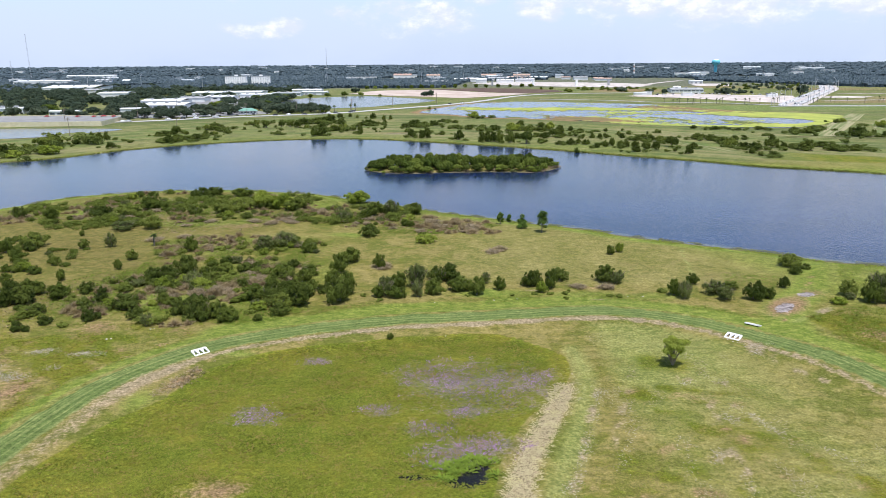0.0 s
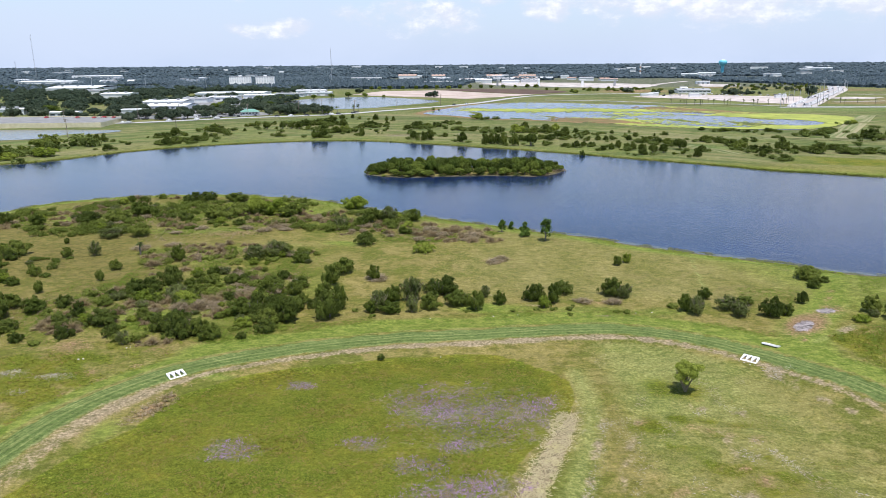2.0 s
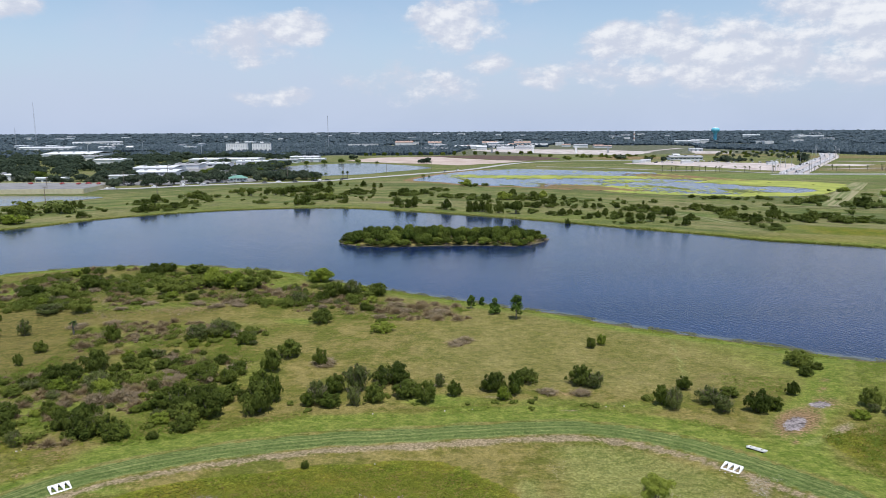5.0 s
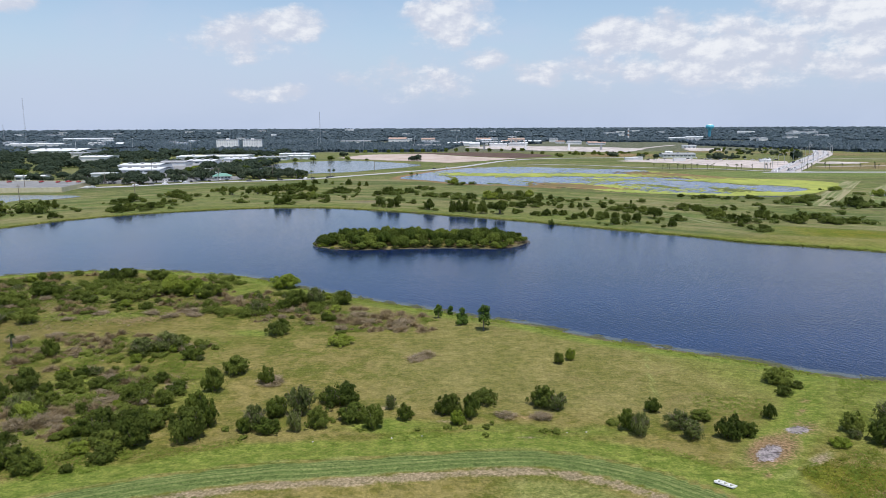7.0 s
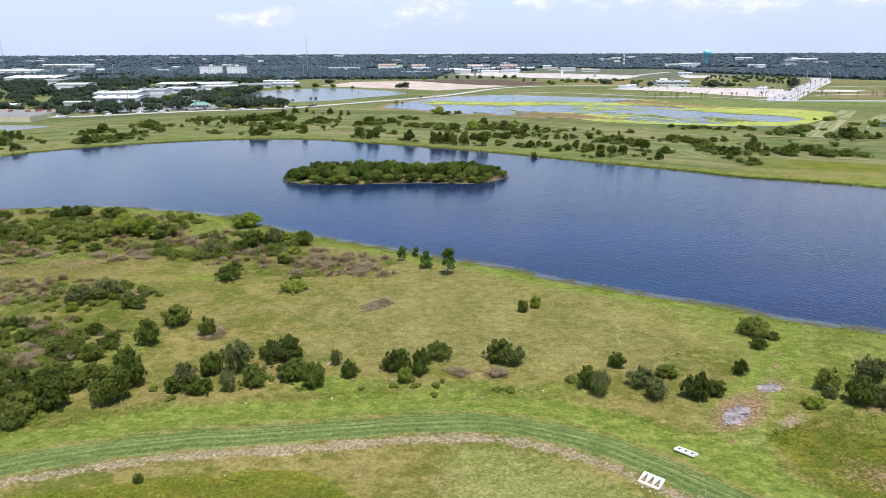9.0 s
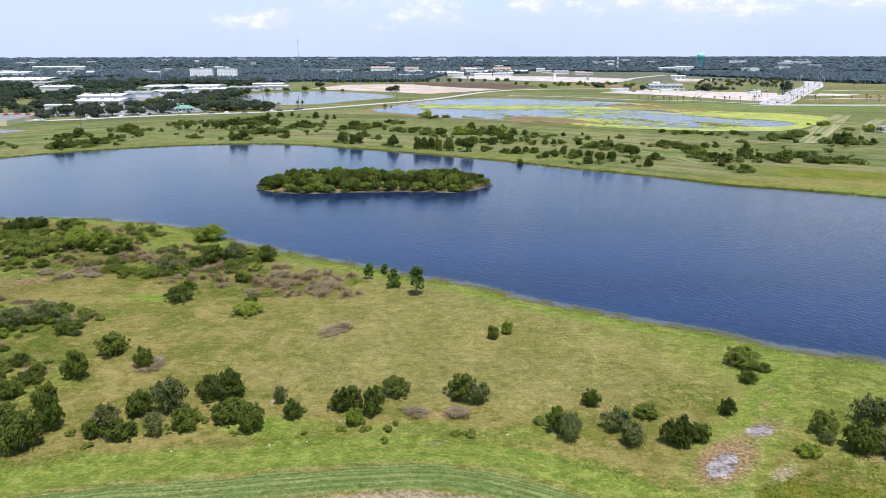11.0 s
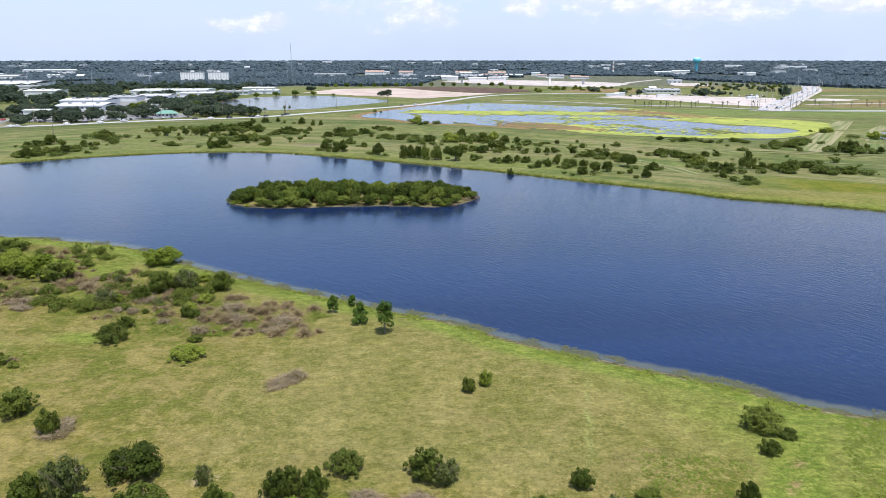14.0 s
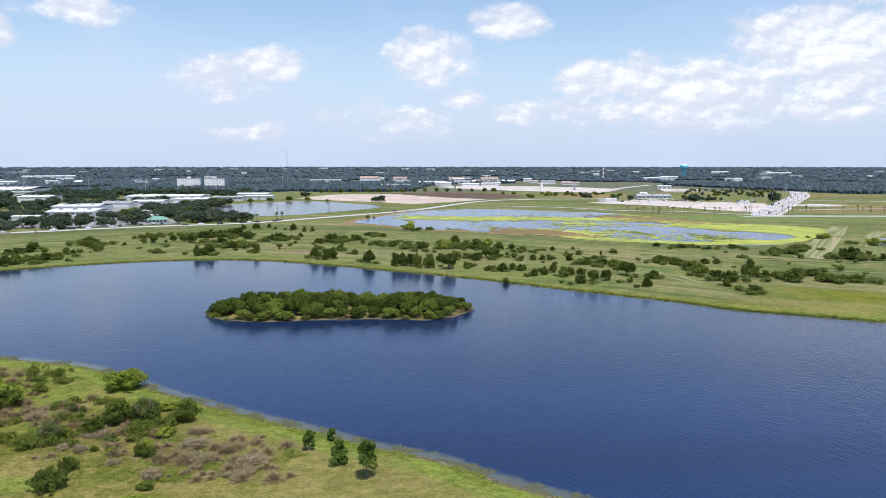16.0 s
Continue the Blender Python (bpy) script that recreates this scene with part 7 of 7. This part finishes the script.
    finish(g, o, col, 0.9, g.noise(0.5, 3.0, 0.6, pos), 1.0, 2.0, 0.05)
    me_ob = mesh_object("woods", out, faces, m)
    tagged(me_ob, "dark woods stretching to the horizon, tinted haze blue", "woods", kind="stuff")


far_woods()

# ---- culvert ends in the embankment ----
def culvert_end(x, y, turn, label):
    """A sloping concrete slab with three cut pipe mouths."""
    top = new("culvert_headwall")
    w, d, th = 3.5, 2.5, 0.28
    bm = bmesh.new()

    def loop(pts):
        vs = [bm.verts.new((a, b, 0)) for a, b in pts]
        return [bm.edges.new((vs[i], vs[(i + 1) % len(vs)])) for i in range(len(vs))]

    edges = loop([(-w / 2 + 0.12, -d / 2), (w / 2 - 0.12, -d / 2), (w / 2, -d / 2 + 0.12), (w / 2, d / 2 - 0.12), (w / 2 - 0.12, d / 2), (-w / 2 + 0.12, d / 2), (-w / 2, d / 2 - 0.12), (-w / 2, -d / 2 + 0.12)])
    mouths = (-1.08, 0.0, 1.08)
    for mx in mouths:
        edges += loop([(mx - 0.38, -0.80), (mx + 0.38, -0.80), (mx + 0.42, -0.62), (mx + 0.22, 0.35), (mx + 0.07, 0.92), (mx - 0.07, 0.92), (mx - 0.22, 0.35), (mx - 0.42, -0.62)])
    bmesh.ops.triangle_fill(bm, edges=edges, use_beauty=True)
    bmesh.ops.recalc_face_normals(bm, faces=bm.faces)
    ext = bmesh.ops.extrude_face_region(bm, geom=bm.faces[:])
    bmesh.ops.translate(bm, verts=[v for v in ext["geom"] if isinstance(v, bmesh.types.BMVert)], vec=(0, 0, -th))
    bmesh.ops.recalc_face_normals(bm, faces=bm.faces)
    me = bpy.data.meshes.new("slab")
    bm.to_mesh(me)
    bm.free()
    me.materials.append(M_CONCRETE)
    part_of(new("slab", me), top, "weathered white concrete slab")
    for mx in mouths:
        # the half-open pipe below the slab: a trough that runs back into the bank
        v, f = [], []
        for k, yy in enumerate((-0.9, -0.2, 0.5, 0.95)):
            for s in range(9):
                a = math.pi * (1 + s / 8)
                v.append((mx + 0.4 * math.cos(a), yy, -0.08 + (0.15 + 0.18 * k) * math.sin(a)))
        for k in range(3):
            f += [(k * 9 + s, k * 9 + s + 1, k * 9 + s + 10, k * 9 + s + 9) for s in range(8)]
        v += [(mx - 0.42, 0.95, -0.05), (mx + 0.42, 0.95, -0.05)]
        f.append(tuple(range(27, 36)) + (37, 36))
        part_of(mesh_object("pipe", v, f, M_PIPESHADE), top, "dark pipe mouth")
    z = level(x, y)
    top.matrix_basis = pose(x, y, z + 0.22, 0, 0, turn) @ pose(0, 0, 0, 16, 0, 0) @ Matrix.Diagonal((0.71, 0.68, 0.70, 1))
    return tagged(top, label, "culvert", "culvert ends in the embankment")


culvert_end(32.5, 81.4, -43, "white concrete culvert end with three pipe mouths")
culvert_end(-53.8, 76.3, 42, "white concrete culvert end with three pipe mouths")
culvert_end(38.5, 87.6, 137, "white concrete culvert end facing the lake")

# broken concrete beside the east culvert and pale stones on the grass
M_STONE = plain("pale_stone", (0.34, 0.33, 0.29), (0.50, 0.48, 0.43), 2.0, 0.9)


def stone(x, y, s, seed):
    r = np.random.RandomState(seed)
    bm = bmesh.new()
    bmesh.ops.create_icosphere(bm, subdivisions=1, radius=s)
    for v in bm.verts:
        v.co = Vector((v.co.x * r.uniform(0.8, 1.4), v.co.y * r.uniform(0.7, 1.1), v.co.z * r.uniform(0.4, 0.7)))
    me = bpy.data.meshes.new("stone")
    bm.to_mesh(me)
    bm.free()
    me.materials.append(M_STONE)
    ob = new("stone", me)
    ob.matrix_basis = pose(x, y, level(x, y) + s * 0.2, 0, 0, seed * 40)
    return tagged(ob, "pale weathered broken stone lying in grass", "stone", "loose stones")


for k, (x, y, s) in enumerate(((31.3, 80.6, 0.22), (31.9, 79.8, 0.26), (30.8, 81.2, 0.16), (32.4, 79.4, 0.14), (-66.5, 88.2, 0.3), (-66, 88.6, 0.22), (-17, 101, 0.24), (-5.5, 102.4, 0.3), (-1, 103, 0.2),
                               (-15, 84, 0.2), (24, 104.6, 0.3), (21, 104.4, 0.25), (-72, 83.5, 0.4), (-71.4, 83.8, 0.3))):
    stone(x, y, s * 0.6, k)


# ---- grasses, weeds and marsh plants ----
def tufts(name, xs, ys, size, tall, mat, label, category, blades=5, seed=0, spread=1.0, sink=0.05):
    """Clumps of pointed blades, one mesh."""
    r = np.random.RandomState(seed)
    n = len(xs)
    zs = grid_level(np.asarray(xs), np.asarray(ys))
    base = np.stack([xs, ys, zs - sink], 1)[:, None, :].repeat(blades, 1)
    sz = (np.asarray(size) * np.ones(n))[:, None] * r.uniform(0.6, 1.3, (n, blades))
    tl = (np.asarray(tall) * np.ones(n))[:, None] * r.uniform(0.6, 1.25, (n, blades))
    a = r.uniform(0, 6.283, (n, blades))
    lean = r.uniform(0.7, 1.5, (n, blades)) * spread
    c, s = np.cos(a), np.sin(a)
    root = base + np.stack([c * sz * 0.25, s * sz * 0.25, 0 * a], -1)
    side = np.stack([-s, c, 0 * a], -1) * (sz * 0.30)[..., None]
    tip = base + np.stack([c * sz * (0.25 + lean), s * sz * (0.25 + lean), tl], -1)
    v = np.stack([root - side, root + side, tip], 2).reshape(-1, 3)
    f = np.arange(len(v)).reshape(-1, 3)
    me = bpy.data.meshes.new(name)
    me.vertices.add(len(v))
    me.vertices.foreach_set("co", v.ravel())
    me.loops.add(f.size)
    me.loops.foreach_set("vertex_index", f.ravel())
    me.polygons.add(len(f))
    me.polygons.foreach_set("loop_start", np.arange(0, f.size, 3))
    me.update()
    me.materials.append(mat)
    return tagged(new(name, me), label, category, kind="stuff")


def grid_level(x, y):
    xs, ys, z = SURVEY["xs"], SURVEY["ys"], SURVEY["z"]
    i = np.clip(np.searchsorted(xs, x) - 1, 0, len(xs) - 2)
    j = np.clip(np.searchsorted(ys, y) - 1, 0, len(ys) - 2)
    u, v = (x - xs[i]) / (xs[i + 1] - xs[i]), (y - ys[j]) / (ys[j + 1] - ys[j])
    return (z[j, i] * (1 - u) + z[j, i + 1] * u) * (1 - v) + (z[j + 1, i] * (1 - u) + z[j + 1, i + 1] * u) * v


M_MARSHLEAF = foliage("marsh_leaves", (0.102, 0.126, 0.012), (0.216, 0.234, 0.035), (0.22, 0.17, 0.05), 0.06)
M_DRYTWIG = foliage("dry_twigs", (0.225, 0.168, 0.090), (0.430, 0.335, 0.200), through=0.1)
M_FLOWER = foliage("violet_flowers", (0.200, 0.092, 0.215), (0.400, 0.240, 0.450))
M_GRASS = foliage("meadow_grass", (0.140, 0.150, 0.034), (0.290, 0.262, 0.098))
M_LUSH = foliage("lush_weeds", (0.112, 0.160, 0.020), (0.215, 0.250, 0.046))
M_WATERWEED = foliage("water_weed", (0.070, 0.080, 0.050), (0.150, 0.155, 0.095))
M_STALK = foliage("dead_stalks", (0.250, 0.215, 0.120), (0.430, 0.375, 0.240))
M_HAY = foliage("straw", (0.380, 0.320, 0.180), (0.620, 0.545, 0.350))
M_MAT = foliage("floating_leaves", (0.110, 0.170, 0.020), (0.260, 0.330, 0.050))
r = np.random.RandomState(99)


def sown(count, x0, x1, y0, y1, test):
    x, y = r.uniform(x0, x1, count), r.uniform(y0, y1, count)
    k = test(x, y)
    return x[k], y[k]


x, y = sown(74000, -66, 6, 1, 88, lambda x, y: (depth_in(x, y, MARSH) > 0.3) & (np.hypot((x + 13) / 4.5, (y - 43.5) / 3.0) > 0.9) & (np.hypot((x + 40.4) / 4.2, (y - 40.2) / 2.2) > 1 + 0.3 * ripple(x, y, 0.9, 6)))
tufts("marsh_plants", x, y, 0.42, (0.13 + 0.05 * ripple(x, y, 0.5, 2)) * (0.25 + 0.75 * sstep(depth_in(x, y, MARSH), 0.0, 4.0)), M_MARSHLEAF, "dense olive green marsh plants in the basin", "marsh plants", 3, 1)
x, y = sown(42000, -66, 6, 30, 88, lambda x, y: np.maximum.reduce([spot(x, y, *s) for s in ((-15, 69.5, 8, 6), (-2.5, 68.6, 4.5, 4), (-11.2, 48.9, 6, 3.0), (-17.2, 53.5, 4.2, 2), (-12.6, 57.9, 4.5, 2.0), (-10.5, 63.5, 5, 2.4),
                                                                                        (-13, 47.5, 6, 3.4), (-24, 58.7, 3, 2), (-35.2, 75.2, 2.6, 1.8), (-40, 57, 4, 3), (-16, 45.2, 3.5, 1.5))]) + 0.16 * spot(x, y, -13, 47.5, 6, 3.4) + 0.22 * ripple(x, y, 1.1, 8) + 0.2 * ripple(x, y, 3.0, 9) + 0.10 * r.normal(size=x.shape) > 0.74)
tufts("violet_flowers", x, y, 0.22, 0.15, M_FLOWER, "violet marsh flowers among the leaves", "flowers", 4, 2, 0.9)
x, y = sown(900, -20, -8, 39, 48, lambda x, y: (np.hypot((x + 13) / 4.6, (y - 43.8) / 2.6) < 1) & (ripple(x, y, 1.4, 15) > 0.0))
tufts("floating_plants", x, y, 0.55, 0.3, M_MAT, "bright green plants round the open water", "marsh plants", 6, 3, 1.2)
# meadow
lake_gap = lambda x, y: depth_in(x, y, LAKE) < -1.0
x, y = sown(60000, -112, 84, 96, 226, lambda x, y: lake_gap(x, y) & (line_distance(x, y, BERM)[0] > 5) & (ripple(x, y, 0.22, 17) + 0.6 * ripple(x, y, 0.7, 18) > -0.1))
tufts("meadow_grass", x, y, 0.26, 0.15, M_GRASS, "dry olive meadow grass", "grass", 3, 4, 1.1)
x, y = sown(26000, 6, 50, 34, 90, lambda x, y: (line_distance(x, y, BERM)[0] > 4.2) & (line_distance(x, y, BERM)[1] < 0) & (ripple(x, y, 0.5, 19) > 0.0))
tufts("field_grass", x, y, 0.20, 0.10, M_GRASS, "short dry grass in the basin", "grass", 3, 5, 1.2)
# tall green growth along the shore, round the scrub and beside the embankment
shore_line = np.array([p for p in LAKE if p[1] < 236 and -170 < p[0] < 120 and p[1] < 236])
k = r.randint(0, len(shore_line) - 1, 7000)
t = r.uniform(0, 1, 7000)[:, None]
pts = shore_line[k] * (1 - t) + shore_line[k + 1] * t + r.normal(0, 1.7, (7000, 2))
pts = pts[np.linalg.norm(shore_line[k + 1] - shore_line[k], axis=1) < 12]
dep = depth_in(pts[:, 0], pts[:, 1], LAKE)
pts = pts[(dep < 0.5) & (dep > -5) & (ripple(pts[:, 0], pts[:, 1], 0.45, 34) + 0.5 * ripple(pts[:, 0], pts[:, 1], 1.3, 35) > -0.2)]
tufts("shore_grass", pts[:, 0], pts[:, 1], 0.36, 0.22, M_LUSH, "bright green tall grass along the lake shore", "grass", 5, 6)
far_line = np.array([p for p in LAKE if p[1] > 236])
k = r.randint(0, len(far_line) - 1, 6000)
t = r.uniform(0, 1, 6000)[:, None]
pts = far_line[k] * (1 - t) + far_line[k + 1] * t + r.normal(0, 1.4, (6000, 2))
pts = pts[np.linalg.norm(far_line[k + 1] - far_line[k], axis=1) < 40]
dep = depth_in(pts[:, 0], pts[:, 1], LAKE)
pts = pts[(dep < 0.8) & (dep > -4)]
tufts("bank_reeds", pts[:, 0], pts[:, 1], 0.6, 0.5, M_LEAF_MID, "green reeds along the far lake bank", "reeds", 4, 7)


def scrub(x, y):
    return np.maximum.reduce([spot(x, y, -64, 114, 26, 16), spot(x, y, -100, 190, 48, 26), spot(x, y, -66, 148, 24, 11), spot(x, y, -30, 172, 22, 12), spot(x, y, -104, 102, 20, 14)]) + 0.22 * ripple(x, y, 0.18, 22) > 0.62


x, y = sown(26000, -150, 0, 84, 226, lambda x, y: lake_gap(x, y) & scrub(x, y) & (line_distance(x, y, BERM)[0] > 8))
half = len(x) // 2
tufts("scrub_weeds", x[:half], y[:half], 0.32, 0.24, M_LUSH, "tall green weeds between the shrubs", "weeds", 6, 8)
tufts("scrub_brush", x[half:], y[half:], 0.30, 0.26, M_LEAF_BROWN, "dry brown brush between the shrubs", "brush", 6, 9)
x, y = sown(9000, -60, 62, 92, 110, lambda x, y: (np.abs(line_distance(x, y, BERM)[0] - 10.5) < 1.6) & (line_distance(x, y, BERM)[1] > 0) & (ripple(x, y, 0.3, 25) > 0.1))
tufts("edge_weeds", x, y, 0.42, 0.14, M_LUSH, "bright green weeds at the foot of the bank", "weeds", 5, 10)
x, y = sown(16000, 44, 100, 60, 130, lambda x, y: (ripple(x, y, 0.2, 27) + 0.4 * ripple(x, y, 0.8, 28) > 0.3) & (line_distance(x, y, BERM)[0] > 9) & lake_gap(x, y) & (line_distance(x, y, smooth_line(CUTTING))[0] > 5))
tufts("east_weeds", x, y, 0.42, 0.14, M_LUSH, "rough green weeds beside the mown cut", "weeds", 5, 11)
straw_line = smooth_line(STRAW)
x, y = sown(14000, -14, 5, 30, 66, lambda x, y: line_distance(x, y, straw_line)[0] < 1.5)
tufts("straw", x, y, 0.35, 0.10, M_HAY, "pale cut straw beside the marsh", "straw", 3, 12, 2.0)
# fallen pale stalks scattered over the basin field
x, y = sown(7000, 6, 46, 34, 84, lambda x, y: (ripple(x, y, 0.25, 61) + 0.7 * ripple(x, y, 0.9, 62) > 0.9) & (line_distance(x, y, BERM)[0] > 5))
tufts("dead_stalks", x, y, 0.34, 0.10, M_STALK, "bleached dead stalks lying in the grass", "straw", 3, 13, 2.0)

# feathery brown brush between the shrubs: low domes of fine dead twigs
def twig_dome(rng, r, h, count):
    a, e = rng.uniform(0, 6.283, count), rng.uniform(0.0, 1.5, count)
    way = np.stack([np.cos(a) * np.cos(e) * r, np.sin(a) * np.cos(e) * r, np.sin(e) * h], 1) * (0.75 + 0.2 * np.sin(3 * a + r) + 0.12 * rng.normal(size=count))[:, None]
    foot = way * rng.uniform(0.15, 0.62, count)[:, None]
    tip = way + rng.normal(size=(count, 3)) * 0.09 * r
    side = np.cross(way, rng.normal(size=(count, 3)))
    side *= (rng.uniform(0.025, 0.05, count) / (np.linalg.norm(side, axis=1) + 1e-9))[:, None]
    v = np.stack([foot - side, foot + side, tip], 1).reshape(-1, 3)
    v[:, 2] = np.maximum(v[:, 2], 0.0)
    return v, np.arange(3 * count).reshape(-1, 3)


for name, ring, count, seed in (("point_brush", POINT, 260, 91), ("west_brush", WEST, 190, 92), ("tip_brush", [(-34, 158), (-4, 158), (2, 168), (-16, 178), (-36, 178)], 46, 96)):
    ring = np.array(ring, float)
    lo, hi = ring.min(0), ring.max(0)
    br, pieces = np.random.RandomState(seed), []
    while len(pieces) < count:
        p = br.uniform(lo, hi)
        if depth_in(p[0], p[1], ring) + 4 * ripple(p[0], p[1], 0.12, seed + 9) < 0 or depth_in(p[0], p[1], LAKE) > -4 or ripple(p[0], p[1], 0.16, seed) + 0.6 * ripple(p[0], p[1], 0.4, seed + 5) < 0.15:
            continue
        rr = br.uniform(0.6, 2.3)
        v, f = twig_dome(br, rr * 1.15, rr * br.uniform(0.45, 0.85), int(150 + 170 * rr))
        pieces.append((v + np.array([p[0], p[1], level(p[0], p[1])]), f))
    join_leaves(name, pieces, M_DRYTWIG, "greyish brown dead brush between the shrubs", "brush")
    (x0, y0), (x1, y1) = lo, hi
    x, y = sown(count * 200, x0, x1, y0, y1, lambda x, y: (depth_in(x, y, ring) + 6 * ripple(x, y, 0.12, seed + 8) > 0) & lake_gap(x, y) & (ripple(x, y, 0.25, seed + 2) + 0.6 * ripple(x, y, 0.7, seed + 6) + 0.5 * r.normal(size=x.shape) > 0.4))
    tufts(name + "_weeds", x, y, 0.36, 0.18, M_LUSH, "yellow-green weeds between the shrubs", "weeds", 5, seed + 3, 1.0)

# bleached litter on the basin field and beyond the bank
M_BLEACH = foliage("bleached_litter", (0.30, 0.255, 0.21), (0.50, 0.445, 0.395), through=0.1)
lx, ly = [], []
for stalk, per in (([(22.4, 67.7), (25.5, 65.2)], 60), ([(23.4, 58.0), (25.1, 54.1), (26.2, 50.6)], 150), ([(21.4, 55.7), (22.0, 53.4)], 70), ([(17.6, 46.7), (16.3, 44.3)], 60), ([(34.1, 74.8), (35.3, 79.6)], 70),
                   ([(33.4, 77.4), (37.7, 78.9)], 70), ([(7.3, 63.3), (6.1, 61.6), (2.5, 49.5), (0.6, 45.1), (-2.0, 38.0)], 330), ([(11.0, 62.0), (8.0, 52.0), (4.5, 43.0)], 110), ([(29.5, 47.8), (32.0, 44.0)], 50), ([(17.6, 38.2), (18.4, 42.0)], 40),
                   ([(18.8, 64.8), (20.4, 65.6)], 40), ([(14.0, 50.0), (12.0, 41.0)], 50)):
    p = np.array(stalk, float)
    seg = r.randint(0, len(p) - 1, per)
    t = r.uniform(0, 1, per)[:, None]
    q = p[seg] * (1 - t) + p[seg + 1] * t + r.normal(0, 0.34, (per, 2))
    lx.append(q[:, 0]); ly.append(q[:, 1])
for cx, cy, w, d, per in ((-79.8, 78.8, 2.6, 1.0, 420), (-72.9, 77.4, 2.6, 1.0, 420), (-79.9, 69.4, 3.0, 1.2, 420), (-75.2, 72.4, 1.6, 0.7, 150), (-85.0, 73.0, 2.4, 0.9, 200)):
    lx.append(r.normal(cx, w * 0.5, per)); ly.append(r.normal(cy, d * 0.5, per))
tufts("bleached_litter", np.concatenate(lx), np.concatenate(ly), 0.34, 0.07, M_BLEACH, "bleached grey-white dead stalks on the grass", "straw", 3, 71, 1.6)
# rough weeds of the basin field and of the field east of the cut
x, y = sown(16000, 50, 100, 50, 112, lambda x, y: (y - 95.7 - 0.45 * (x - 55.7) < -1) & (line_distance(x, y, BERM)[0] > 10) & (ripple(x, y, 0.3, 84) + 0.6 * r.normal(size=x.shape) > -0.1))
wx, wy = sown(18000, -120, -58, 40, 98, lambda x, y: (line_distance(x, y, BERM)[1] > 0) & (line_distance(x, y, BERM)[0] > 5.5) & (ripple(x, y, 0.3, 86) + 0.6 * ripple(x, y, 1.0, 87) + 0.5 * r.normal(size=x.shape) > 0.1))
tufts("west_field_weeds", wx, wy, 0.34, 0.20, M_MARSHLEAF, "rough olive weeds outside the embankment", "weeds", 4, 75, 1.0)
tufts("east_field_weeds", x, y, 0.32, 0.22, M_MARSHLEAF, "olive and rust weeds beyond the embankment", "weeds", 4, 74, 1.0)
x, y = sown(30000, -4, 36, 32, 78, lambda x, y: (depth_in(x, y, FIELD) > -1) & (ripple(x, y, 0.42, 73) + 0.6 * ripple(x, y, 1.2, 74) + 0.5 * r.normal(size=x.shape) > 0.5))
tufts("field_weeds", x, y, 0.28, 0.09, M_MARSHLEAF, "olive and rust weeds on the basin field", "weeds", 4, 72, 1.0)
x, y = sown(1400, -60, -47, 60, 74, lambda x, y: spot(x, y, -53.6, 67.0, 4.6, 1.6, 66) + 0.14 * ripple(x, y, 0.9, 7) + 0.1 * r.normal(size=x.shape) > 0.56)
tufts("rusty_weeds", x, y, 0.34, 0.22, M_LEAF_BROWN, "rust-brown weeds at the marsh edge", "weeds", 4, 73)

# water weeds in the shallows of the near shore
k = r.randint(0, len(shore_line) - 1, 9000)
t = r.uniform(0, 1, 9000)[:, None]
pts = shore_line[k] * (1 - t) + shore_line[k + 1] * t + r.normal(0, 1.6, (9000, 2))
pts = pts[np.linalg.norm(shore_line[k + 1] - shore_line[k], axis=1) < 12]
dep = depth_in(pts[:, 0], pts[:, 1], LAKE)
pts = pts[(dep > 0.2) & (dep < 3.2) & (ripple(pts[:, 0], pts[:, 1], 0.5, 33) > 0.1)]
weed = tufts("water_weeds", pts[:, 0], pts[:, 1], 0.5, 0.1, M_WATERWEED, "dull olive weeds floating in the shallows", "weeds", 5, 15, 1.3)
heights = np.empty(len(weed.data.vertices) * 3)
weed.data.vertices.foreach_get("co", heights)
heights[2::3] = -0.69 + 0.03 * r.uniform(0, 1, len(heights) // 3)
weed.data.vertices.foreach_set("co", heights)

# the first plants, from which the others were copied, leave the scene
for proto in PROTOTYPES.values():
    for ob in (*proto.children_recursive, proto):
        bpy.data.objects.remove(ob)
